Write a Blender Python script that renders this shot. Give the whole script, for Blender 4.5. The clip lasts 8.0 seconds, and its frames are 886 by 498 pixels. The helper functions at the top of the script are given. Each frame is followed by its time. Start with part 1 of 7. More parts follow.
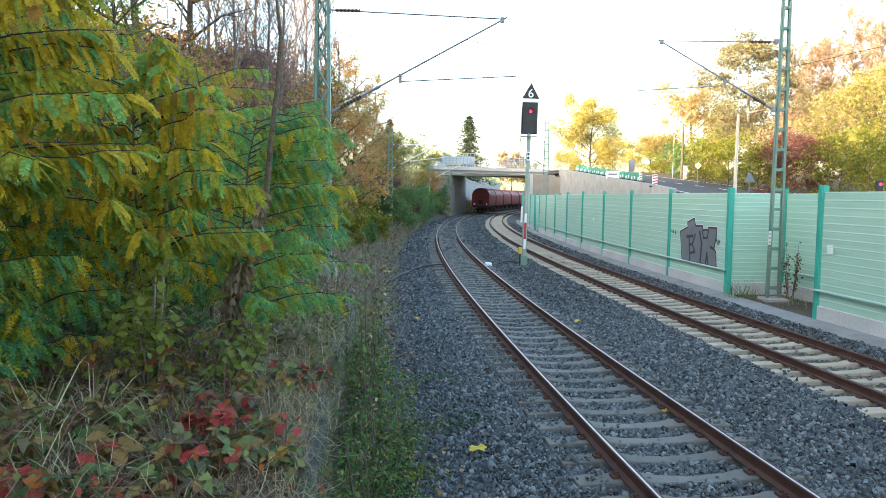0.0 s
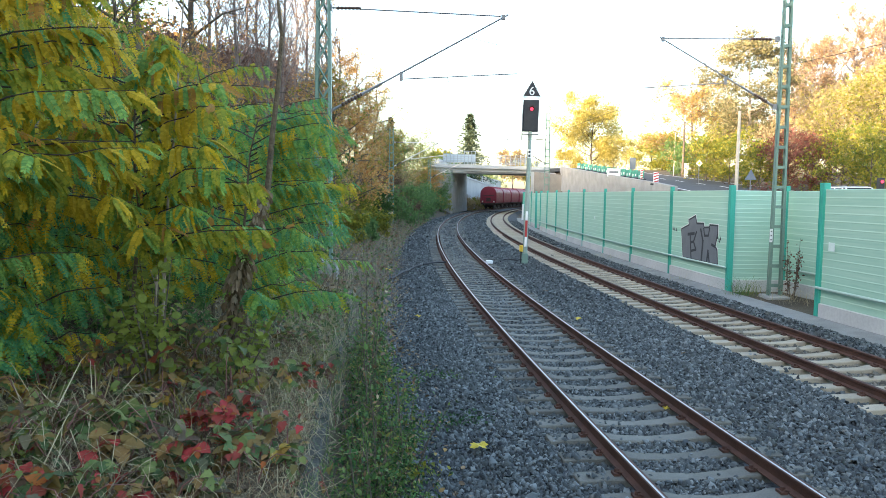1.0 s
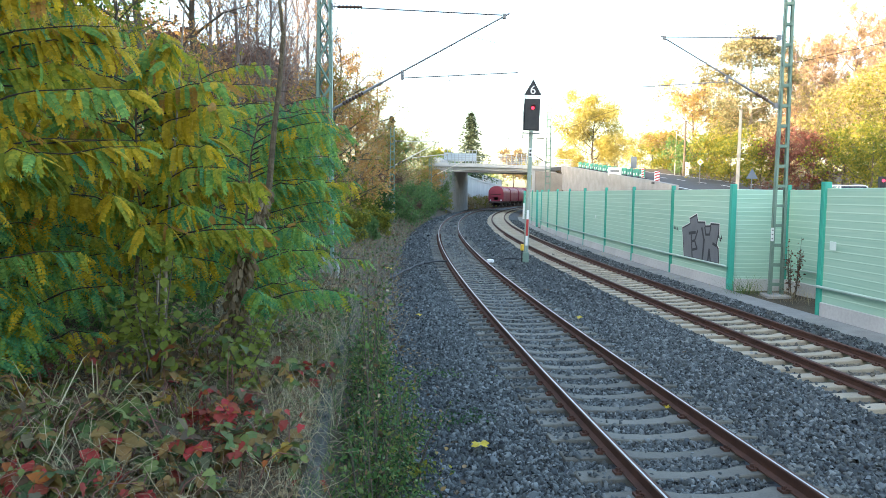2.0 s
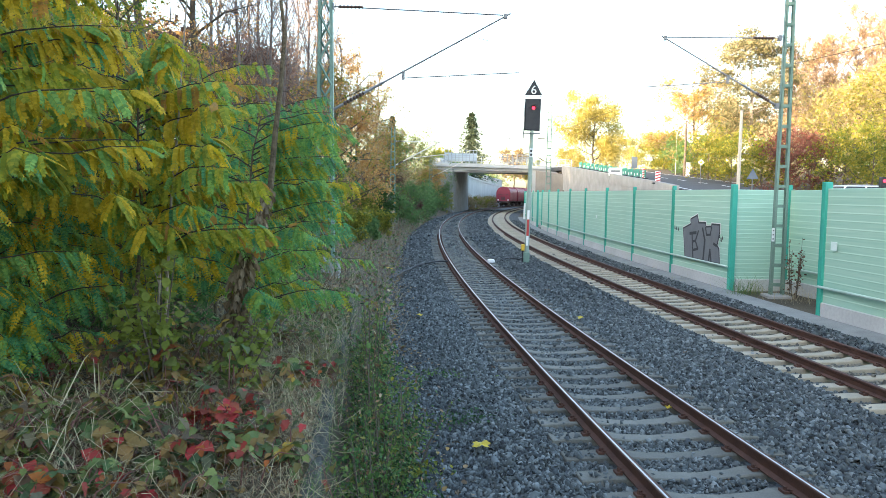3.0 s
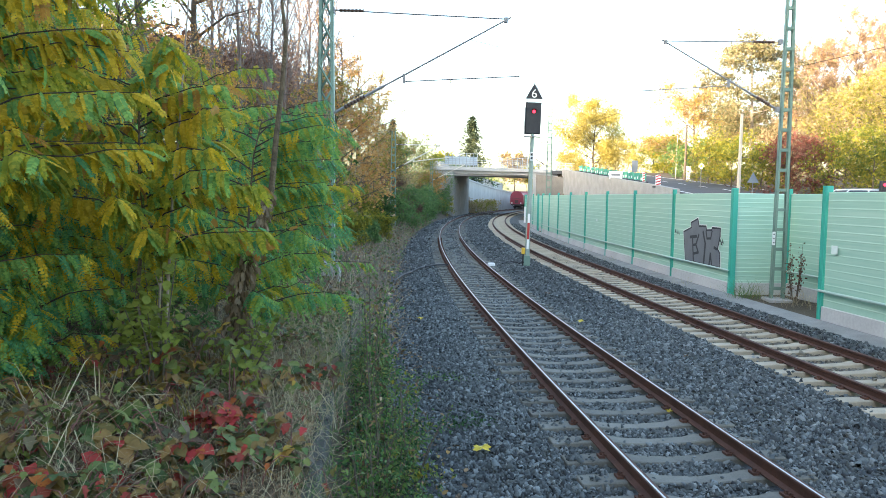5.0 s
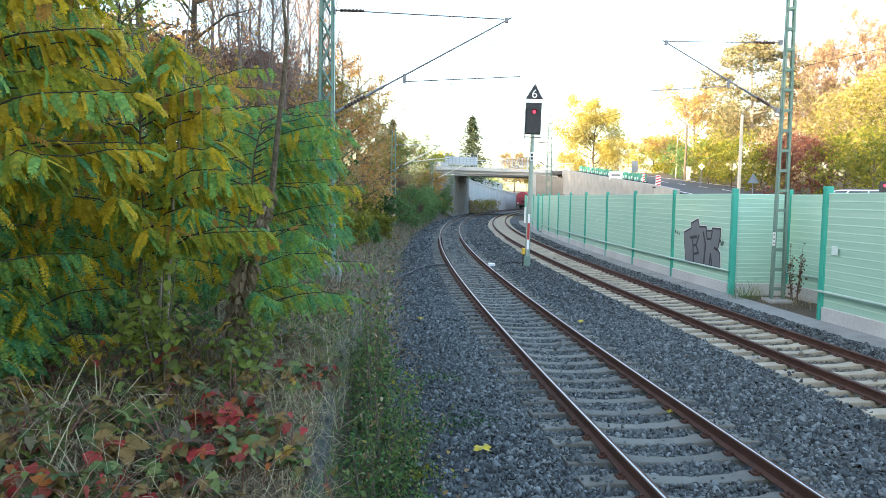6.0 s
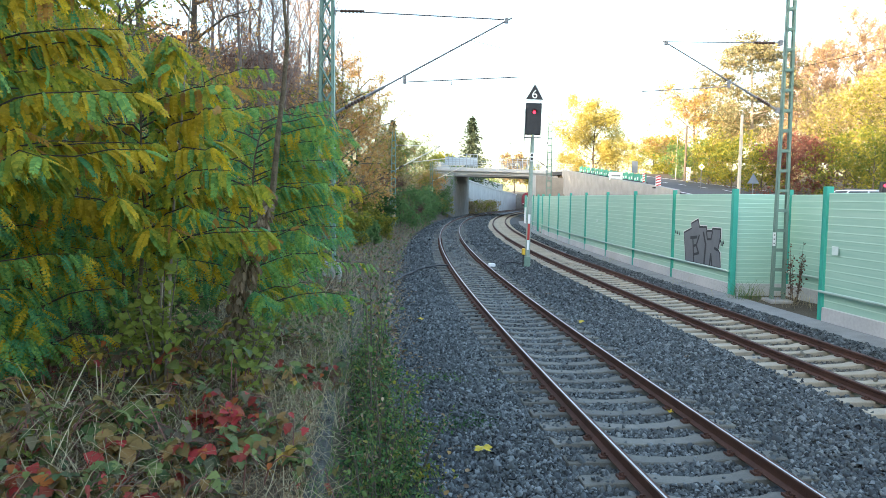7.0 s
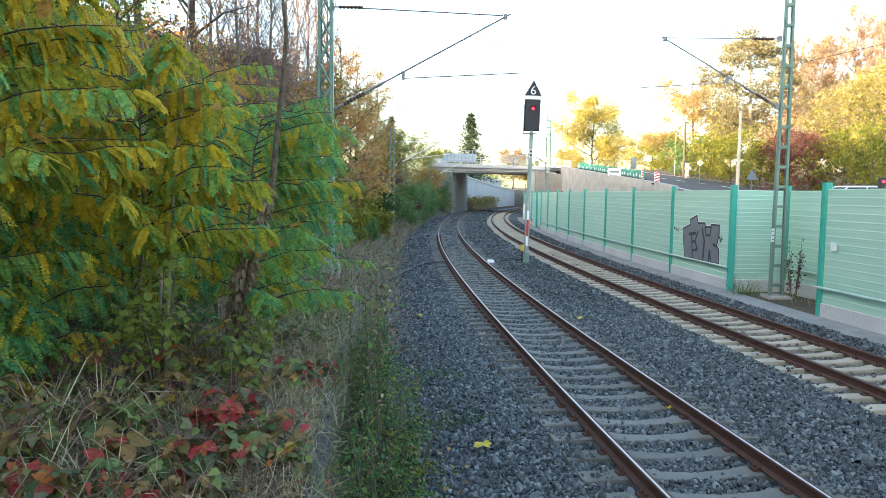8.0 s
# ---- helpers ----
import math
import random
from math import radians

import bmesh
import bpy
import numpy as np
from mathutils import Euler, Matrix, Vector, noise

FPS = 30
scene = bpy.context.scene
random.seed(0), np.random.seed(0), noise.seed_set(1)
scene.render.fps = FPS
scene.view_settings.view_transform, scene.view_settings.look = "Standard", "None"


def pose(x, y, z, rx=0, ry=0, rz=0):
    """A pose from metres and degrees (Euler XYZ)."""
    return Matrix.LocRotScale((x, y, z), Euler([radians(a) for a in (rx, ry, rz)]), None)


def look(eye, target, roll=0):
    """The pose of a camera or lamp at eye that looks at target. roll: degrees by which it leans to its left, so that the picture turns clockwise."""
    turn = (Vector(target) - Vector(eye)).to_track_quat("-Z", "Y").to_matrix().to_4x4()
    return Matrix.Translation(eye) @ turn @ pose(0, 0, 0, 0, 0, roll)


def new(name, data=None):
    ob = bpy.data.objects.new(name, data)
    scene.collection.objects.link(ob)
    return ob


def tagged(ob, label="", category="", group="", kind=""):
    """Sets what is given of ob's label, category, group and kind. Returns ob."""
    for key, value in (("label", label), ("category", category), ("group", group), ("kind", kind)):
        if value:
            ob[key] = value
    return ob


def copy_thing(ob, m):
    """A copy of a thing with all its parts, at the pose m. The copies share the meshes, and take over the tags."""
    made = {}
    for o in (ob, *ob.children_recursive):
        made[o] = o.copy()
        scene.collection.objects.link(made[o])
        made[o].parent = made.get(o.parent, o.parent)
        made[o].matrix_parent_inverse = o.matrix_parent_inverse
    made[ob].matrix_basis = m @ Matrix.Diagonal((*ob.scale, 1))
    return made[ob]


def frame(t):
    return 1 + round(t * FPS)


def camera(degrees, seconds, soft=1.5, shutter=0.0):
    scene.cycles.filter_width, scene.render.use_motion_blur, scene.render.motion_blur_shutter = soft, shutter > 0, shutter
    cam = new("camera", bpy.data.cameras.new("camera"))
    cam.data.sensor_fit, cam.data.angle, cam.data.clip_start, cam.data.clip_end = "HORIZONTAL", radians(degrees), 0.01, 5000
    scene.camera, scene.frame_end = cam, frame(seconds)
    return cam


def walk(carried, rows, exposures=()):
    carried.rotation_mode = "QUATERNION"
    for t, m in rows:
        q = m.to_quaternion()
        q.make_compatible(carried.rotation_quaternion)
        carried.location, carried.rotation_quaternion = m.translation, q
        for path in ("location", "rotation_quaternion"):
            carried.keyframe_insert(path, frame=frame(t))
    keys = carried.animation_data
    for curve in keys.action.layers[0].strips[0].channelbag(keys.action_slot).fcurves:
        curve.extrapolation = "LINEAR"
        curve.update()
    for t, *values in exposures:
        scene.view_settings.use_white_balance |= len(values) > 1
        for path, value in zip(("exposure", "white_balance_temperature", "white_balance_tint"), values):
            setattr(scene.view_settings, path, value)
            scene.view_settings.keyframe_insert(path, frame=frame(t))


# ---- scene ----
cam = camera(62.61, 8.0, soft=0.85)
EYE_Z = 2.753


def view_row(t, yaw, tilt, lean, ex, ez):
    """One row of the hand-held camera: degrees to the left, down and clockwise, and a small shift of the eye."""
    eye = Vector((ex, 0.0, EYE_Z + ez))
    a, b = radians(yaw), radians(tilt)
    way = Vector((-math.sin(a) * math.cos(b), math.cos(a) * math.cos(b), -math.sin(b)))
    return t, look(eye, eye + way, lean)


walk(cam, [
    view_row(0.0, -0.205, 4.118, 0.813, 0.037, 0.014),
    view_row(0.5, -0.157, 4.208, 0.788, 0.035, 0.008),
    view_row(1.0, -0.128, 4.283, 0.775, 0.035, 0.009),
    view_row(1.5, -0.089, 4.355, 0.760, 0.034, 0.010),
    view_row(2.2, -0.050, 4.370, 0.785, 0.028, 0.008),
    view_row(3.0, -0.024, 4.363, 0.816, 0.021, 0.007),
    view_row(3.5, -0.017, 4.282, 0.800, 0.022, 0.010),
    view_row(4.0, -0.017, 4.165, 0.826, 0.019, 0.007),
    view_row(4.5, 0.005, 4.104, 0.830, 0.021, 0.006),
    view_row(5.2, 0.003, 4.095, 0.890, 0.014, 0.006),
    view_row(6.0, 0.000, 4.085, 0.940, 0.008, 0.006),
    view_row(6.5, 0.008, 4.033, 0.905, 0.006, 0.003),
    view_row(7.0, 0.000, 4.036, 0.895, 0.000, 0.000),
    view_row(7.5, -0.050, 4.148, 0.860, -0.004, 0.003),
    view_row(8.0, -0.110, 4.325, 0.850, -0.008, 0.003),
], exposures=[(0.0, 3.41), (1.5, 3.44), (3.0, 3.51), (4.5, 3.50), (6.5, 3.47), (8.0, 3.40)])

# ---- light: clear evening sky, low sun behind the wooded bank ----
SUN_AZ, SUN_EL = 240.0, 11.2
world = bpy.data.worlds.new("evening_sky")
scene.world = world
world.use_nodes = True
wn = world.node_tree
sky = wn.nodes.new("ShaderNodeTexSky")
sky.sky_type, sky.sun_disc = "NISHITA", False
sky.sun_elevation, sky.sun_rotation = radians(SUN_EL), radians(SUN_AZ)
sky.air_density, sky.dust_density, sky.ozone_density = 1.0, 2.2, 1.0
wn.links.new(sky.outputs[0], wn.nodes["Background"].inputs[0])
wn.nodes["Background"].inputs[1].default_value = 0.12
sun = new("sun", bpy.data.lights.new("sun", "SUN"))
sun.data.energy, sun.data.angle, sun.data.color = 2.4, radians(0.6), (1.0, 0.80, 0.55)
sd = Vector((math.sin(radians(SUN_AZ)) * math.cos(radians(SUN_EL)), math.cos(radians(SUN_AZ)) * math.cos(radians(SUN_EL)), math.sin(radians(SUN_EL))))
sun.matrix_world = look((-60, -40, 60), Vector((-60, -40, 60)) - sd)


# ---- materials ----
def mat(name, a, b, scale=4.0, rough=0.8, bump=0.3, metal=0.0, fine=None, island=None, thin=0.0, objvar=0.0, dist=0.01, spec=0.4, stretch=None):
    """Two colours mixed by noise at two scales, with relief; island: a ramp of colours by piece; thin: light through a leaf."""
    m = bpy.data.materials.new(name)
    m.use_nodes = True
    nt = m.node_tree
    N, K = nt.nodes, nt.links
    bs = N["Principled BSDF"]
    geo = N.new("ShaderNodeTexCoord")
    n1, n2 = N.new("ShaderNodeTexNoise"), N.new("ShaderNodeTexNoise")
    n1.inputs["Scale"].default_value, n1.inputs["Detail"].default_value = scale, 4
    n2.inputs["Scale"].default_value, n2.inputs["Detail"].default_value = fine or scale * 9, 3
    where = geo.outputs["Object"]
    if stretch:
        mp = N.new("ShaderNodeMapping")
        mp.inputs["Scale"].default_value = stretch
        K.new(where, mp.inputs["Vector"])
        where = mp.outputs[0]
    K.new(where, n1.inputs["Vector"])
    K.new(where, n2.inputs["Vector"])
    mixf = N.new("ShaderNodeMath")
    mixf.operation = "MULTIPLY_ADD"
    K.new(n1.outputs["Fac"], mixf.inputs[0])
    mixf.inputs[1].default_value = 1.3
    sub = N.new("ShaderNodeMath")
    sub.operation = "MULTIPLY_ADD"
    K.new(n2.outputs["Fac"], sub.inputs[0])
    sub.inputs[1].default_value, sub.inputs[2].default_value = 0.9, -0.6
    K.new(sub.outputs[0], mixf.inputs[2])
    mixf.use_clamp = True
    mix = N.new("ShaderNodeMix")
    mix.data_type = "RGBA"
    K.new(mixf.outputs[0], mix.inputs["Factor"])
    mix.inputs["A"].default_value, mix.inputs["B"].default_value = (*a, 1), (*b, 1)
    col = mix.outputs["Result"]
    if island:
        g = N.new("ShaderNodeNewGeometry")
        ramp = N.new("ShaderNodeValToRGB")
        ramp.color_ramp.interpolation = "LINEAR"
        els = ramp.color_ramp.elements
        while len(els) < len(island):
            els.new(0.5)
        for i, c in enumerate(island):
            els[i].position, els[i].color = i / (len(island) - 1), (*c, 1)
        K.new(g.outputs["Random Per Island"], ramp.inputs[0])
        m2 = N.new("ShaderNodeMix")
        m2.data_type, m2.blend_type = "RGBA", "MULTIPLY"
        m2.inputs["Factor"].default_value = 1.0
        K.new(ramp.outputs[0], m2.inputs["A"])
        K.new(col, m2.inputs["B"])
        col = m2.outputs["Result"]
    if objvar:
        oi = N.new("ShaderNodeObjectInfo")
        hs = N.new("ShaderNodeHueSaturation")
        ma = N.new("ShaderNodeMath")
        ma.operation = "MULTIPLY_ADD"
        K.new(oi.outputs["Random"], ma.inputs[0])
        ma.inputs[1].default_value, ma.inputs[2].default_value = 2 * objvar, 1 - objvar
        K.new(ma.outputs[0], hs.inputs["Value"])
        K.new(col, hs.inputs["Color"])
        col = hs.outputs["Color"]
    K.new(col, bs.inputs["Base Color"])
    bs.inputs["Roughness"].default_value, bs.inputs["Metallic"].default_value = rough, metal
    bs.inputs["Specular IOR Level"].default_value = spec
    if bump:
        bp = N.new("ShaderNodeBump")
        bp.inputs["Strength"].default_value, bp.inputs["Distance"].default_value = bump, dist
        K.new(n2.outputs["Fac"], bp.inputs["Height"])
        K.new(bp.outputs[0], bs.inputs["Normal"])
    if thin:
        tl = N.new("ShaderNodeBsdfTranslucent")
        ms = N.new("ShaderNodeMixShader")
        ms.inputs[0].default_value = thin
        K.new(col, tl.inputs[0])
        K.new(bs.outputs[0], ms.inputs[1])
        K.new(tl.outputs[0], ms.inputs[2])
        K.new(ms.outputs[0], N["Material Output"].inputs[0])
    return m


def glow(name, c, strength):
    m = bpy.data.materials.new(name)
    m.use_nodes = True
    bs = m.node_tree.nodes["Principled BSDF"]
    bs.inputs["Base Color"].default_value = (*c, 1)
    bs.inputs["Emission Color"].default_value, bs.inputs["Emission Strength"].default_value = (*c, 1), strength
    return m


W1 = ((0.75, 0.75, 0.75), (1.0, 1.0, 1.0))
M_GROUND = mat("soil_and_litter", (0.035, 0.027, 0.018), (0.13, 0.10, 0.062), 1.2, 0.95, 0.8, fine=30, dist=0.05)
M_BALLAST = mat("ballast_bed", (0.03, 0.033, 0.036), (0.10, 0.106, 0.11), 2.5, 0.9, 1.0, fine=18, dist=0.06)
M_STONE = mat("ballast_stone", *W1, 6, 0.85, 0.3, fine=60, island=[(0.018, 0.020, 0.021), (0.050, 0.057, 0.057), (0.084, 0.094, 0.092), (0.072, 0.079, 0.074), (0.130, 0.142, 0.140), (0.22, 0.235, 0.225)])
M_STONE2 = mat("dusty_ballast_stone", *W1, 6, 0.9, 0.3, fine=60, island=[(0.075, 0.070, 0.058), (0.14, 0.125, 0.095), (0.20, 0.175, 0.13), (0.28, 0.245, 0.185)])
M_SLEEPER = mat("weathered_concrete_sleeper", (0.080, 0.076, 0.063), (0.165, 0.157, 0.132), 3, 0.9, 0.4, fine=50, objvar=0.18)
M_SLEEPER2 = mat("dusty_concrete_sleeper", (0.25, 0.207, 0.145), (0.39, 0.335, 0.245), 3, 0.9, 0.4, fine=50, objvar=0.12)
M_RUST = mat("rusty_rail_web", (0.050, 0.024, 0.017), (0.105, 0.046, 0.030), 5, 0.85, 0.4, fine=60)
M_STEEL = mat("polished_rail_head", (0.30, 0.275, 0.26), (0.44, 0.42, 0.41), 8, 0.42, 0.05, metal=1.0, fine=90)
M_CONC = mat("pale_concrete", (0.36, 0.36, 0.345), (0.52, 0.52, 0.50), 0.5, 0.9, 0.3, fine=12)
# two concretes of darker tone than the pale one
M_CONC2 = mat("mid_grey_concrete", (0.22, 0.215, 0.20), (0.38, 0.37, 0.35), 0.8, 0.92, 0.5, fine=14)
M_CONC3 = mat("brown_grey_concrete", (0.13, 0.12, 0.105), (0.24, 0.225, 0.20), 0.6, 0.92, 0.5, fine=10)
M_MINT = mat("mint_green_panel", (0.26, 0.46, 0.355), (0.40, 0.575, 0.46), 1.0, 0.6, 0.05, fine=5, objvar=0.05, stretch=(1.0, 0.16, 3.2))
M_MINTL = mat("pale_mint_rib", (0.33, 0.53, 0.42), (0.45, 0.62, 0.505), 1.0, 0.55, 0.05, fine=6, objvar=0.05, stretch=(1.0, 0.25, 1.5))
M_TEAL = mat("teal_green_paint", (0.035, 0.31, 0.235), (0.055, 0.38, 0.29), 2, 0.5, 0.1, fine=20)
M_MAST = mat("grey_green_mast_paint", (0.11, 0.19, 0.15), (0.19, 0.27, 0.22), 2, 0.6, 0.2, fine=25)
M_POLEG = mat("pale_grey_green_pole", (0.20, 0.27, 0.22), (0.33, 0.38, 0.33), 3, 0.6, 0.2, fine=25)
M_ALU = mat("dull_aluminium_tube", (0.15, 0.15, 0.155), (0.24, 0.24, 0.245), 4, 0.5, 0.1, metal=0.3)
M_TUBE = mat("pale_green_tube", (0.30, 0.42, 0.36), (0.40, 0.52, 0.45), 3, 0.45, 0.1)
# low sunlight on the far brackets, put into the tube colour
M_BRKT = mat("sunlit_cream_tube", (0.52, 0.48, 0.40), (0.66, 0.62, 0.53), 4, 0.5, 0.1)
M_RAILG = mat("pale_grey_railing", (0.27, 0.31, 0.35), (0.36, 0.40, 0.44), 4, 0.5, 0.1)
M_PANEL = mat("pale_blue_panel", (0.36, 0.45, 0.54), (0.50, 0.58, 0.65), 1.5, 0.4, 0.05)
M_INSUL = mat("brown_insulator", (0.05, 0.03, 0.022), (0.09, 0.05, 0.035), 6, 0.4, 0.1)
M_BLACK = mat("matt_black", (0.018, 0.018, 0.02), (0.035, 0.035, 0.038), 6, 0.6, 0.1)
M_WHITE = mat("white_paint", (0.68, 0.68, 0.66), (0.80, 0.80, 0.78), 5, 0.5, 0.05)
M_RED = mat("red_paint", (0.38, 0.03, 0.03), (0.48, 0.05, 0.045), 5, 0.5, 0.05)
M_YELLOW = mat("yellow_paint", (0.60, 0.36, 0.03), (0.70, 0.45, 0.05), 6, 0.5, 0.05)
M_WAGON = mat("crimson_wagon_paint", (0.17, 0.016, 0.032), (0.25, 0.03, 0.052), 1.2, 0.5, 0.15, fine=14)
M_WAGOND = mat("dark_wagon_steel", (0.03, 0.022, 0.022), (0.07, 0.05, 0.045), 3, 0.7, 0.2)
M_ASPH = mat("asphalt", (0.045, 0.047, 0.05), (0.075, 0.077, 0.08), 0.6, 0.9, 0.3, fine=30)
M_BARK = mat("grey_brown_bark", (0.06, 0.045, 0.034), (0.15, 0.12, 0.09), 5, 0.95, 0.7, fine=45)
M_BARKP = mat("pale_bark", (0.20, 0.16, 0.12), (0.33, 0.28, 0.22), 5, 0.95, 0.6, fine=45)
M_DEADBARK = mat("rough_dead_bark", (0.035, 0.025, 0.016), (0.17, 0.125, 0.075), 9, 0.95, 1.0, fine=38, dist=0.03)
M_TWIG = mat("purple_grey_twigs", (0.13, 0.10, 0.09), (0.24, 0.19, 0.17), 5, 0.95, 0.4, fine=40)
M_REDGLOW = glow("red_signal_light", (1.0, 0.03, 0.07), 0.30)


# ---- mesh helpers ----
def mesh_of(name, verts, faces, materials, slots=None, smooth=False):
    me = bpy.data.meshes.new(name)
    me.from_pydata([tuple(v) for v in verts], [], [tuple(f) for f in faces])
    for m in materials if isinstance(materials, (list, tuple)) else [materials]:
        me.materials.append(m)
    if slots is not None:
        me.polygons.foreach_set("material_index", slots)
    if smooth:
        me.polygons.foreach_set("use_smooth", [True] * len(me.polygons))
    me.update()
    return me


class Solid:
    """Gathers boxes, tubes and sweeps into one mesh."""

    def __init__(self):
        self.v, self.f, self.s = [], [], []

    def add(self, verts, faces, slot=0, m=None):
        k = len(self.v)
        self.v += [m @ Vector(v) if m else Vector(v) for v in verts]
        self.f += [[i + k for i in f] for f in faces]
        self.s += [slot] * len(faces)
        return self

    def box(self, x0, x1, y0, y1, z0, z1, slot=0, m=None, bev=0.0):
        if bev <= 0:
            vs = [(x, y, z) for z in (z0, z1) for y in (y0, y1) for x in (x0, x1)]
            return self.add(vs, [(0, 2, 3, 1), (4, 5, 7, 6), (0, 1, 5, 4), (2, 6, 7, 3), (0, 4, 6, 2), (1, 3, 7, 5)], slot, m)
        bm = bmesh.new()
        bmesh.ops.create_cube(bm, size=1)
        for v in bm.verts:
            v.co = Vector(((x0 + x1) / 2 + v.co.x * (x1 - x0), (y0 + y1) / 2 + v.co.y * (y1 - y0), (z0 + z1) / 2 + v.co.z * (z1 - z0)))
        bmesh.ops.bevel(bm, geom=bm.edges[:], offset=bev, segments=1, affect="EDGES")
        bm.verts.index_update()
        self.add([v.co.copy() for v in bm.verts], [[v.index for v in f.verts] for f in bm.faces], slot, m)
        bm.free()
        return self

    def tube(self, pts, radii, n=6, slot=0, m=None, cap=True):
        pts = [Vector(p) for p in pts]
        if not isinstance(radii, (list, tuple)):
            radii = [radii] * len(pts)
        vs, fs = [], []
        for i, p in enumerate(pts):
            d = (pts[min(i + 1, len(pts) - 1)] - pts[max(i - 1, 0)]).normalized()
            a = d.cross(Vector((0, 0, 1)) if abs(d.z) < 0.9 else Vector((0, 1, 0))).normalized()
            b = d.cross(a)
            for k in range(n):
                w = 2 * math.pi * k / n
                vs.append(p + (a * math.cos(w) + b * math.sin(w)) * radii[i])
        for i in range(len(pts) - 1):
            for k in range(n):
                fs.append((i * n + k, i * n + (k + 1) % n, (i + 1) * n + (k + 1) % n, (i + 1) * n + k))
        if cap:
            fs += [tuple(range(n))[::-1], tuple(range((len(pts) - 1) * n, len(pts) * n))]
        return self.add(vs, fs, slot, m)

    def sweep(self, sections, slot=0, closed=True, cap=True, slots=None):
        """Joins sections of equal length, each a ring of points."""
        n = len(sections[0])
        vs = [p for s in sections for p in s]
        k0 = len(self.v)
        fs, sl = [], []
        for i in range(len(sections) - 1):
            for k in range(n if closed else n - 1):
                fs.append((i * n + k, i * n + (k + 1) % n, (i + 1) * n + (k + 1) % n, (i + 1) * n + k))
                sl.append(slots[k] if slots else slot)
        if cap and closed:
            fs += [tuple(range(n))[::-1], tuple(range((len(sections) - 1) * n, len(sections) * n))]
            sl += [slot, slot]
        self.v += [Vector(v) for v in vs]
        self.f += [[i + k0 for i in f] for f in fs]
        self.s += sl
        return self

    def mesh(self, name, materials, smooth=False):
        return mesh_of(name, self.v, self.f, materials, self.s, smooth)


def part(name, solid, materials, parent=None, label="", smooth=False):
    ob = new(name, solid.mesh(name, materials, smooth) if isinstance(solid, Solid) else solid)
    if parent:
        ob.parent = parent
    if label:
        tagged(ob, label)
    return ob


def holder(name, m, label, category, group="", kind=""):
    ob = new(name)
    ob.empty_display_size = 0.1
    ob.matrix_world = m
    return tagged(ob, label, category, group, kind)


# ---- the line of the track: a slow curve to the right ----
DS = 0.5
S_MIN, S_MAX = -40.0, 340.0
_s = np.arange(S_MIN, S_MAX + DS, DS)
_k = np.where(_s < 0, 0.0023824, np.where(_s < 60, 0.0023824 - 0.00032642 * _s / 60, 0.0020560))
_th = np.concatenate([[0], np.cumsum((_k[1:] + _k[:-1]) / 2 * DS)])
_th += radians(-6.1727) - np.interp(0, _s, _th)
_x = np.concatenate([[0], np.cumsum((np.sin(_th[1:]) + np.sin(_th[:-1])) / 2 * DS)])
_y = np.concatenate([[0], np.cumsum((np.cos(_th[1:]) + np.cos(_th[:-1])) / 2 * DS)])
_x += 3.0496 - np.interp(0, _s, _x)
_y += 5.0 - np.interp(0, _s, _y)


def head(s):
    return float(np.interp(s, _s, _th))


def at(s, o, z=0.0):
    """The place s metres along the nearer track, o metres to its right, z above the rail heads."""
    h = head(s)
    return Vector((float(np.interp(s, _s, _x)) + o * math.cos(h), float(np.interp(s, _s, _y)) - o * math.sin(h), z))


def frame_at(s, o, z=0.0, turn=0.0):
    """A pose whose y axis runs along the track."""
    return Matrix.Translation(at(s, o, z)) @ Matrix.Rotation(-head(s) + radians(turn), 4, "Z")


def s_o(x, y):
    """Arrays of the along and across positions of points in the plan."""
    s = np.interp(y, _y, _s)
    for _ in range(4):
        h = np.interp(s, _s, _th)
        dx, dy = x - np.interp(s, _s, _x), y - np.interp(s, _s, _y)
        s = np.clip(s + dx * np.sin(h) + dy * np.cos(h), S_MIN, S_MAX)
    h = np.interp(s, _s, _th)
    dx, dy = x - np.interp(s, _s, _x), y - np.interp(s, _s, _y)
    return s, dx * np.cos(h) - dy * np.sin(h)


TRACK2 = 4.914          # centre of the second track
LEDGE = -3.86           # face of the old platform edge
WALL = 8.3              # face of the noise barrier
road_y = [-60, 20, 38, 45, 65, 88, 112, 140, 400]
road_z = [1.4, 1.4, 1.70, 2.06, 3.75, 5.3, 7.0, 7.3, 7.3]


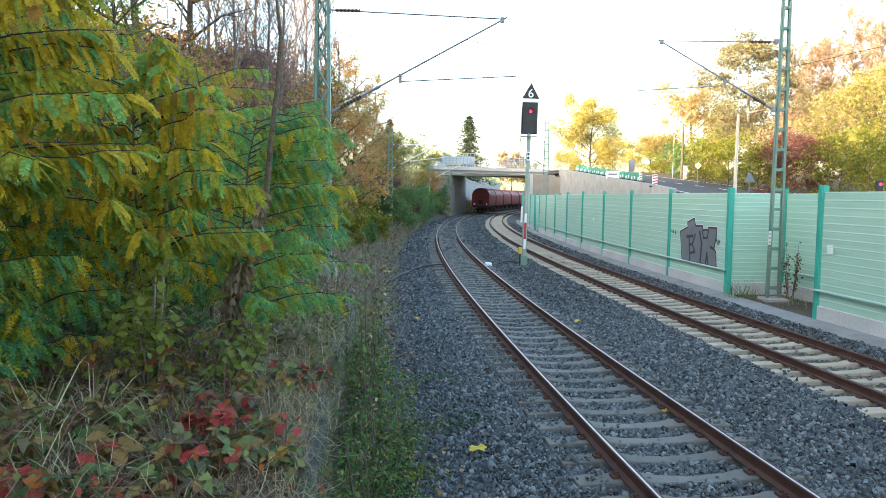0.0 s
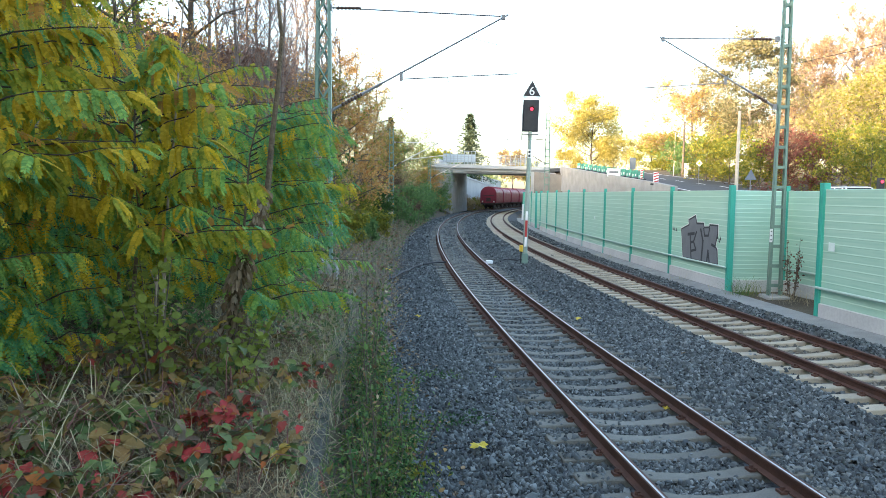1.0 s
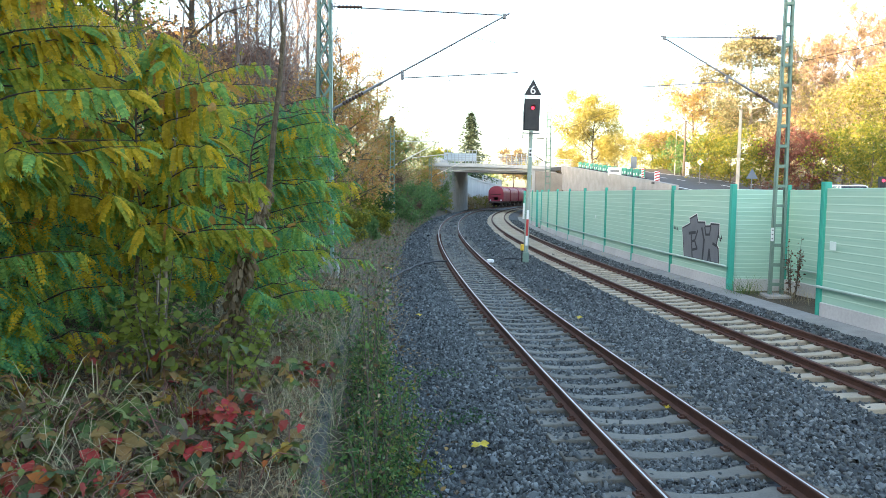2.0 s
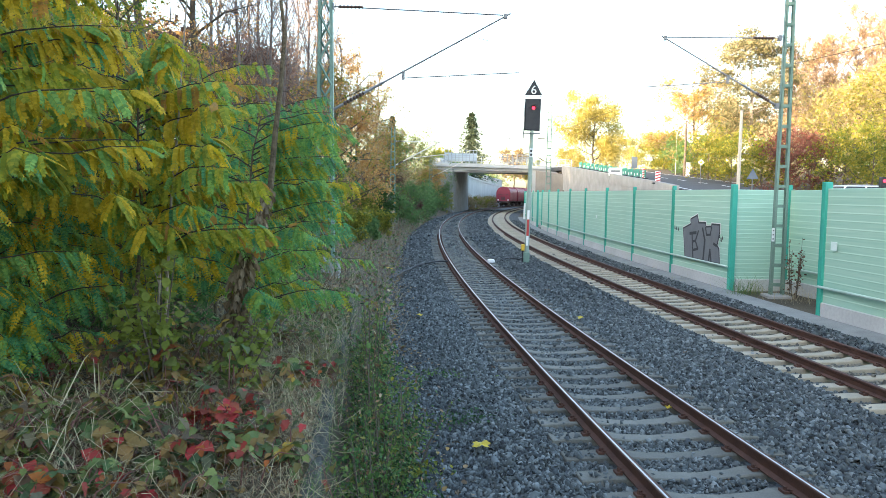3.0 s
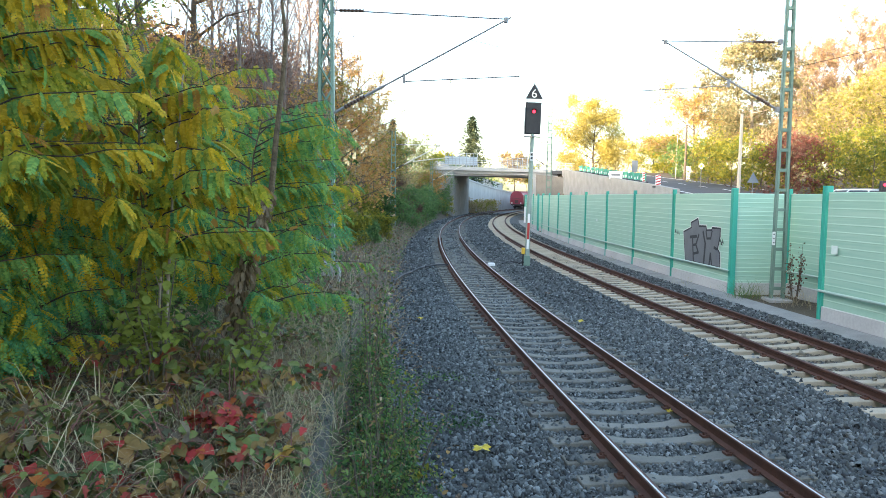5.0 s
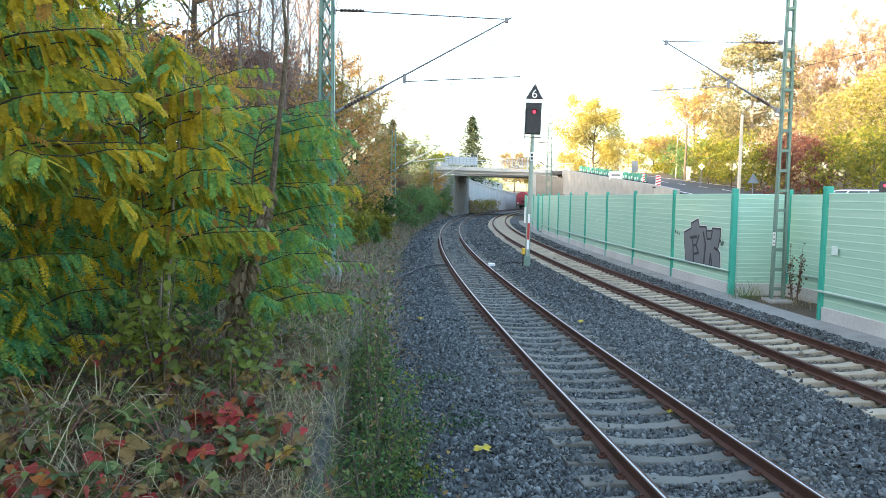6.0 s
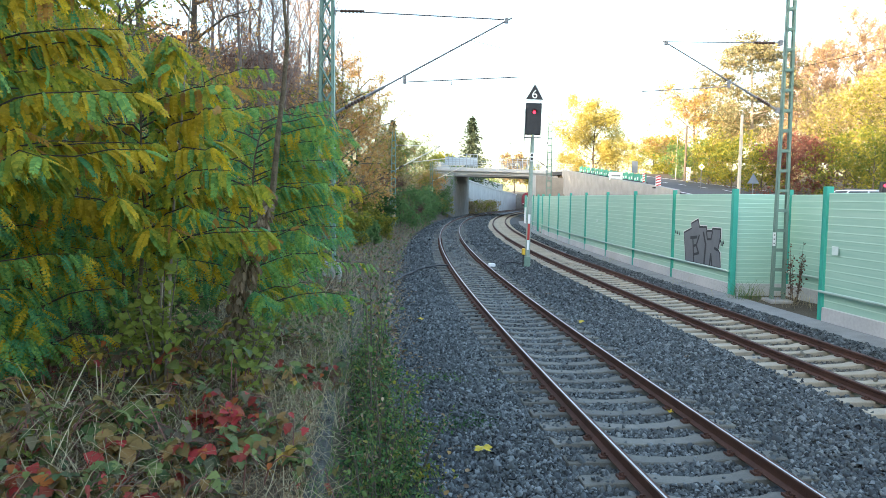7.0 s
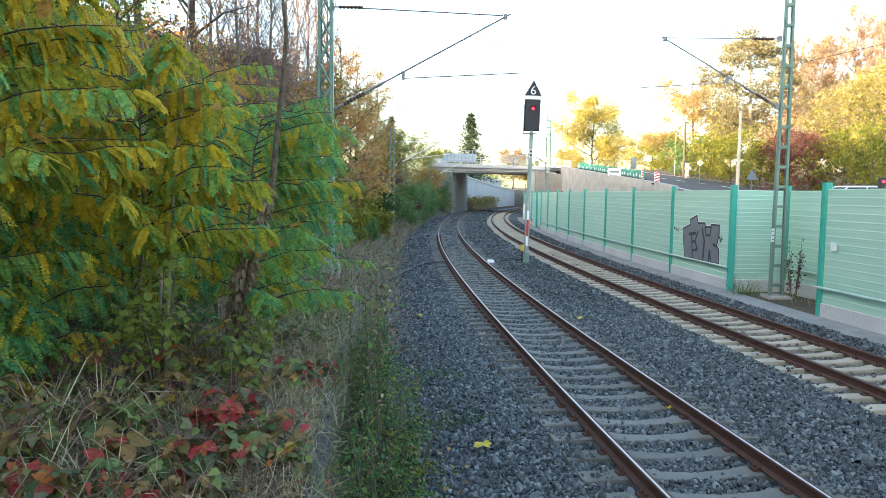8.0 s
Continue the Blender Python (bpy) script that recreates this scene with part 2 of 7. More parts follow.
def height(x, y):
    """The lie of the land over the plan."""
    s, o = s_o(x, y)
    z = np.interp(o, [-4.6, -3.0, -2.0, -1.5, -1.3, 1.3, 1.5, 3.45, 3.65, 6.2, 6.4, 6.8, 7.6, 9.6], [-0.42, -0.40, -0.21, -0.21, -0.255, -0.255, -0.235, -0.245, -0.315, -0.315, -0.265, -0.27, -0.42, -0.38])
    # wooded bank on the outer side of the curve, a flat old platform near the camera
    flat = np.clip((17 - s) / 6, 0, 1)
    bank = np.interp(-o, [3.2, 4.2, 6.0, 9.0, 14.0, 30.0, 90.0], [-0.4, 0.1, 1.0, 2.9, 5.2, 7.2, 8.0])
    far = np.clip((s - 60) / 45, 0, 1)
    bank = bank * (1 + 0.25 * far)
    plat = np.interp(-o, [3.9, 3.98, 4.2, 7.0, 12.0, 30.0, 90.0], [-0.42, 0.68, 0.72, 0.85, 2.6, 6.0, 8.0])
    left = flat * plat + (1 - flat) * bank
    beyond = np.clip((s - 112) / 8, 0, 1)
    left = np.where(-o > 3.2, left * (1 - beyond) + beyond * np.interp(-o, [3.2, 5.2, 7.4, 40], [-0.4, -0.35, 4.2, 6.0]), left)
    zr = np.interp(y, road_y, road_z)
    edge = np.interp(y, [10, 35, 55, 75, 95, 112, 122], [21.5, 21, 20, 19.4, 19.0, 18.3, 16.5])
    right = np.interp(x - edge, [-9, -1.0, -0.3, 0.2], [0.0, 0.25, 0.3, 1.0]) * (zr - 0.1 + 0.38) - 0.38
    right = right - np.clip((x - 45) / 60, 0, 1) * 0.5
    z = np.where(o < -3.2, left, np.where(o > 9.6, right, z))
    return np.where((s < -2.5) & (o > -4.2) & (o < -3.0), 0.72, z)


def ground_sheet():
    """One sheet of land out to the horizon, finer near the line."""
    ax = np.concatenate([np.array([-2500, -900, -400, -200, -120, -80, -55]), np.arange(-40, -8, 1.6), np.arange(-8, 16, 0.3), np.arange(16, 40, 1.2), np.array([42, 48, 60, 80, 110, 160, 240, 400, 900, 2500])])
    ay = np.concatenate([np.array([-2500, -800, -300, -120, -60]), np.arange(-40, 0, 2.0), np.arange(0, 40, 0.5), np.arange(40, 210, 2.0), np.array([215, 225, 240, 260, 290, 330, 400, 600, 1200, 2500])])
    X, Y = np.meshgrid(ax, ay)
    Z = height(X, Y)
    s, o = s_o(X, Y)
    rough_m = np.where((o < -3.3) | (o > 7.4), 1.0, 0.0)
    nz = np.array([noise.noise(Vector((float(a) * 0.55, float(b) * 0.55, 3.1))) for a, b in zip(X.ravel(), Y.ravel())]).reshape(X.shape)
    Z = Z + rough_m * nz * np.where(o < -5, 0.22, 0.05)
    n, k = X.shape
    vs = np.stack([X.ravel(), Y.ravel(), Z.ravel()], 1)
    idx = np.arange(n * k).reshape(n, k)
    fs = np.stack([idx[:-1, :-1].ravel(), idx[:-1, 1:].ravel(), idx[1:, 1:].ravel(), idx[1:, :-1].ravel()], 1)
    fo = (o[:-1, :-1] + o[1:, 1:]).ravel() / 2
    slots = ((fo > -3.2) & (fo < 7.6)).astype(int)
    ob = new("ground", mesh_of("ground", vs.tolist(), fs.tolist(), [M_GROUND, M_BALLAST], slots.tolist(), True))
    return tagged(ob, "brown leaf-littered bank and grey ballast bed of the line", "ground", kind="structure")


ground_sheet()


# ---- rails and sleepers ----
def rail(parent, o, lo, hi, z=0.0, step=1.5, head_mat=None):
    prof = [(-0.036, -0.006), (-0.030, -0.001), (-0.020, 0.0), (0.002, 0.0), (0.030, -0.001), (0.036, -0.006), (0.036, -0.034), (0.010, -0.050), (0.009, -0.125), (0.070, -0.145), (0.070, -0.159),
            (-0.070, -0.159), (-0.070, -0.145), (-0.009, -0.125), (-0.010, -0.050), (-0.036, -0.034)]
    secs = [[at(s, o + a, b + z) for a, b in prof] for s in np.arange(lo, hi, step)]
    body = Solid().sweep(secs, slots=[1 if i == 2 else 0 for i in range(len(prof))])
    return part("rail", body, [M_RUST, head_mat or M_STEEL], parent, "rusty steel rail with a shiny worn head")


def sleeper_mesh(name, material):
    """A pre-stressed concrete sleeper, waisted and dipped between the rail seats."""
    secs = []
    for x, w, zt in [(-1.30, 0.125, -0.185), (-1.29, 0.135, -0.178), (-0.95, 0.135, -0.168), (-0.55, 0.135, -0.168), (-0.40, 0.115, -0.195), (0.0, 0.105, -0.213), (0.40, 0.115, -0.195), (0.55, 0.135, -0.168), (0.95, 0.135, -0.168), (1.29, 0.135, -0.178), (1.30, 0.125, -0.185)]:
        secs.append([(x, -w - 0.02, -0.38), (x, -w, zt - 0.012), (x, -w + 0.015, zt), (x, w - 0.015, zt), (x, w, zt - 0.012), (x, w + 0.02, -0.38)])
    return Solid().sweep(secs).mesh(name, material)


def fastening_mesh(name, material):
    b = Solid()
    for side in (-0.7525, 0.7525):
        for d in (-1, 1):
            b.box(side + d * 0.115 - 0.035, side + d * 0.115 + 0.035, -0.055, 0.055, -0.170, -0.140)
            b.tube([(side + d * 0.115, 0, -0.14), (side + d * 0.115, 0, -0.105)], 0.018, 6)
            b.tube([(side + d * 0.055, -0.04, -0.138), (side + d * 0.10, -0.045, -0.125), (side + d * 0.10, 0.045, -0.125), (side + d * 0.055, 0.04, -0.138)], 0.009, 4)
    return b.mesh(name, material)


def railway_track(o, z, msleeper, near, label):
    line = holder("railway_track", Matrix.Identity(4), label, "railway track", "tracks side by side", "structure")
    for d in (-0.7525, 0.7525):
        rail(line, o + d, -30, 338, z, head_mat=None if o == 0 else M_RUST)
    me, fm = sleeper_mesh("sleeper", msleeper), fastening_mesh("rail_fastening", M_RUST)
    rng = random.Random(5)
    joined = Solid()
    for i in range(-55, 420):
        s = 3.2257 + 0.6 * i
        m = frame_at(s, o, z + rng.uniform(-0.006, 0.004), rng.uniform(-0.5, 0.5))
        if near[0] <= i < near[1]:
            sl = new("sleeper", me)
            sl.parent, sl.matrix_basis = line, m
            if i < near[0] + 75:
                fa = new("rail_fastening", fm)
                fa.parent, fa.matrix_basis = sl, Matrix.Identity(4)
        else:
            joined.box(-1.3, 1.3, -0.135, 0.135, -0.38, -0.172, m=m)
    far = part("sleeper_row", joined, msleeper, line)
    tagged(far, kind="stuff")
    return line


railway_track(0.0, 0.0, M_SLEEPER, (-2, 190), "curving railway track with rusty rails on grey concrete sleepers")
railway_track(TRACK2, -0.057, M_SLEEPER2, (2, 190), "second curving track with dusty tan concrete sleepers")


# ---- noise barrier with a niche round each mast ----
def barrier_panel(length, pitch=0.2, proud=0.0035, name="barrier_panel"):
    """One bay: boards with a rounded pale rib at each joint."""
    b = Solid()
    z, u = 0.0, pitch / 0.2
    prof, sl = [(0.0, -0.02)], []
    while z < 3.19 - pitch * 0.5:
        for a, d, k in ((0.0, -0.02, 0), (0.155, -0.021, 0), (0.164, -0.021 - proud, 1), (0.180, -0.021 - proud, 1), (0.199, -0.02, 1)):
            prof.append((min(z + a * u + 0.0005, 3.199), d))
            sl.append(k)
        z += pitch
    prof.append((3.2, 0.07))
    prof.append((0.0, 0.07))
    ring = lambda y: [(d, y, zz) for zz, d in prof]
    slots = [0] + sl[:-1] + [0, 0, 0, 0]
    b.sweep([ring(-length / 2), ring(length / 2)], slots=slots[:len(prof)])
    return b.mesh(name, [M_MINT, M_MINTL])


def barrier():
    wall = holder("noise_barrier", Matrix.Identity(4), "mint-green ribbed noise barrier with teal posts along the line", "noise barrier", kind="structure")
    stops = [-18.0, -12.7, -7.4, -2.1, 3.2, 8.5, 13.6, 18.95, 24.3, 29.6, 34.8, 40.3, 45.6, 51.0, 56.4, 61.5, 66.4, 71.7, 77.0, 82.3, 87.6, 93.0, 98.0]
    niche, deep = {13.6, 61.5}, 1.95
    post = Solid().box(-0.06, 0.06, -0.08, -0.066, -0.6, 3.62).box(-0.06, 0.06, 0.066, 0.08, -0.6, 3.62).box(-0.015, 0.0, -0.066, 0.066, -0.6, 3.62).mesh("barrier_post", M_TEAL)
    for a, b in zip(stops[:-1], stops[1:]):
        spans = [(a, b, WALL)]
        if a in niche:
            spans = [(a, b, WALL + deep)]
            for s, k in ((a, 1), (b, -1)):
                m = frame_at(s, WALL + deep / 2, 0) @ pose(0, 0, 0, rz=-90 * k)
                side = new("barrier_panel", barrier_panel(deep - 0.04, 0.145, 0.008))
                side.parent, side.matrix_basis = wall, m @ pose(0, 0, -0.17)
                cp = part("corner_post", Solid().box(-0.09, 0.09, -0.09, 0.09, -0.6, 3.62, bev=0.015), M_TEAL, wall)
                cp.matrix_basis = frame_at(s, WALL + 0.02, -0.42)
                pl = part("plinth", Solid().box(-deep / 2 + 0.16, deep / 2 - 0.1, -0.08, 0.08, -0.7, 0.03, bev=0.015), M_CONC, wall)
                pl.matrix_basis = frame_at(s, WALL + deep / 2, 0)
        for i, (u, v, o) in enumerate(spans):
            p, q = at(u, o), at(v, o)
            d = q - p
            m = Matrix.Translation((p + q) / 2) @ Matrix.Rotation(-math.atan2(d.x, d.y), 4, "Z")
            pa = new("barrier_panel", barrier_panel(d.length - 0.02))
            pa.parent, pa.matrix_basis = wall, m @ pose(0, 0, -0.17)
            pl = part("plinth", Solid().box(-0.085, 0.08, -d.length / 2 + 0.09, d.length / 2 - 0.09, -0.7, 0.03, bev=0.015), M_CONC, wall)
            pl.matrix_basis = m
            po = new("barrier_post", post)
            po.parent, po.matrix_basis = wall, m @ pose(-0.03, d.length / 2, -0.42)
            tu = part("guard_tube", Solid().tube([(-0.12, -d.length / 2, 0.44), (-0.12, d.length / 2, 0.44)], 0.036, 8), M_TUBE, wall)
            tu.matrix_basis = m
    return wall


barrier()


# ---- catenary masts ----
def lattice_mast(m, h, w0, w1, label, crossed=False):
    """Four angle legs that taper, with ladder or crossed bracing."""
    mast = holder("catenary_mast", m, label, "catenary mast", "catenary masts")
    half = lambda z: (w0 + (w1 - w0) * z / h) / 2
    for sx in (-1, 1):
        leg = Solid()
        lo, hi = half(0), half(h)
        dpt = 0.15 if crossed else 0.085
        wl = 0.04 if crossed else 0.038
        # a channel: two flanges and the web between them, open towards the middle of the mast
        def slab(x0, x1, y0, y1, leg=leg, sx=sx, lo=lo, hi=hi):
            leg.sweep([[(sx * (q - a), k * y, z) for a, y in ((x0, y0), (x1, y0), (x1, y1), (x0, y1))] for q, k, z in ((lo, 1.0, 0), (hi, 0.85, h))])
        slab(0.0, 0.012, -dpt, dpt)
        slab(0.0, 2 * wl, -dpt, -dpt + 0.012)
        slab(0.0, 2 * wl, dpt - 0.012, dpt)
        part("leg", leg, M_MAST, mast)
    z, i = 0.35, 0
    while z < h - 0.2:
        a = half(z)
        if crossed:
            z2 = min(z + 0.62, h)
            b = half(z2)
            for y in (-0.158, 0.158):
                d = 1 if (i % 2) == (y > 0) else -1
                br = Solid().tube([(-d * (a - 0.03), y * 0.9, z), (d * (b - 0.03), y * 0.9, z2)], 0.03, 4)
                part("brace", br, M_MAST, mast)
            z = z2
        else:
            for y in (-0.1, 0.085):
                part("rung", Solid().box(-a + 0.02, a - 0.02, y, y + 0.015, z - 0.045, z + 0.045), M_MAST, mast)
            z += 0.62
        i += 1
    part("footing", Solid().box(-w0 * 0.8, w0 * 0.8, -0.4, 0.4, -0.5, 0.04, bev=0.03), M_CONC2, mast)
    return mast


def cantilever(m, reach, sgn, z_top, z_low, z_reg, reg_in, reg_out, label, metal=None, drop=0.06):
    """Bracket: a top tie, a raked tube to its tip, and a registration arm with droppers."""
    arm = holder("catenary_bracket", m, label, "catenary bracket", "catenary brackets")
    X = lambda d: sgn * d
    tube_m = metal or M_ALU
    fat = 2.0 if metal else 1.0
    part("top_tie", Solid().tube([(X(0.0), 0, z_top), (X(0.2), 0, z_top - 0.01), (X(reach - 0.06), 0, z_top - drop + 0.03)], 0.019 * fat, 6), tube_m, arm)
    part("insulator", Solid().tube([(X(0.18 + 0.05 * i), 0, z_top - 0.012) for i in range(14)], [0.03 + 0.022 * (i % 2) for i in range(14)], 8), M_INSUL, arm)
    dz, dr = (z_top - drop) - z_low, reach
    P = lambda f: (X(f * reach), 0, z_low + f * dz)
    part("raked_tube", Solid().tube([P(0), P(0.30)], 0.038, 8).tube([P(0.28), P(0.98), P(1.03)], [0.027 * fat, 0.022 * fat, 0.022 * fat], 8), tube_m, arm)
    part("insulator", Solid().tube([P(0.07 + 0.009 * i) for i in range(14)], [0.036 + 0.028 * (i % 2) for i in range(14)], 8), M_INSUL, arm)
    part("clamp", Solid().box(X(reach) - 0.05, X(reach) + 0.05, -0.04, 0.04, z_top - drop - 0.07, z_top - drop + 0.07, bev=0.01), M_ALU, arm)
    f = reg_in / reach
    zi = z_low + f * dz - 0.17
    part("registration_arm", Solid().tube([(X(reg_in), 0, zi), (X(reg_out), 0, z_reg)], 0.017 * fat, 6).box(X(reg_in) - 0.04, X(reg_in) + 0.04, -0.03, 0.03, zi - 0.05, zi + 0.20), tube_m, arm)
    k = (reg_out - reg_in) * 0.4 + reg_in
    zk = zi + (z_reg - zi) * 0.4
    part("steady_arm", Solid().tube([(X(k), 0, zk), (X(k + 0.02), 0, zk - 0.14)], 0.014, 5), M_ALU, arm)
    part("dropper", Solid().tube([(X(reach * 0.80), 0, z_low + 0.79 * dz), (X(reach * 0.97), 0, z_low + 0.72 * dz)], 0.008, 4), M_ALU, arm)
    for zh in (z_low, z_top):
        part("hinge", Solid().box(-0.06, 0.06, -0.06, 0.06, zh - 0.09, zh + 0.08, bev=0.01), M_ALU, arm)
    return arm


lattice_mast(pose(10.60, 22.9, -0.32, rz=-4), 10.6, 0.44, 0.25, "grey-green steel ladder mast standing before the noise barrier")
cantilever(pose(10.33, 22.9, 0), 3.54, -1, 7.69, 5.62, 6.13, 1.55, 4.25, "grey tubular bracket with brown insulators over the second track")
lattice_mast(pose(-3.18, 19.8, 0.9, rz=2), 9.3, 0.50, 0.33, "grey-green crossed lattice mast among the bank shrubs", True)
cantilever(pose(-3.02, 19.8, 0), 4.62, 1, 7.68, 4.94, 6.01, 1.92, 5.02, "grey tubular bracket with brown insulators over the nearer track", drop=0.2)
lattice_mast(pose(9.26, 64.6, -0.32, rz=-1), 11.3, 0.56, 0.34, "distant grey-green ladder mast behind the signal")
cantilever(pose(9.05, 64.6, 0), 3.3, -1, 7.7, 5.6, 6.1, 1.5, 4.0, "distant grey bracket on a mast")
lattice_mast(pose(-4.18, 60.3, 0.2), 7.9, 0.50, 0.34, "slender grey-green ladder mast on the overgrown bank")
cantilever(pose(-4.0, 60.3, 0), 3.6, 1, 7.0, 5.0, 6.0, 1.5, 4.4, "tubular bracket in sunlit cream reaching from the bank mast", M_BRKT)
lattice_mast(pose(-1.75, 100.4, 0.0), 7.6, 0.50, 0.34, "small far ladder mast near the bridge")
cantilever(pose(-1.6, 100.4, 0), 4.3, 1, 7.2, 5.0, 6.0, 1.9, 4.8, "tubular bracket in sunlit cream before the bridge", M_BRKT)


# ---- signal ----
def text_mesh(body, size, thick=0.004):
    cu = bpy.data.curves.new("digit", "FONT")
    cu.body, cu.size, cu.extrude, cu.align_x, cu.align_y = body, size, thick, "CENTER", "CENTER"
    tmp = bpy.data.objects.new("digit_tmp", cu)
    scene.collection.objects.link(tmp)
    me = bpy.data.meshes.new_from_object(tmp.evaluated_get(bpy.context.evaluated_depsgraph_get()))
    bpy.data.objects.remove(tmp)
    return me


def signal():
    sg = holder("railway_signal", pose(3.70, 31.95, -0.32, ry=1.2, rz=-2), "railway signal showing red with a black speed triangle on top", "railway signal")
    part("pole", Solid().tube([(0, 0, 0), (0, 0, 6.1)], [0.105, 0.085], 12), M_POLEG, sg, smooth=False)
    part("foot", Solid().box(-0.24, 0.24, -0.24, 0.24, -0.2, 0.06, bev=0.02).box(-0.13, 0.13, -0.13, 0.13, 0.06, 0.55, bev=0.01), M_MAST, sg)
    hd = part("signal_head", Solid().box(-0.335, 0.335, -0.10, 0.03, 5.86, 7.22, bev=0.03).box(-0.14, 0.14, 0.03, 0.30, 5.95, 7.1, bev=0.03), M_BLACK, sg, "matt black signal screen")
    part("screen_edge", Solid().box(-0.35, 0.35, 0.031, 0.045, 5.845, 7.235), M_ALU, sg)
    lens = Solid().tube([(0.02, -0.10, 6.82), (0.02, -0.125, 6.82)], 0.072, 16)
    part("red_lamp", lens, M_REDGLOW, hd, "glowing red signal lamp")
    part("lamp_hood", Solid().sweep([[(0.02 + 0.13 * math.cos(a), y, 6.82 + 0.13 * math.sin(a)) for a in [math.pi * i / 10 for i in range(11)]] + [(0.02 + 0.115 * math.cos(a), y, 6.82 + 0.115 * math.sin(a)) for a in [math.pi * (10 - i) / 10 for i in range(11)]] for y in (-0.10, -0.26)]), M_BLACK, hd)
    part("white_stripe", Solid().box(-0.34, 0.34, -0.105, -0.09, 7.24, 7.33), M_WHITE, sg)
    tri = Solid().sweep([[(-0.37, y, 7.36), (0.37, y, 7.36), (0, y, 8.02)] for y in (-0.10, -0.08)])
    pl = part("speed_triangle", tri, M_BLACK, sg, "black triangular plate with a white figure 6")
    rim = Solid()
    for k, (a, b) in enumerate([((-0.40, 7.34), (0.40, 7.34)), ((0.40, 7.34), (0, 8.06)), ((0, 8.06), (-0.40, 7.34))]):
        rim.tube([(a[0], -0.088, a[1]), (b[0], -0.088, b[1])], 0.014, 4)
    part("plate_rim", rim, M_WHITE, pl)
    dg = new("figure", text_mesh("6", 0.52))
    dg.data.materials.append(M_WHITE)
    dg.parent, dg.matrix_basis = pl, pose(0, -0.106, 7.57, rx=90)
    part("platform", Solid().box(-0.37, 0.37, -0.14, 0.14, 5.72, 5.76).box(-0.37, -0.345, -0.14, 0.14, 5.5, 7.0), M_ALU, sg)
    mk = part("mast_plate", Solid().box(-0.05, 0.05, -0.135, -0.115, 2.0, 2.4, slot=0).box(-0.05, 0.05, -0.135, -0.115, 1.28, 2.0, slot=1).box(-0.05, 0.05, -0.135, -0.115, 0.85, 1.28, slot=0), [M_WHITE, M_RED], sg, "white and red striped mast plate")
    part("number_plate", Solid().box(-0.07, 0.07, -0.125, -0.10, 4.7, 5.08, bev=0.01), M_WHITE, sg, "small white plate with a dark bar")
    part("plate_bar", Solid().box(-0.045, 0.045, -0.130, -0.1255, 4.76, 4.86).box(-0.045, 0.045, -0.130, -0.1255, 4.92, 5.02), M_BLACK, sg)
    part("telephone_box", Solid().box(-0.25, -0.10, -0.12, 0.06, 0.62, 0.90, bev=0.02), M_YELLOW, sg, "yellow box on the signal pole")
    part("conduit", Solid().tube([(-0.17, -0.03, 0.62), (-0.18, -0.03, 0.1), (-0.22, -0.05, 0.0)], 0.025, 6), M_BLACK, sg)
    part("side_plate", Solid().box(-0.20, -0.12, 0.1, 0.12, 2.0, 2.7), M_WHITE, sg)
    return sg


signal()


# ---- road bridge ----
def prism(pts, z0, z1):
    """A standing prism over a plan; z0 and z1 may be lists, one height a corner."""
    n = len(pts)
    lo = z0 if isinstance(z0, (list, tuple)) else [z0] * n
    hi = z1 if isinstance(z1, (list, tuple)) else [z1] * n
    return Solid().sweep([[(p[0], p[1], a) for p, a in zip(pts, lo)], [(p[0], p[1], a) for p, a in zip(pts, hi)]])


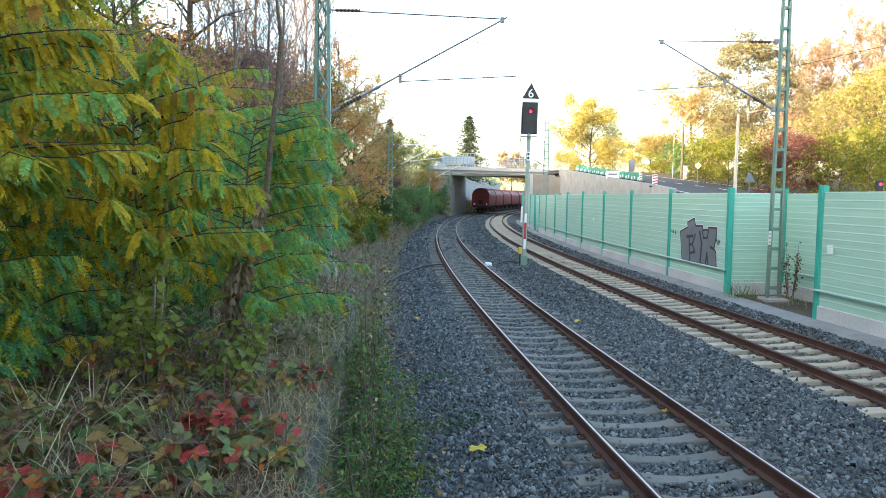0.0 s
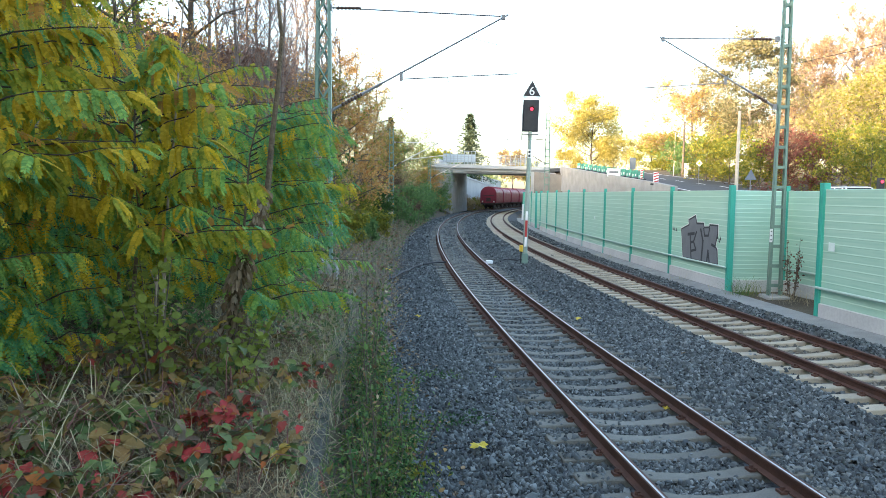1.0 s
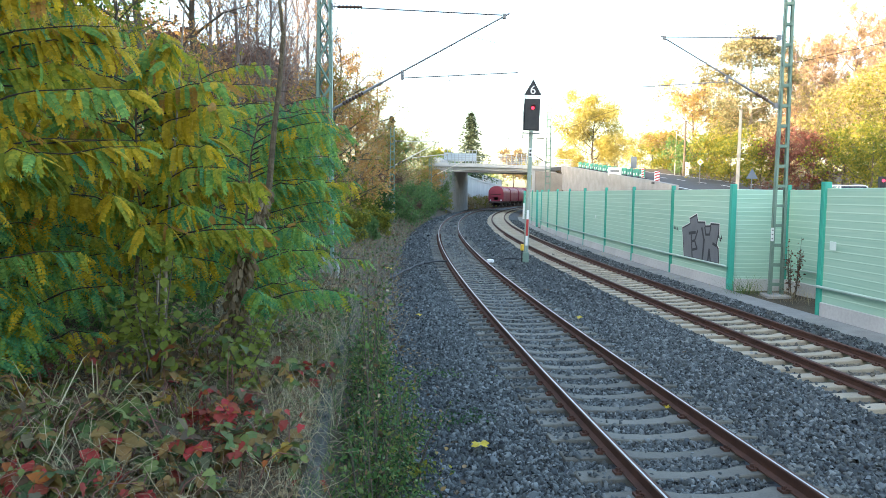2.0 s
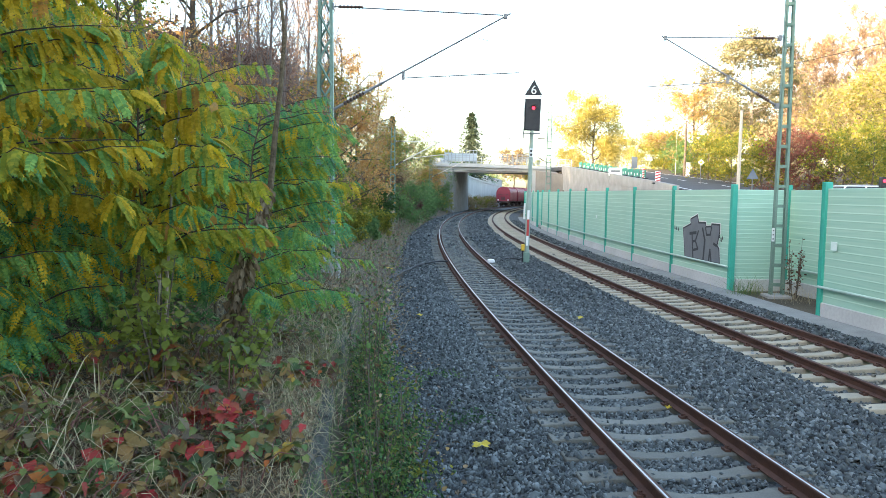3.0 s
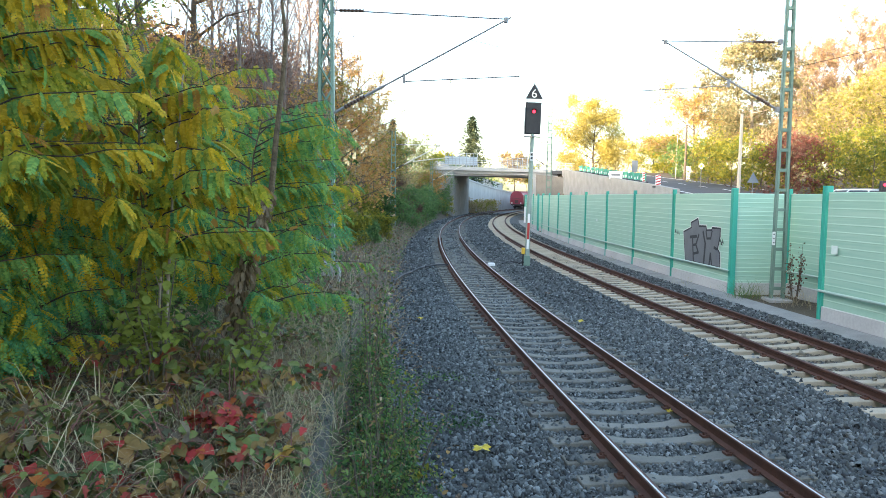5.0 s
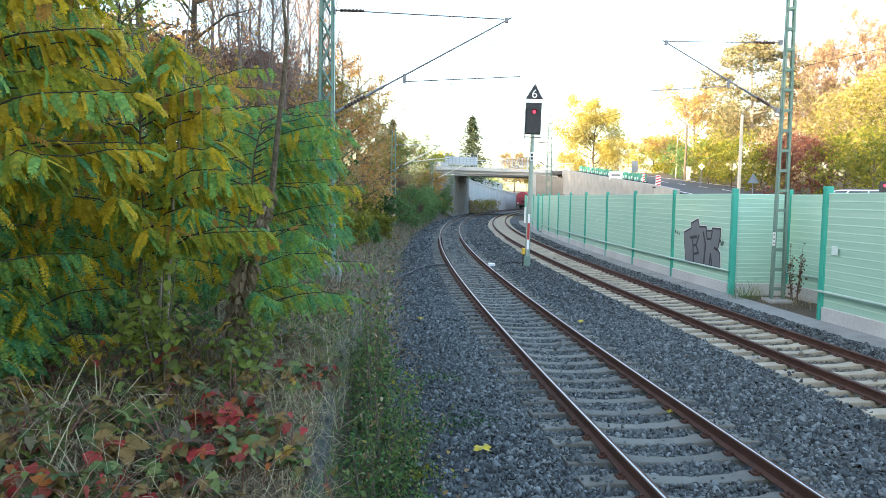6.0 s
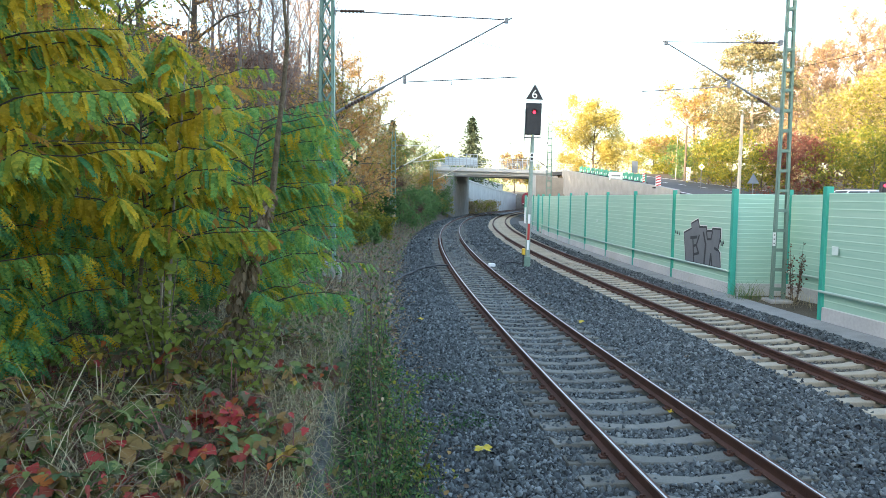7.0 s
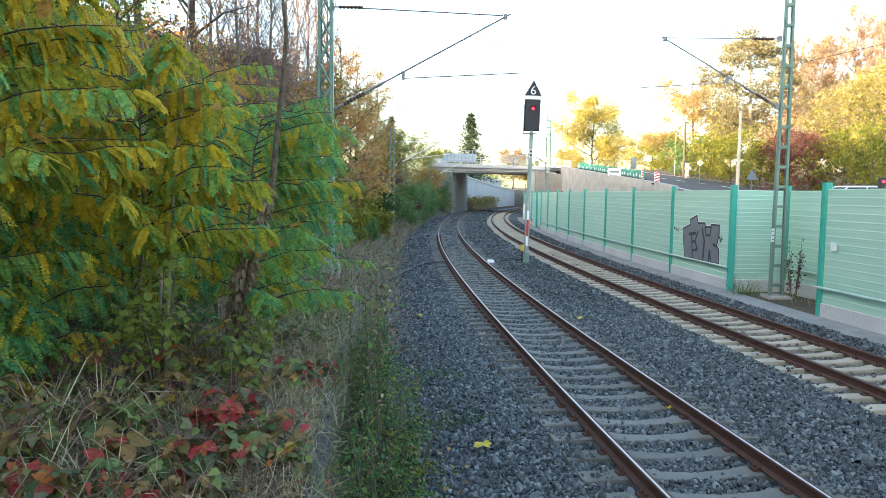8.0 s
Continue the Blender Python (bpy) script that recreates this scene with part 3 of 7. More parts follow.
def bridge():
    br = holder("road_bridge", Matrix.Identity(4), "pale concrete road bridge spanning both tracks", "bridge", kind="structure")
    a, b = Vector((-3.2, 119.2)), Vector((20.5, 117.6))
    back = Vector((3.2, 19.0))
    q = lambda f, g: a + (b - a) * f + back * g
    deck = prism([q(0.03, 0.02), q(1, 0.02), q(1, 1), q(0.03, 1)], [6.72, 6.32, 6.32, 6.72], [7.36, 6.96, 6.96, 7.36])
    part("deck", deck, M_CONC, br)
    for g0, g1, nm in ((-0.005, 0.03, "edge_beam"), (0.985, 1.02, "edge_beam")):
        part(nm, prism([q(0, g0), q(1, g0), q(1, g1), q(0, g1)], [7.20, 6.80, 6.80, 7.20], [7.85, 7.30, 7.30, 7.85]), M_CONC, br)
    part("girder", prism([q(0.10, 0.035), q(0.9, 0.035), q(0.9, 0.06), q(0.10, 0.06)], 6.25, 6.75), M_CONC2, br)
    # abutments: the face towards the line runs with the track
    f0, f1 = at(112.6, -3.45), at(133.5, -3.45)
    part("abutment", prism([(-2.9, 119.6), (f0.x, f0.y), (f1.x, f1.y), (-2.9, 140)], -0.8, 6.75), M_CONC2, br, "grey abutment with formwork courses")
    for i in range(5):
        c0, c1 = at(112.6, -3.44), at(133.5, -3.44)
        d = (c1 - c0).normalized()
        nrm = Vector((d.y, -d.x, 0)) * 0.03
        part("formwork_course", prism([(c0.x, c0.y), (c0.x + nrm.x, c0.y + nrm.y), (c1.x + nrm.x, c1.y + nrm.y), (c1.x, c1.y)], i * 1.15 - 0.3, i * 1.15 + 0.72), M_CONC2, br)
    r0, r1 = at(112.0, 9.3), at(134.0, 9.3)
    part("abutment", prism([(r0.x, r0.y), (r0.x + 4, r0.y + 0.2), (r1.x + 4, r1.y), (r1.x, r1.y)], -0.8, 6.4), M_CONC, br, "pale concrete abutment")
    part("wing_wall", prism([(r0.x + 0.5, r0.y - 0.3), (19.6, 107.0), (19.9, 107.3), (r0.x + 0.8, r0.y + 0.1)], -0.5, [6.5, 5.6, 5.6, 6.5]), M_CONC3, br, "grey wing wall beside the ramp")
    # railing: posts and bars, taller glazed guards over the wires
    for i in range(24):
        f = i / 23
        p = q(f, 0.012)
        z = 7.85 - 0.55 * f
        part("railing_post", Solid().box(p.x - 0.04, p.x + 0.04, p.y - 0.04, p.y + 0.04, z, z + 1.15), M_RAILG, br)
    for h in (0.35, 0.75, 1.12):
        p, r = q(0, 0.012), q(1, 0.012)
        part("railing_bar", Solid().tube([(p.x, p.y, 7.85 + h), (r.x, r.y, 7.30 + h)], 0.03, 5), M_RAILG, br)
    for u, v, hh in ((0.14, 0.36, 2.15), (0.50, 0.80, 1.75)):
        gs = part("contact_guard", Solid().box(0, 0.02, 0, 0.02, 0, 0.02), M_RAILG, br, "grey steel contact guard frame")
        gd = Solid()
        n = 9
        for i in range(n + 1):
            f = u + (v - u) * i / n
            p = q(f, 0.0)
            z = 7.85 - 0.55 * f
            gd.box(p.x - 0.05, p.x + 0.05, p.y - 0.03, p.y + 0.03, z - 0.1, z + hh)
        for h in (0.2, 0.55, 0.9, 1.25, 1.6, 2.1):
            if h < hh:
                p, r = q(u, 0.0), q(v, 0.0)
                gd.tube([(p.x, p.y, 7.85 - 0.55 * u + h), (r.x, r.y, 7.85 - 0.55 * v + h)], 0.035, 5)
        gs.data = gd.mesh("contact_guard", M_RAILG)
        if u < 0.2:
            for i in range(n):
                f0, f1 = u + (v - u) * (i + 0.08) / n, u + (v - u) * (i + 0.92) / n
                p, r, z = q(f0, 0.004), q(f1, 0.004), 7.85 - 0.55 * (f0 + f1) / 2
                part("guard_panel", prism([(p.x, p.y), (r.x, r.y), (r.x, r.y + 0.02), (p.x, p.y + 0.02)], z + 0.35, z + 1.55), M_PANEL, gs, "pale blue guard panel")
    return br


bridge()


def retaining_wall():
    w = holder("retaining_wall", Matrix.Identity(4), "pale concrete retaining wall with a sloping coping beyond the bridge", "retaining wall", kind="structure")
    ss = list(range(132, 206, 5))
    for a, b in zip(ss[:-1], ss[1:]):
        p, q, r, t = at(a + 0.03, -4.7), at(b - 0.03, -4.7), at(b - 0.03, -7.6), at(a + 0.03, -7.6)
        za, zb = 6.5 - (a - 132) * 0.039, 6.5 - (b - 132) * 0.039
        part("wall_panel", prism([p.xy, q.xy, r.xy, t.xy], -0.8, [za, zb, zb, za]), M_CONC, w)
        p, q, r, t = at(a, -4.55), at(b, -4.55), at(b, -7.8), at(a, -7.8)
        p2, q2, r2, t2 = at(a, -8.6), at(b, -8.6), at(b, -10.0), at(a, -10.0)
        part("upper_wall", prism([p2.xy, q2.xy, r2.xy, t2.xy], 1.0, [za + 3.0, zb + 3.0, zb + 3.0, za + 3.0]), M_CONC, w)
        part("coping", prism([p.xy, q.xy, r.xy, t.xy], [za, zb, zb, za], [za + 0.28, zb + 0.28, zb + 0.28, za + 0.28]), M_CONC, w)
    return w


retaining_wall()


# ---- ramp road on the inner side ----
def road():
    cl = [(30, -40), (29.5, 10), (28, 35), (27.7, 38), (26.9, 45), (25.5, 55), (24, 75), (23.2, 95), (22.3, 112), (20.5, 122)]
    half = [8, 8, 7, 6.9, 6.2, 5.5, 4.6, 4.2, 4.0, 4.0]
    secs, marks, par = [], [], []
    for (x, y), h in zip(cl, half):
        z = float(np.interp(y, road_y, road_z)) + 0.06
        secs.append([(x - h, y, z - 0.5), (x - h, y, z), (x + h, y, z), (x + h, y, z - 0.5)])
    rd = part("road", Solid().sweep(secs), M_ASPH)
    tagged(rd, "grey asphalt ramp road with white edge lines", "road", kind="structure")
    for side, nm in ((-1, "edge_line"), (1, "edge_line")):
        ln = Solid().sweep([[(x + side * (h - 0.5) - 0.09, y, z), (x + side * (h - 0.5) + 0.09, y, z)] for (x, y), h, z in [(c, h, float(np.interp(c[1], road_y, road_z)) + 0.066) for c, h in zip(cl, half)]], closed=False)
        part(nm, ln, M_WHITE, rd, "white painted edge line")
    dash = Solid()
    for i in range(14):
        y = 38 + i * 5.0
        x = float(np.interp(y, [c[1] for c in cl], [c[0] for c in cl]))
        z = lambda yy: float(np.interp(yy, road_y, road_z)) + 0.067
        dash.add([(x - 0.08, y, z(y)), (x + 0.08, y, z(y)), (x + 0.08, y + 2.4, z(y + 2.4)), (x - 0.08, y + 2.4, z(y + 2.4))], [(0, 1, 2, 3)])
    part("centre_dashes", dash, M_WHITE, rd, "white dashed centre line")
    # concrete parapet on the line's side; the mid grey paints shade onto pale concrete
    pw = holder("ramp_parapet", Matrix.Identity(4), "pale concrete parapet wall descending beside the ramp", "parapet", kind="structure")
    ys = list(np.arange(61, 116, 5.5))
    for a, b in zip(ys[:-1], ys[1:]):
        xa, xb = [float(np.interp(v, [c[1] for c in cl], [c[0] - h for c, h in zip(cl, half)])) - 0.3 for v in (a, b)]
        za, zb = [float(np.interp(v, road_y, road_z)) + 0.30 for v in (a, b)]
        part("parapet_panel", prism([(xa - 0.18, a + 0.02), (xa + 0.18, a + 0.02), (xb + 0.18, b - 0.02), (xb - 0.18, b - 0.02)], -0.6, [za - 1.0, za - 1.0, zb - 1.0, zb - 1.0]), M_CONC2, pw)
        part("parapet_band", prism([(xa - 0.26, a + 0.02), (xa + 0.18, a + 0.02), (xb + 0.18, b - 0.02), (xb - 0.26, b - 0.02)], [za - 1.0, za - 1.0, zb - 1.0, zb - 1.0], [za, za, zb, zb]), M_CONC2, pw)
    return rd


road()


# ---- freight train: covered hooded wagons ----
def wagon():
    w = holder("freight_wagon", Matrix.Identity(4), "crimson covered freight wagon with a rounded hood", "freight wagon", "train of wagons")
    L = 11.6
    prof = [(x * 1.08, 1.22 + (z - 1.22) * 1.13) for x, z in [(-1.42, 1.22), (-1.46, 1.6), (-1.46, 2.9), (-1.38, 3.25), (-1.08, 3.68), (-0.6, 3.96), (0, 4.05), (0.6, 3.96), (1.08, 3.68), (1.38, 3.25), (1.46, 2.9), (1.46, 1.6), (1.42, 1.22)]]
    hood = Solid()
    segs = [(0.35, 3.95), (4.0, 7.6), (7.65, 11.25)]
    for a, b in segs:
        hood.sweep([[(x, a, z) for x, z in prof], [(x, b, z) for x, z in prof]])
    part("hood", hood, M_WAGON, w, "three-part crimson hood")
    for y in (0.35, 1.55, 2.75, 3.97, 5.2, 6.4, 7.62, 8.85, 10.05, 11.25):
        part("rib", Solid().sweep([[(x * 1.02, y - 0.05, 1.2 + (z - 1.2) * 1.012) for x, z in prof], [(x * 1.02, y + 0.05, 1.2 + (z - 1.2) * 1.012) for x, z in prof]]), M_WAGON, w)
    part("underframe", Solid().box(-1.3, 1.3, 0.1, L - 0.1, 0.98, 1.2).box(-1.4, 1.4, 0.0, 0.14, 0.92, 1.24), M_WAGOND, w)
    for y0 in (0.1, L - 0.45):
        part("end_platform", Solid().box(-1.38, 1.38, y0, y0 + 0.35, 1.16, 1.26).box(-1.36, -1.30, y0, y0 + 0.06, 1.2, 2.3).box(1.30, 1.36, y0, y0 + 0.06, 1.2, 2.3).box(-1.36, 1.36, y0, y0 + 0.05, 2.22, 2.3), M_WAGON, w)
    for x in (-0.875, 0.875):
        part("buffer", Solid().tube([(x, 0.05, 1.05), (x, -0.45, 1.05)], 0.09, 8).tube([(x, -0.45, 1.05), (x, -0.5, 1.05)], 0.23, 12), M_WAGOND, w)
    part("end_panel", Solid().box(-0.45, 0.45, 0.30, 0.36, 1.5, 2.3).box(-1.1, 1.1, 0.30, 0.345, 2.62, 2.74), M_WAGOND, w)
    part("tail_disc", Solid().box(-1.25, -1.0, 0.02, 0.05, 1.35, 1.62, slot=0).box(1.0, 1.25, 0.02, 0.05, 1.35, 1.62, slot=0), [M_WHITE], w, "pale square tail board")
    for y in (1.7, 3.5, 8.1, 9.9):
        part("wheelset", Solid().tube([(-0.82, y, 0.46), (-0.69, y, 0.46)], 0.46, 16).tube([(0.69, y, 0.46), (0.82, y, 0.46)], 0.46, 16).tube([(-0.9, y, 0.46), (0.9, y, 0.46)], 0.08, 8), M_WAGOND, w)
    for y in (2.6, 9.0):
        part("bogie", Solid().box(-1.05, -0.95, y - 1.35, y + 1.35, 0.38, 0.78, bev=0.05).box(0.95, 1.05, y - 1.35, y + 1.35, 0.38, 0.78, bev=0.05).box(-1.0, 1.0, y - 0.2, y + 0.2, 0.5, 0.95), M_WAGOND, w)
    return w


WAGON_L = 12.5
first = wagon()
TRAIN = [first] + [copy_thing(first, Matrix.Identity(4)) for _ in range(6)]


def tail_at(t):
    """How far along the line the tail of the train stands."""
    return float(np.interp(t, [0, 0.5, 1.0, 1.5, 2.8, 3.5, 4.0, 4.5, 4.7, 5.8, 6.0, 7.0, 8.0], [128.6, 134.0, 139.3, 144.5, 157.9, 165.0, 169.9, 174.6, 176.4, 185.9, 187.5, 194.7, 201.4]))


def wagon_pose(s):
    p, q = at(s + 2.6, 0), at(s + 9.0, 0)
    d = q - p
    return Matrix.Translation(p) @ Matrix.Rotation(-math.atan2(d.x, d.y), 4, "Z") @ pose(0, -2.6, 0)


def motions():
    walk(CAR, [(t, pose(x, y, road_z_at(y), rz=a) @ pose(-0.35, 0, 0)) for t, x, y, a in CAR_WAY])
    for i, w in enumerate(TRAIN):
        walk(w, [(k * 0.5, wagon_pose(tail_at(k * 0.5) + i * WAGON_L)) for k in range(17)])


# ---- plants ----
def scatter(name, verts, faces, mats4, materials, slots=None):
    """One mesh of many copies of a small piece, each placed by its own matrix."""
    V = np.concatenate([np.asarray(verts, float), np.ones((len(verts), 1))], 1)
    M = np.asarray(mats4, float)
    allv = np.einsum("nij,vj->nvi", M, V)[:, :, :3].reshape(-1, 3)
    n, k = len(M), len(verts)
    me = bpy.data.meshes.new(name)
    me.vertices.add(len(allv))
    me.vertices.foreach_set("co", allv.ravel())
    sizes = np.array([len(f) for f in faces])
    flat = np.concatenate([np.array(f) for f in faces])
    loops = (flat[None, :] + (np.arange(n) * k)[:, None]).ravel()
    tot = np.tile(sizes, n)
    me.loops.add(len(loops))
    me.loops.foreach_set("vertex_index", loops)
    me.polygons.add(len(tot))
    me.polygons.foreach_set("loop_start", np.concatenate([[0], np.cumsum(tot)[:-1]]))
    me.polygons.foreach_set("loop_total", tot)
    for m in materials if isinstance(materials, (list, tuple)) else [materials]:
        me.materials.append(m)
    if slots is not None:
        me.polygons.foreach_set("material_index", np.repeat(slots, len(faces)))
    me.update(calc_edges=True)
    me.validate()
    return me


def turns(rng, n, tilt=1.0):
    """Random rotation matrices, n of them; tilt below 1 keeps pieces flatter."""
    a, b, c = rng.uniform(0, 2 * np.pi, n), rng.normal(0, 0.9 * tilt, n), rng.normal(0, 0.9 * tilt, n)
    ca, sa, cb, sb, cc, sc = np.cos(a), np.sin(a), np.cos(b), np.sin(b), np.cos(c), np.sin(c)
    Z, O = np.zeros(n), np.ones(n)
    Rz = np.stack([np.stack([ca, -sa, Z], 1), np.stack([sa, ca, Z], 1), np.stack([Z, Z, O], 1)], 1)
    Rx = np.stack([np.stack([O, Z, Z], 1), np.stack([Z, cb, -sb], 1), np.stack([Z, sb, cb], 1)], 1)
    Ry = np.stack([np.stack([cc, Z, sc], 1), np.stack([Z, O, Z], 1), np.stack([-sc, Z, cc], 1)], 1)
    return Rz @ Rx @ Ry


def placed(rot, scale, pos):
    n = len(pos)
    M = np.zeros((n, 4, 4))
    M[:, :3, :3] = rot * np.asarray(scale).reshape(-1, 1, 1)
    M[:, :3, 3] = pos
    M[:, 3, 3] = 1
    return M


LEAF = ([(0, 0, 0), (0.32, 0.28, 0.05), (0.26, 0.7, 0.04), (0, 1, -0.06), (-0.26, 0.7, 0.04), (-0.32, 0.28, 0.05)], [(0, 1, 2, 3), (0, 3, 4, 5)])
CLUMP = ([(0, 0, 0), (0.5, 0.35, 0.15), (0.15, 0.95, -0.05), (-0.1, 0.3, 0.2), (-0.55, 0.5, -0.1), (-0.2, 1.0, 0.12), (0.1, -0.5, 0.1), (0.6, -0.3, -0.12), (-0.45, -0.45, 0.1)],
         [(0, 1, 2), (3, 5, 4), (8, 6, 7)])


def leafmat(name, ramp, thin=0.5):
    return mat(name, (0.62, 0.64, 0.62), (1.0, 1.0, 1.0), 7, 0.6, 0.0, fine=60, island=ramp, thin=thin, spec=0.25)


L_GREEN = leafmat("green_leaves", [(0.03, 0.07, 0.02), (0.06, 0.12, 0.03), (0.10, 0.16, 0.04)])
L_YGREEN = leafmat("yellow_green_leaves", [(0.096, 0.156, 0.030), (0.240, 0.240, 0.036), (0.432, 0.360, 0.042), (0.144, 0.180, 0.036)])
L_YELLOW = leafmat("yellow_leaves", [(0.426, 0.339, 0.077), (0.542, 0.436, 0.117), (0.367, 0.319, 0.077), (0.601, 0.513, 0.194)])
L_GOLD = leafmat("golden_brown_leaves", [(0.403, 0.291, 0.157), (0.526, 0.403, 0.213), (0.358, 0.246, 0.134), (0.605, 0.482, 0.291)])
L_BANK = leafmat("fresh_green_bank_leaves", [(0.078, 0.169, 0.058), (0.130, 0.247, 0.078), (0.221, 0.312, 0.098), (0.091, 0.195, 0.078)])
L_PINE = leafmat("olive_pine_needles", [(0.112, 0.120, 0.056), (0.208, 0.184, 0.088), (0.320, 0.240, 0.128)], 0.2)
L_TAN = leafmat("pale_tan_leaves", [(0.386, 0.241, 0.145), (0.515, 0.338, 0.209), (0.322, 0.209, 0.129), (0.644, 0.451, 0.241)])
L_ORANGE = leafmat("rusty_orange_leaves", [(0.537, 0.244, 0.085), (0.659, 0.354, 0.110), (0.439, 0.207, 0.085), (0.732, 0.488, 0.159)])
L_BROWN = leafmat("purple_brown_leaves", [(0.13, 0.07, 0.055), (0.20, 0.11, 0.08), (0.26, 0.16, 0.11)])
L_PINKB = leafmat("pinkish_brown_leaves", [(0.22, 0.12, 0.095), (0.31, 0.18, 0.13), (0.38, 0.24, 0.17)])
L_RED = leafmat("dark_red_leaves", [(0.216, 0.074, 0.061), (0.297, 0.108, 0.081), (0.189, 0.108, 0.068)])
L_CONIF = leafmat("dark_conifer_needles", [(0.03, 0.05, 0.03), (0.055, 0.08, 0.045), (0.09, 0.105, 0.06)], 0.2)


def tree(name, base, h, r, leaves, size, material, label, category="tree", bark=None, crown_from=0.25, seed=1, group="", lean=(0, 0), limbs=11, bare=0.0, thick=0.014):
    """A tapered trunk, limbs with twigs, and a crown of small clumps gathered about the twigs."""
    rng = np.random.default_rng(seed)
    bark = bark or M_BARK
    t = holder(name, Matrix.Translation(base), label, category, group)
    tr = max(0.04, h * thick)
    pts = [Vector((lean[0] * f + rng.normal(0, 0.012) * h * (f > 0), lean[1] * f + rng.normal(0, 0.012) * h * (f > 0), h * 0.93 * f - 0.25 * (f == 0))) for f in np.linspace(0, 1, 7)]
    part("trunk", Solid().tube(pts, [tr * (1.25 - 1.05 * f) for f in np.linspace(0, 1, 7)], 7), bark, t)
    spots = []
    wood = Solid()
    for i in range(limbs):
        f = crown_from + (0.95 - crown_from) * (i + rng.uniform(0, 0.8)) / limbs
        k = min(int(f * 6), 5)
        p0 = pts[k].lerp(pts[k + 1], f * 6 - k)
        ang = i * 2.4 + rng.uniform(-0.5, 0.5)
        g = (f - crown_from) / (1 - crown_from)
        reach = r * (0.55 + 0.6 * math.sin(math.pi * min(1, 0.25 + 0.75 * g))) * rng.uniform(0.65, 1.1)
        d = Vector((math.cos(ang), math.sin(ang), 0))
        mid = p0 + d * reach * 0.5 + Vector((0, 0, reach * rng.uniform(0.15, 0.45)))
        end = p0 + d * reach + Vector((0, 0, reach * rng.uniform(0.25, 0.8)))
        wood.tube([p0, mid, end], [tr * 0.5 * (1.1 - f * 0.6), tr * 0.28, 0.012], 4, cap=False)
        for j in range(5):
            u = rng.uniform(0.3, 1.0)
            q0 = p0.lerp(mid, u * 2) if u < 0.5 else mid.lerp(end, u * 2 - 1)
            q1 = q0 + Vector(rng.normal(0, 1, 3)).normalized() * reach * rng.uniform(0.2, 0.45) + Vector((0, 0, reach * 0.08))
            wood.tube([q0, q0.lerp(q1, 0.6), q1], [tr * 0.16, tr * 0.09, 0.006], 3, cap=False)
            spots += [q1, q0.lerp(q1, 0.6)]
        spots.append(end)
    spots.append(pts[-1] + Vector((0, 0, h * 0.05)))
    part("branchwork", wood, bark, t)
    if leaves:
        c = np.array([tuple(p) for p in spots])
        wts = rng.uniform(0.15, 1.0, len(c)) ** 1.5
        wts /= wts.sum()
        pick = rng.choice(len(c), leaves, p=wts)
        spread = rng.uniform(0.07, 0.20, len(c))[pick] * r
        pos = c[pick] + rng.normal(0, 1, (leaves, 3)) * spread[:, None] * np.array([1, 1, 0.75])
        pos[:, 2] = np.maximum(pos[:, 2], 0.15)
        me = scatter("crown", *CLUMP, placed(turns(rng, leaves), size * rng.uniform(0.5, 1.2, leaves), pos), material, rng.integers(0, len(material), leaves) if isinstance(material, list) else None)
        part("crown", me, None, t)
    return t


def conifer(base, h, r, label, seed):
    rng = np.random.default_rng(seed)
    t = holder("spruce_tree", Matrix.Translation(base), label, "conifer", "spruces")
    part("trunk", Solid().tube([(0, 0, -0.3), (0.05, 0, h * 0.5), (0, 0, h)], [h * 0.014, h * 0.009, 0.02], 7), M_BARK, t)
    pos, rot = [], []
    z = h * 0.08
    while z < h * 0.98:
        rr = r * (1 - z / h) ** 0.78 + 0.12
        for k in range(16):
            a = rng.uniform(0, 6.28)
            rk = rr * rng.uniform(0.35, 1.1)
            for u in np.linspace(0.15, 1, 6):
                pos.append((math.cos(a) * rk * u, math.sin(a) * rk * u, z - rk * u * 0.28 + rng.normal(0, 0.08)))
        z += h * 0.042
    pos = np.repeat(np.array(pos), 3, 0) + rng.normal(0, 0.16, (len(pos) * 3, 3))
    me = scatter("crown", *CLUMP, placed(turns(rng, len(pos), 0.6), rng.uniform(0.018, 0.036, len(pos)) * h, pos), L_CONIF)
    part("crown", me, None, t)
    return t


def gz(x, y):
    return float(height(np.array([x]), np.array([y]))[0])


def bush(x, y, h, r, n, size, material, label, seed, name="shrub", group="bank shrubs"):
    return tree(name, (x, y, gz(x, y) - 0.25 - 0.1 * h), h * 1.1, r, n, size, material, label, "shrub", seed=seed, crown_from=0.06, limbs=12, group=group)


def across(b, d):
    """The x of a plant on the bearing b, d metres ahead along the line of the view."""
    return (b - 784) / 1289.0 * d


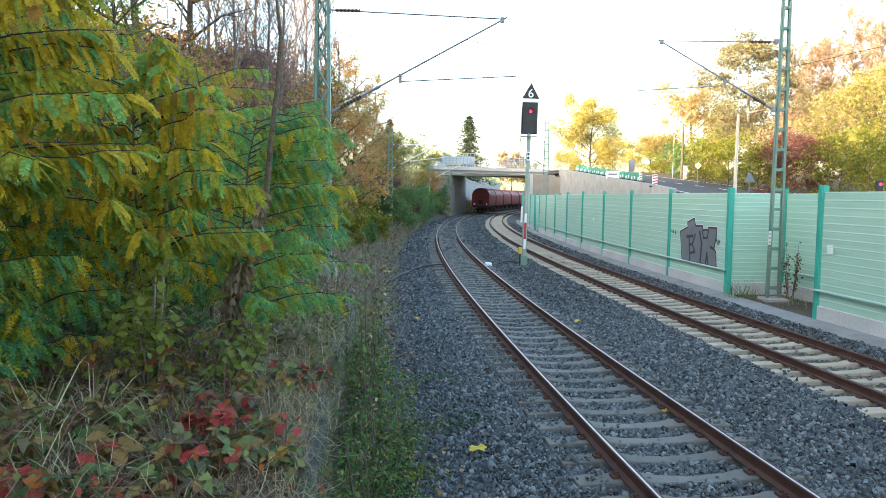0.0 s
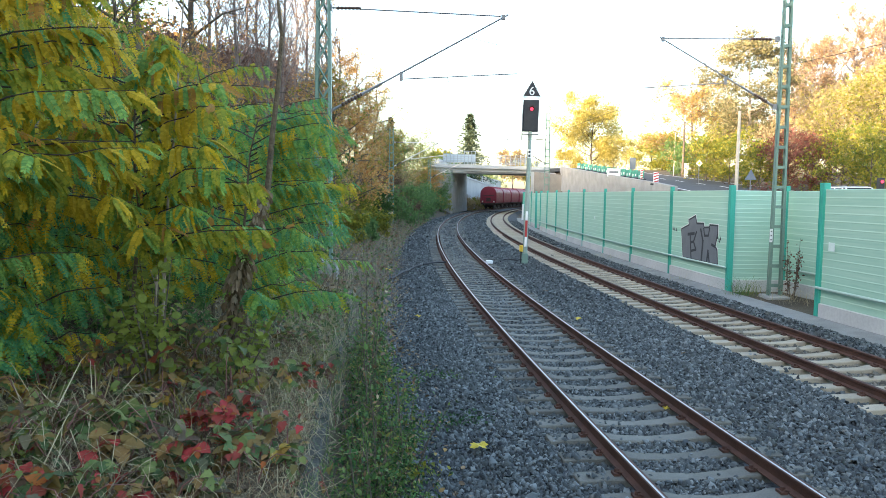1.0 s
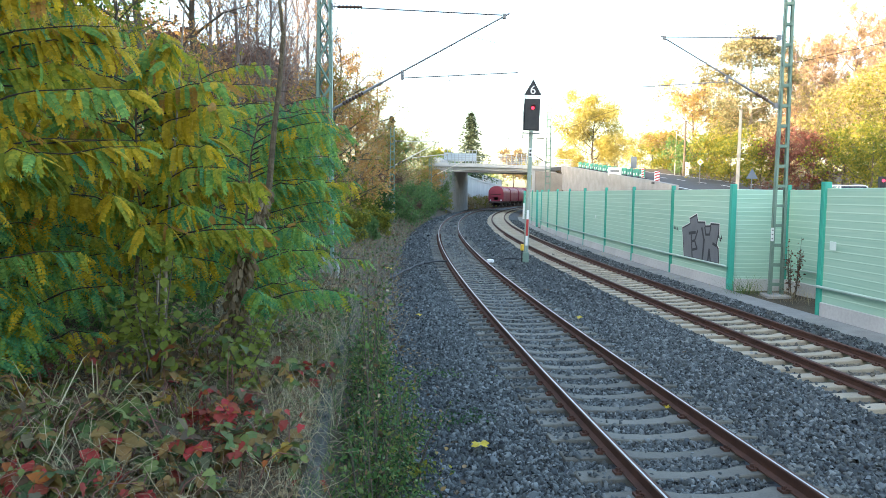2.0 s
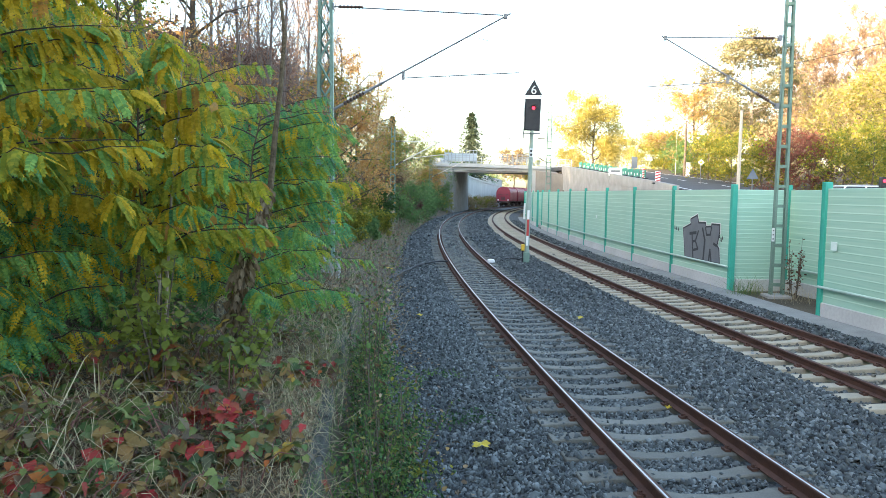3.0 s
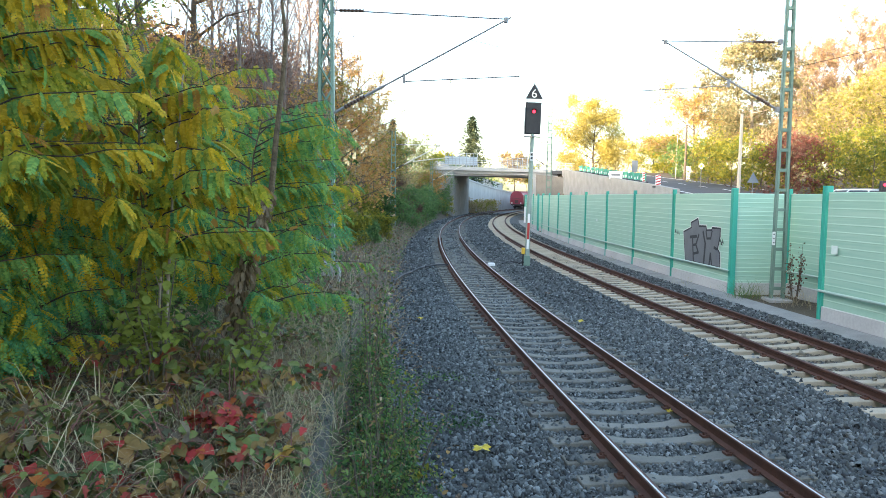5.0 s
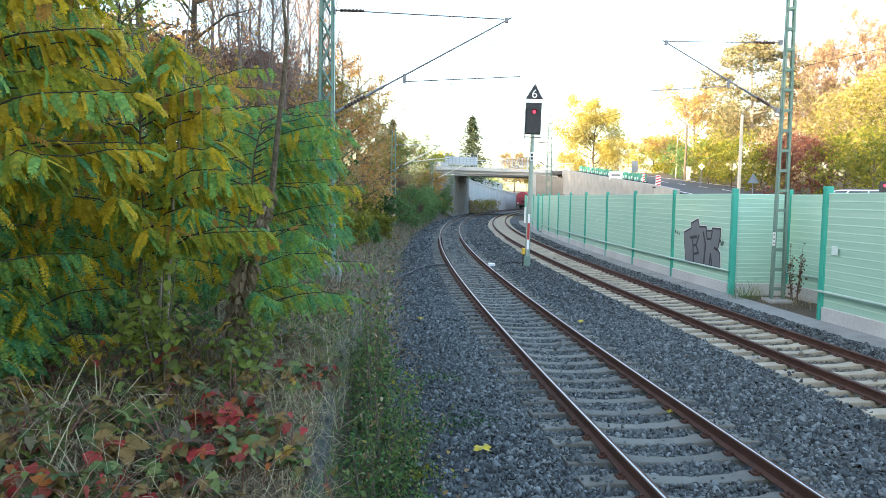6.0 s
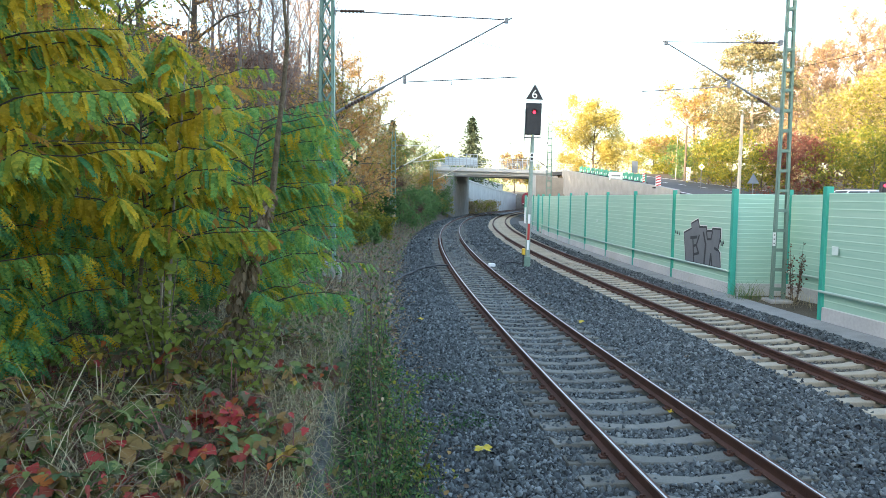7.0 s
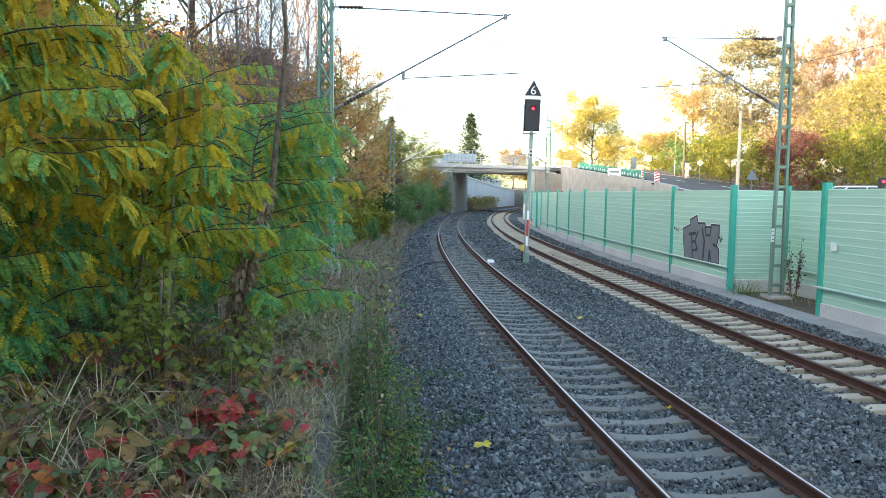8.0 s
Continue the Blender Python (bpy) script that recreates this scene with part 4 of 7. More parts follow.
def pine(base, h, r, label, seed):
    """A tall pine: bare reddish limbs that carry flat pads of needles."""
    rng = np.random.default_rng(seed)
    t = holder("pine_tree", Matrix.Translation(base), label, "pine tree")
    pts = [Vector((0.25 * math.sin(4 * f), 0, h * 0.95 * f - 0.3 * (f == 0))) for f in np.linspace(0, 1, 8)]
    part("trunk", Solid().tube(pts, [0.24 * (1.1 - f) + 0.03 for f in np.linspace(0, 1, 8)], 8), M_BARKP, t)
    wood, C, S = Solid(), [], []
    for i in range(34):
        f = 0.36 + 0.62 * i / 33
        p0 = pts[0].lerp(pts[-1], f)
        a = i * 2.4 + rng.uniform(-0.4, 0.4)
        L = r * (0.45 + 0.65 * math.sin(math.pi * min(1.0, (f - 0.36) / 0.62))) * rng.uniform(0.7, 1.1)
        d = Vector((math.cos(a), math.sin(a), 0))
        e = p0 + d * L + Vector((0, 0, L * rng.uniform(0.05, 0.5)))
        mid = p0.lerp(e, 0.5) + Vector((0, 0, -L * 0.05))
        wood.tube([p0, mid, e], [0.09 * (1.2 - f), 0.06 * (1.2 - f), 0.015], 5, cap=False)
        for u in (0.55, 0.8, 1.0):
            c = mid.lerp(e, u * 2 - 1) + Vector(rng.normal(0, 0.5, 3)) * 0.6
            wood.tube([mid.lerp(e, max(0, u * 2 - 1.3)), c], [0.03, 0.01], 4, cap=False)
            C.append(tuple(c))
            S.append(rng.uniform(0.5, 1.0))
    part("branchwork", wood, M_BARKP, t)
    C, S = np.array(C), np.array(S)
    n = 16000
    k = rng.integers(0, len(C), n)
    pos = C[k] + rng.normal(0, 1, (n, 3)) * S[k][:, None] * np.array([1.0, 1.0, 0.36])
    part("crown", scatter("crown", *CLUMP, placed(turns(rng, n), rng.uniform(0.14, 0.32, n), pos), L_PINE), None, t)
    return t


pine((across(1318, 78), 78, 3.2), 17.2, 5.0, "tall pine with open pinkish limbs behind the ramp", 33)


def twig_tree(base, h, r, n, size, material, label, seed, bark, group, lean=0.0, fat=1.0):
    """A slender almost bare tree: steep limbs, many fine twigs, and a few leaves left on them."""
    rng = np.random.default_rng(seed)
    t = holder("bare_tree", Matrix.Translation(base), label, "tree", group)
    pts = [Vector((lean * f + rng.normal(0, 0.008) * h, rng.normal(0, 0.008) * h, h * 0.97 * f - 0.3 * (f == 0))) for f in np.linspace(0, 1, 7)]
    part("trunk", Solid().tube(pts, [h * 0.0075 * (1.15 - f) for f in np.linspace(0, 1, 7)], 6), bark, t)
    wood, C = Solid(), []
    for i in range(34):
        f = 0.18 + 0.78 * i / 34
        p0 = pts[min(int(f * 6), 5)].lerp(pts[min(int(f * 6), 5) + 1], f * 6 - min(int(f * 6), 5))
        a = i * 2.4 + rng.uniform(-0.5, 0.5)
        L = h * rng.uniform(0.14, 0.30) * (1.15 - 0.6 * f)
        d = Vector((math.cos(a), math.sin(a), 0)) * (r / h * 2.6)
        e = p0 + (d + Vector((0, 0, rng.uniform(0.7, 1.1)))).normalized() * L
        mid = p0.lerp(e, 0.5) + d * L * 0.12
        wood.tube([p0, mid, e], [h * 0.0022 * fat, h * 0.0014 * fat, 0.006 * fat], 4, cap=False)
        for j in range(9):
            u = rng.uniform(0.2, 1.0)
            q0 = p0.lerp(mid, u * 2) if u < 0.5 else mid.lerp(e, u * 2 - 1)
            q1 = q0 + Vector((rng.normal(0, 0.45), rng.normal(0, 0.45), rng.uniform(0.3, 1.0))).normalized() * L * rng.uniform(0.25, 0.5)
            wood.tube([q0, q1], [h * 0.0009 * fat, 0.003 * fat], 3, cap=False)
            C += [tuple(q1), tuple(q0.lerp(q1, 0.5))]
    part("branchwork", wood, bark, t)
    C = np.array(C)
    pos = C[rng.integers(0, len(C), n)] + rng.normal(0, 0.16, (n, 3))
    part("crown", scatter("crown", *CLUMP, placed(turns(rng, n), size * rng.uniform(0.5, 1.2, n), pos), material), None, t)
    return t


# inner side: sunlit trees behind the ramp
RAMP_TREES = [
    (1045, 132, 6.0, 13.2, 6.4, 15000, 0.50, L_YELLOW, 0.05, "bright yellow autumn tree behind the bridge"),
    (1222, 96, 4.2, 13.5, 5.0, 8000, 0.42, [L_YELLOW, L_GOLD, L_ORANGE], 0.12, "yellow autumn tree beside the ramp"),
    (1555, 62, 2.8, 11.0, 4.6, 7500, 0.33, [L_YELLOW, L_GOLD, L_YGREEN], 0.12, "broad yellow tree above the barrier"),
    (1152, 128, 5.0, 9.0, 3.6, 3500, 0.40, L_YGREEN, 0.12, "small olive-green tree beside the ramp"),
    (1270, 118, 4.5, 12.5, 5.0, 5500, 0.46, L_YELLOW, 0.10, "yellow tree in the row behind the ramp"),
    (1365, 100, 3.6, 12.5, 4.6, 5500, 0.44, L_TAN, 0.10, "golden tree in the row behind the ramp"),
    (1470, 76, 3.2, 11.0, 4.6, 5500, 0.36, [L_YELLOW, L_GOLD], 0.10, "yellow tree above the red shrub"),
    (1180, 112, 4.6, 8.0, 3.2, 3000, 0.44, L_YGREEN, 0.08, "low olive tree beside the ramp"),
    (1600, 84, 3.0, 14.0, 6.0, 5000, 0.42, [L_YELLOW, L_YGREEN], 0.10, "broad yellow tree beside the road"),
]
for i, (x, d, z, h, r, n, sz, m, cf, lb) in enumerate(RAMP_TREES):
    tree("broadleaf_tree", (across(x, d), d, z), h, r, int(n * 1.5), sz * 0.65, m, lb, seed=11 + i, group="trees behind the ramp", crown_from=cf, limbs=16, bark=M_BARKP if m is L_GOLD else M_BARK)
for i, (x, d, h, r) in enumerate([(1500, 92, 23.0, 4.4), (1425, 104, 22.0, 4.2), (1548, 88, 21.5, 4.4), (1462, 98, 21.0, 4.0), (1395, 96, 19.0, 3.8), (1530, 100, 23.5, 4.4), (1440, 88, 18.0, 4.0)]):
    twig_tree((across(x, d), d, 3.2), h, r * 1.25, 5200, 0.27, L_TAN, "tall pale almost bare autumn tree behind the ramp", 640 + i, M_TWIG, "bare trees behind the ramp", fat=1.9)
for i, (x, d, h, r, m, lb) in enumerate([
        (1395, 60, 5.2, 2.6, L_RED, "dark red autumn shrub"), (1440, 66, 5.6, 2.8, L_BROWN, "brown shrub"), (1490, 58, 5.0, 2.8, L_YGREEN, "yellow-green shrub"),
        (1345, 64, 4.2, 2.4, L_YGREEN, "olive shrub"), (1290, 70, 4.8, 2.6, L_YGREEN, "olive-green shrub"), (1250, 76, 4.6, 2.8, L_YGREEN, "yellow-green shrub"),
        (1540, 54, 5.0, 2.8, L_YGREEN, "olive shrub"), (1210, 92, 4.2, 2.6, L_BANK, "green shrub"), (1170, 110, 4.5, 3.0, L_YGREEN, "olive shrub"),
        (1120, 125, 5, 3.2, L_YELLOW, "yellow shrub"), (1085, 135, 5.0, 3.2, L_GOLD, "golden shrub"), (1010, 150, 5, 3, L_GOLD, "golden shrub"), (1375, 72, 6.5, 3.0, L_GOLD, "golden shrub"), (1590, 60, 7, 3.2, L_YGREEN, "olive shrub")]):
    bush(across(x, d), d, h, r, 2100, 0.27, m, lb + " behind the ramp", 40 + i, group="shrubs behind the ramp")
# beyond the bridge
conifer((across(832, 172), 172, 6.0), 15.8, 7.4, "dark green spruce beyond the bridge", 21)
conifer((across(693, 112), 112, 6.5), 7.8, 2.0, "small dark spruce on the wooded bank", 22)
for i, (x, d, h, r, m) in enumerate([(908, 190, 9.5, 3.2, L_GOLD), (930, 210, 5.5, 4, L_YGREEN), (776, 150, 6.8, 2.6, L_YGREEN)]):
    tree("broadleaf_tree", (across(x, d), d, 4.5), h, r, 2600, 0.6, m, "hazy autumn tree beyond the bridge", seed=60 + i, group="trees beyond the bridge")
# outer side: wood on the bank
BANK = [(634, 70, 13.0, 2.7, [L_ORANGE, L_ORANGE, L_GOLD, L_YGREEN], 4200), (602, 60, 13.0, 2.6, L_ORANGE, 4000), (668, 82, 14.0, 2.7, [L_YELLOW, L_GOLD, L_ORANGE], 3400), (650, 78, 10.5, 2.4, [L_ORANGE, L_ORANGE, L_GOLD, L_YGREEN], 3200), (690, 84, 8.5, 3.0, [L_GOLD, L_YGREEN, L_ORANGE], 3200), (718, 100, 8.6, 3.8, L_YGREEN, 4200), (740, 112, 7.4, 3.6, L_YGREEN, 3800), (752, 104, 5.0, 2.6, L_ORANGE, 2600), (700, 92, 6.0, 2.8, L_BANK, 2800),
        (620, 44, 6.5, 2.2, L_ORANGE, 2600), (765, 116, 4.4, 2.8, L_BANK, 2800), (250, 30, 13.0, 3.4, L_ORANGE, 1800), (350, 34, 13.5, 3.0, L_ORANGE, 1500), (590, 36, 8.0, 2.2, [L_ORANGE, L_ORANGE, L_GOLD, L_YGREEN], 2800), (678, 84, 6.5, 2.6, L_YGREEN, 2600)]
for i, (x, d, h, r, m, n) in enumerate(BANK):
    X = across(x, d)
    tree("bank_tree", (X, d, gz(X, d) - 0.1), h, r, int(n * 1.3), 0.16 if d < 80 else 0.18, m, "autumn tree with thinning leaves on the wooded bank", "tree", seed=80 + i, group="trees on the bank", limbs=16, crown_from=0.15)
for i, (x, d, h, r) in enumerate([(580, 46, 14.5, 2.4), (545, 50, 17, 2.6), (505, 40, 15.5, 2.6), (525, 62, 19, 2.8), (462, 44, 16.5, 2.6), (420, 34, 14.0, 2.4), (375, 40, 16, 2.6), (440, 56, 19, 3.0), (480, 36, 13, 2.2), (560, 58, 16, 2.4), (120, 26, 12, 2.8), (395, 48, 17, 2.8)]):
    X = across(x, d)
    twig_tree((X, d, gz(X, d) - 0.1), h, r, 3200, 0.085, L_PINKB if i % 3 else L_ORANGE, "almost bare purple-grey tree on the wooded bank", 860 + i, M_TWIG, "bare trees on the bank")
BUSH = [(668, 46, 1.2, 0.9, L_YGREEN), (672, 57, 2.0, 1.3, L_GREEN), (722, 72, 3.2, 2.2, L_BANK), (742, 88, 3.4, 2.4, L_BANK), (760, 104, 3.4, 2.4, L_BANK), (775, 112, 2.6, 1.9, L_BANK), (708, 62, 2.2, 1.6, L_BANK), (735, 80, 2.6, 2.0, L_BANK), (755, 96, 2.6, 2.0, L_GREEN), (640, 38, 1.0, 0.8, L_BANK), (676, 70, 3.2, 1.8, L_BROWN), (640, 52, 2.2, 1.2, L_YGREEN), (612, 33, 1.4, 0.9, L_YGREEN), (712, 84, 4, 2.4, L_GOLD)]
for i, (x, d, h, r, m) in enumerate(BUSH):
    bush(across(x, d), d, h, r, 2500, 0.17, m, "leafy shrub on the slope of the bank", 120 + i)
for i in range(8, 20):
    p = at(24 + i * 4.6, -4.3 - 1.1 * (i % 3) - 0.25 * (i % 2))
    bush(p.x, p.y, 1.1 + 0.3 * (i % 3) + 0.008 * p.y, 0.9 + 0.2 * (i % 2) + 0.006 * p.y, 1100, 0.15 + 0.0006 * p.y, (L_BANK, L_BROWN, L_YGREEN, L_BANK)[i % 4], "low tangled shrub at the foot of the bank", 700 + i)
for i in range(9):
    p = at(140 + i * 8.0, -10.5 - 1.5 * (i % 2))
    bush(p.x, p.y, 6.0, 3.0, 1500, 0.34, (L_BANK, L_YGREEN, L_BANK)[i % 3], "leafy shrub above the retaining wall", 740 + i)
for i, s in enumerate(np.arange(138, 170, 5)):
    p = at(float(s), -3.9)
    bush(p.x, p.y, 2.4, 1.7, 800, 0.28, L_YGREEN if i % 2 else L_GOLD, "scrubby bush before the retaining wall", 150 + i)
# added wood, mostly unseen, behind the camera: keeps the evening sun off the line
rng0 = random.Random(3)
# trees deep on the bank, added mainly to shade the bridge and ramp
for i in range(20):
    Y = 48 + (i // 2) * 8.0 + rng0.uniform(-2, 2)
    X = -Y * 0.115 - 7 - 7 * (i % 2) - rng0.uniform(0, 4)
    tree("bank_tree", (X, Y, gz(X, Y) - 0.1), (rng0.uniform(5, 6) if Y < 58 else rng0.uniform(8, 10)), 4.6, 2000, 0.5 if Y < 82 else 1.0, L_ORANGE if i % 2 else L_BROWN, "autumn tree added deep in the wood for shade", "tree", seed=270 + i, group="trees on the bank", crown_from=0.05, limbs=8)
for i in range(52):
    X, Y = -17.0 - 6.5 * (i % 4) - rng0.uniform(0, 3), -70 + (i // 4) * 8.2 + rng0.uniform(-2, 2)
    if Y > 18 - 1.2 * (i % 4):
        X -= 9
    tree("bank_tree", (X, Y, gz(X, Y) - 0.1), rng0.uniform(10.5, 13), 5.0, 800, 2.0, L_YGREEN if i % 2 else L_GOLD, "tall autumn tree added to block the sun", "tree", seed=200 + i, group="trees on the bank", crown_from=0.05, limbs=8)
# hidden row added to cast shade on the ramp walls
for i in range(18):
    X, Y = -29.0 - 5.0 * (i % 2) - rng0.uniform(0, 2), 14 + (i // 2) * 7.2 + rng0.uniform(-1.5, 1.5)
    tree("bank_tree", (X, Y, gz(X, Y) - 0.1), rng0.uniform(9.0, 9.8), 4.8, 1300, 1.1, L_YGREEN if i % 2 else L_GOLD, "tall autumn tree added to block the sun", "tree", seed=950 + i, group="trees on the bank", crown_from=0.05, limbs=8)


# ---- ballast: angular stones on the bed, finest near the camera ----
def ballast(o0, o1, s0, s1, per_m2, size, material, name, label, seed, z_of):
    rng = np.random.default_rng(seed)
    n = int((o1 - o0) * (s1 - s0) * per_m2)
    s, o = rng.uniform(s0, s1, n), rng.uniform(o0, o1, n)
    h = np.interp(s, _s, _th)
    x = np.interp(s, _s, _x) + o * np.cos(h)
    y = np.interp(s, _s, _y) - o * np.sin(h)
    z, keep = z_of(s, o, rng)
    pos = np.stack([x, y, z], 1)[keep]
    n = len(pos)
    R = turns(rng, n, 0.55)
    sc = size * rng.lognormal(0, 0.28, n)
    if size > 0.055:
        far = np.array([(-1, -0.9, -0.8), (1, -0.8, -0.8), (0.8, 1, -0.8), (-0.9, 0.8, -0.8), (-0.3, -0.3, 0.75), (0.45, 0.25, 0.85)]) * 0.55
        me = scatter(name, far.tolist(), [(0, 1, 5, 4), (1, 2, 5), (2, 3, 4, 5), (3, 0, 4)], placed(R * rng.uniform(0.55, 1.3, (n, 1, 3)), sc, pos), material)
        return tagged(new(name, me), label, "ballast", kind="stuff")
    stone = np.array([(-1, -0.8, -0.8), (0.9, -1, -0.8), (1, 0.8, -0.8), (-0.7, 1, -0.8), (-0.55, -0.35, 0.55), (0.65, -0.5, 0.95), (0.1, 0.6, 0.75)]) * 0.55
    me = scatter(name, stone.tolist(), [(4, 5, 6), (0, 1, 5, 4), (1, 2, 5), (2, 3, 6, 5), (3, 0, 4, 6)], placed(R * rng.uniform(0.55, 1.3, (n, 1, 3)), sc, pos), material)
    return tagged(new(name, me), label, "ballast", kind="stuff")


def bed_z(s, o, rng):
    """Stones lie on the bed: between the sleepers to just under their tops, none on them."""
    n = len(s)
    z = np.interp(o, [-4.2, -3.0, -2.0, 6.8, 7.6, 8.2], [-0.42, -0.40, -0.19, -0.25, -0.42, -0.38]) + rng.uniform(-0.025, 0.02, n)
    keep = np.ones(n, bool)
    for c, dz in ((0.0, 0.0), (TRACK2, -0.057)):
        d = np.abs(o - c)
        ph = np.abs((s - 3.2257 + 0.3) % 0.6 - 0.3)
        clear = c > 1.0
        on = (ph < 0.128) & (d < 1.29) if clear else (ph < np.where(s > 9, 0.12, np.interp(d, [0, 0.5, 1.3], [0.095, 0.118, 0.118]))) & (d < 1.28)
        cover = np.interp(d, [0.0, 0.35, 0.55, 0.9, 1.0], [0.07, 0.04, 0.02, 0.02, 0.40]) * np.where(s > 9, 0.4, 1.0)
        keep &= ~(on & (rng.uniform(0, 1, n) > (cover * 0.15 if clear else cover)))
        mid = (d < 1.35) & ~on
        z = np.where(on & (d > 0.95), -0.185 + dz + rng.uniform(0, 0.035, n), z)
        z = np.where(mid, (-0.262 if clear else -0.225) + dz + rng.uniform(-0.02, 0.015, n), z)
        keep &= ~(np.abs(d - 0.7525) < 0.085)
    return z, keep


ballast(-3.3, 1.5, 1.4, 10.0, 880, 0.037, M_STONE, "ballast_stones", "angular blue-grey ballast stones round the nearer track", 1, bed_z)
ballast(-3.2, 1.5, 10.0, 17.0, 520, 0.046, M_STONE, "ballast_stones", "angular blue-grey ballast stones along the track", 7, bed_z)
ballast(-3.2, 1.5, 17.0, 34.0, 220, 0.058, M_STONE, "ballast_stones", "angular blue-grey ballast stones further along the track", 2, bed_z)
ballast(1.5, TRACK2 - 0.85, 0.5, 14.0, 570, 0.044, M_STONE, "ballast_stones", "grey ballast stones between the tracks", 3, bed_z)
ballast(1.5, TRACK2 - 0.85, 14.0, 34.0, 215, 0.059, M_STONE, "ballast_stones", "grey ballast stones further between the tracks", 8, bed_z)
ballast(TRACK2 - 0.85, TRACK2 + 1.2, 4.5, 34.0, 300, 0.068, M_STONE2, "ballast_stones", "dusty tan ballast stones round the second track", 4, bed_z)
ballast(TRACK2 + 1.2, 7.6, 6.0, 34.0, 230, 0.062, M_STONE, "ballast_stones", "grey ballast stones before the noise barrier", 5, bed_z)
ballast(-2.9, 3.6, 70.0, 128.0, 20, 0.17, M_STONE, "ballast_stones", "grey ballast stones towards the bridge", 9, bed_z)
ballast(TRACK2 + 1.35, 7.5, 34.0, 80.0, 34, 0.13, M_STONE, "ballast_stones", "grey ballast stones along the far barrier", 10, bed_z)
ballast(-2.9, 3.6, 34.0, 70.0, 42, 0.12, M_STONE, "ballast_stones", "distant grey ballast stones", 6, bed_z)


# ---- old platform edge ----
def platform_edge():
    pe = holder("platform_edge", Matrix.Identity(4), "weathered concrete edge of an old overgrown platform", "platform edge", kind="structure")
    rng = random.Random(8)
    s = -9.0
    while s < 10.5:
        L = 1.0
        if 2.5 < s < 8.2 and s != 5.0:
            s += L
            continue
        m = frame_at(s + L / 2, LEDGE, rng.uniform(-0.02, 0.02), rng.uniform(-0.6, 0.6))
        sl = part("edge_slab", Solid().box(-0.13, 0.0, -L / 2 + 0.008, L / 2 - 0.008, 0.52, 0.695, bev=0.018).box(-0.16, -0.03, -L / 2 + 0.006, L / 2 - 0.006, -0.6, 0.52, bev=0.012), M_LEDGE, pe)
        sl.matrix_basis = m
        s += L
    return pe


M_LEDGE = mat("mossy_old_concrete", (0.018, 0.017, 0.013), (0.115, 0.108, 0.092), 6, 0.95, 1.0, fine=30, dist=0.03, stretch=(2.0, 2.0, 0.25))
platform_edge()

# ---- near plants ----
L_PRIV = leafmat("small_green_leaf", [(0.050, 0.125, 0.035), (0.075, 0.175, 0.045), (0.125, 0.215, 0.055), (0.17, 0.215, 0.060), (0.07, 0.15, 0.040)], 0.3)
FR_GREEN = leafmat("locust_green", [(0.133, 0.271, 0.065), (0.211, 0.396, 0.091), (0.313, 0.475, 0.103)])
FR_BLUE = leafmat("locust_blue_green", [(0.068, 0.221, 0.091), (0.108, 0.317, 0.129), (0.161, 0.391, 0.140)])
FR_OLIVE = leafmat("locust_olive", [(0.210, 0.253, 0.028), (0.337, 0.344, 0.034), (0.464, 0.406, 0.039)])
FR_YELLOW = leafmat("locust_yellow", [(0.460, 0.328, 0.017), (0.598, 0.414, 0.023), (0.736, 0.494, 0.034)])
FR_ORANGE = leafmat("locust_orange_brown", [(0.442, 0.221, 0.039), (0.520, 0.260, 0.052), (0.338, 0.195, 0.065)])
FR_LIME = leafmat("lime_green_leaf", [(0.209, 0.252, 0.044), (0.293, 0.319, 0.062), (0.167, 0.213, 0.044)])
FRONDS = [FR_GREEN, FR_BLUE, FR_OLIVE, FR_YELLOW, FR_ORANGE]


def frond_piece(pairs, simple):
    """A feathered leaf one unit long: a thin stalk with paired oval leaflets that hang a little."""
    V, F = [], []
    oval = ((0, 0), (0.38, 1), (1, 0), (0.38, -1)) if simple else ((0, 0), (0.22, 0.85), (0.70, 0.95), (1, 0), (0.70, -0.95), (0.22, -0.85))

    def leaflet(p, d, L, w):
        d = Vector(d).normalized()
        side = d.cross(Vector((0, 0.35, 1))).normalized()
        k = len(V)
        V.extend(tuple(p + d * L * a + side * w * b) for a, b in oval)
        F.append(tuple(range(k, k + len(oval))))

    curve = lambda f: Vector((0.03 * math.sin(3 * f), f, 0.06 * f - 0.26 * f * f))
    n = 3
    for i in range(n):
        a, b = curve(i / n), curve((i + 1) / n)
        k = len(V)
        for p, w in ((a, 0.010), (b, 0.007)):
            V.extend([tuple(p + Vector((-w, 0, 0))), tuple(p + Vector((w, 0, 0)))])
        F.append((k, k + 1, k + 3, k + 2))
    for i in range(pairs):
        f = 0.13 + 0.80 * i / (pairs - 1)
        L = 0.185 * (1 - 0.5 * abs(f - 0.5)) * (1 + 0.08 * math.sin(7 * i))
        for sg in (-1, 1):
            leaflet(curve(f + 0.015 * sg), (sg, 0.35 + 0.12 * math.sin(5 * i), -0.45 + 0.15 * math.sin(3 * i + sg)), L, L * (0.30 if simple else 0.27))
    leaflet(curve(0.97), (0, 1, -0.5), 0.13, 0.032)
    return V, F


FROND = frond_piece(11, False)
FROND_FAR = frond_piece(8, True)


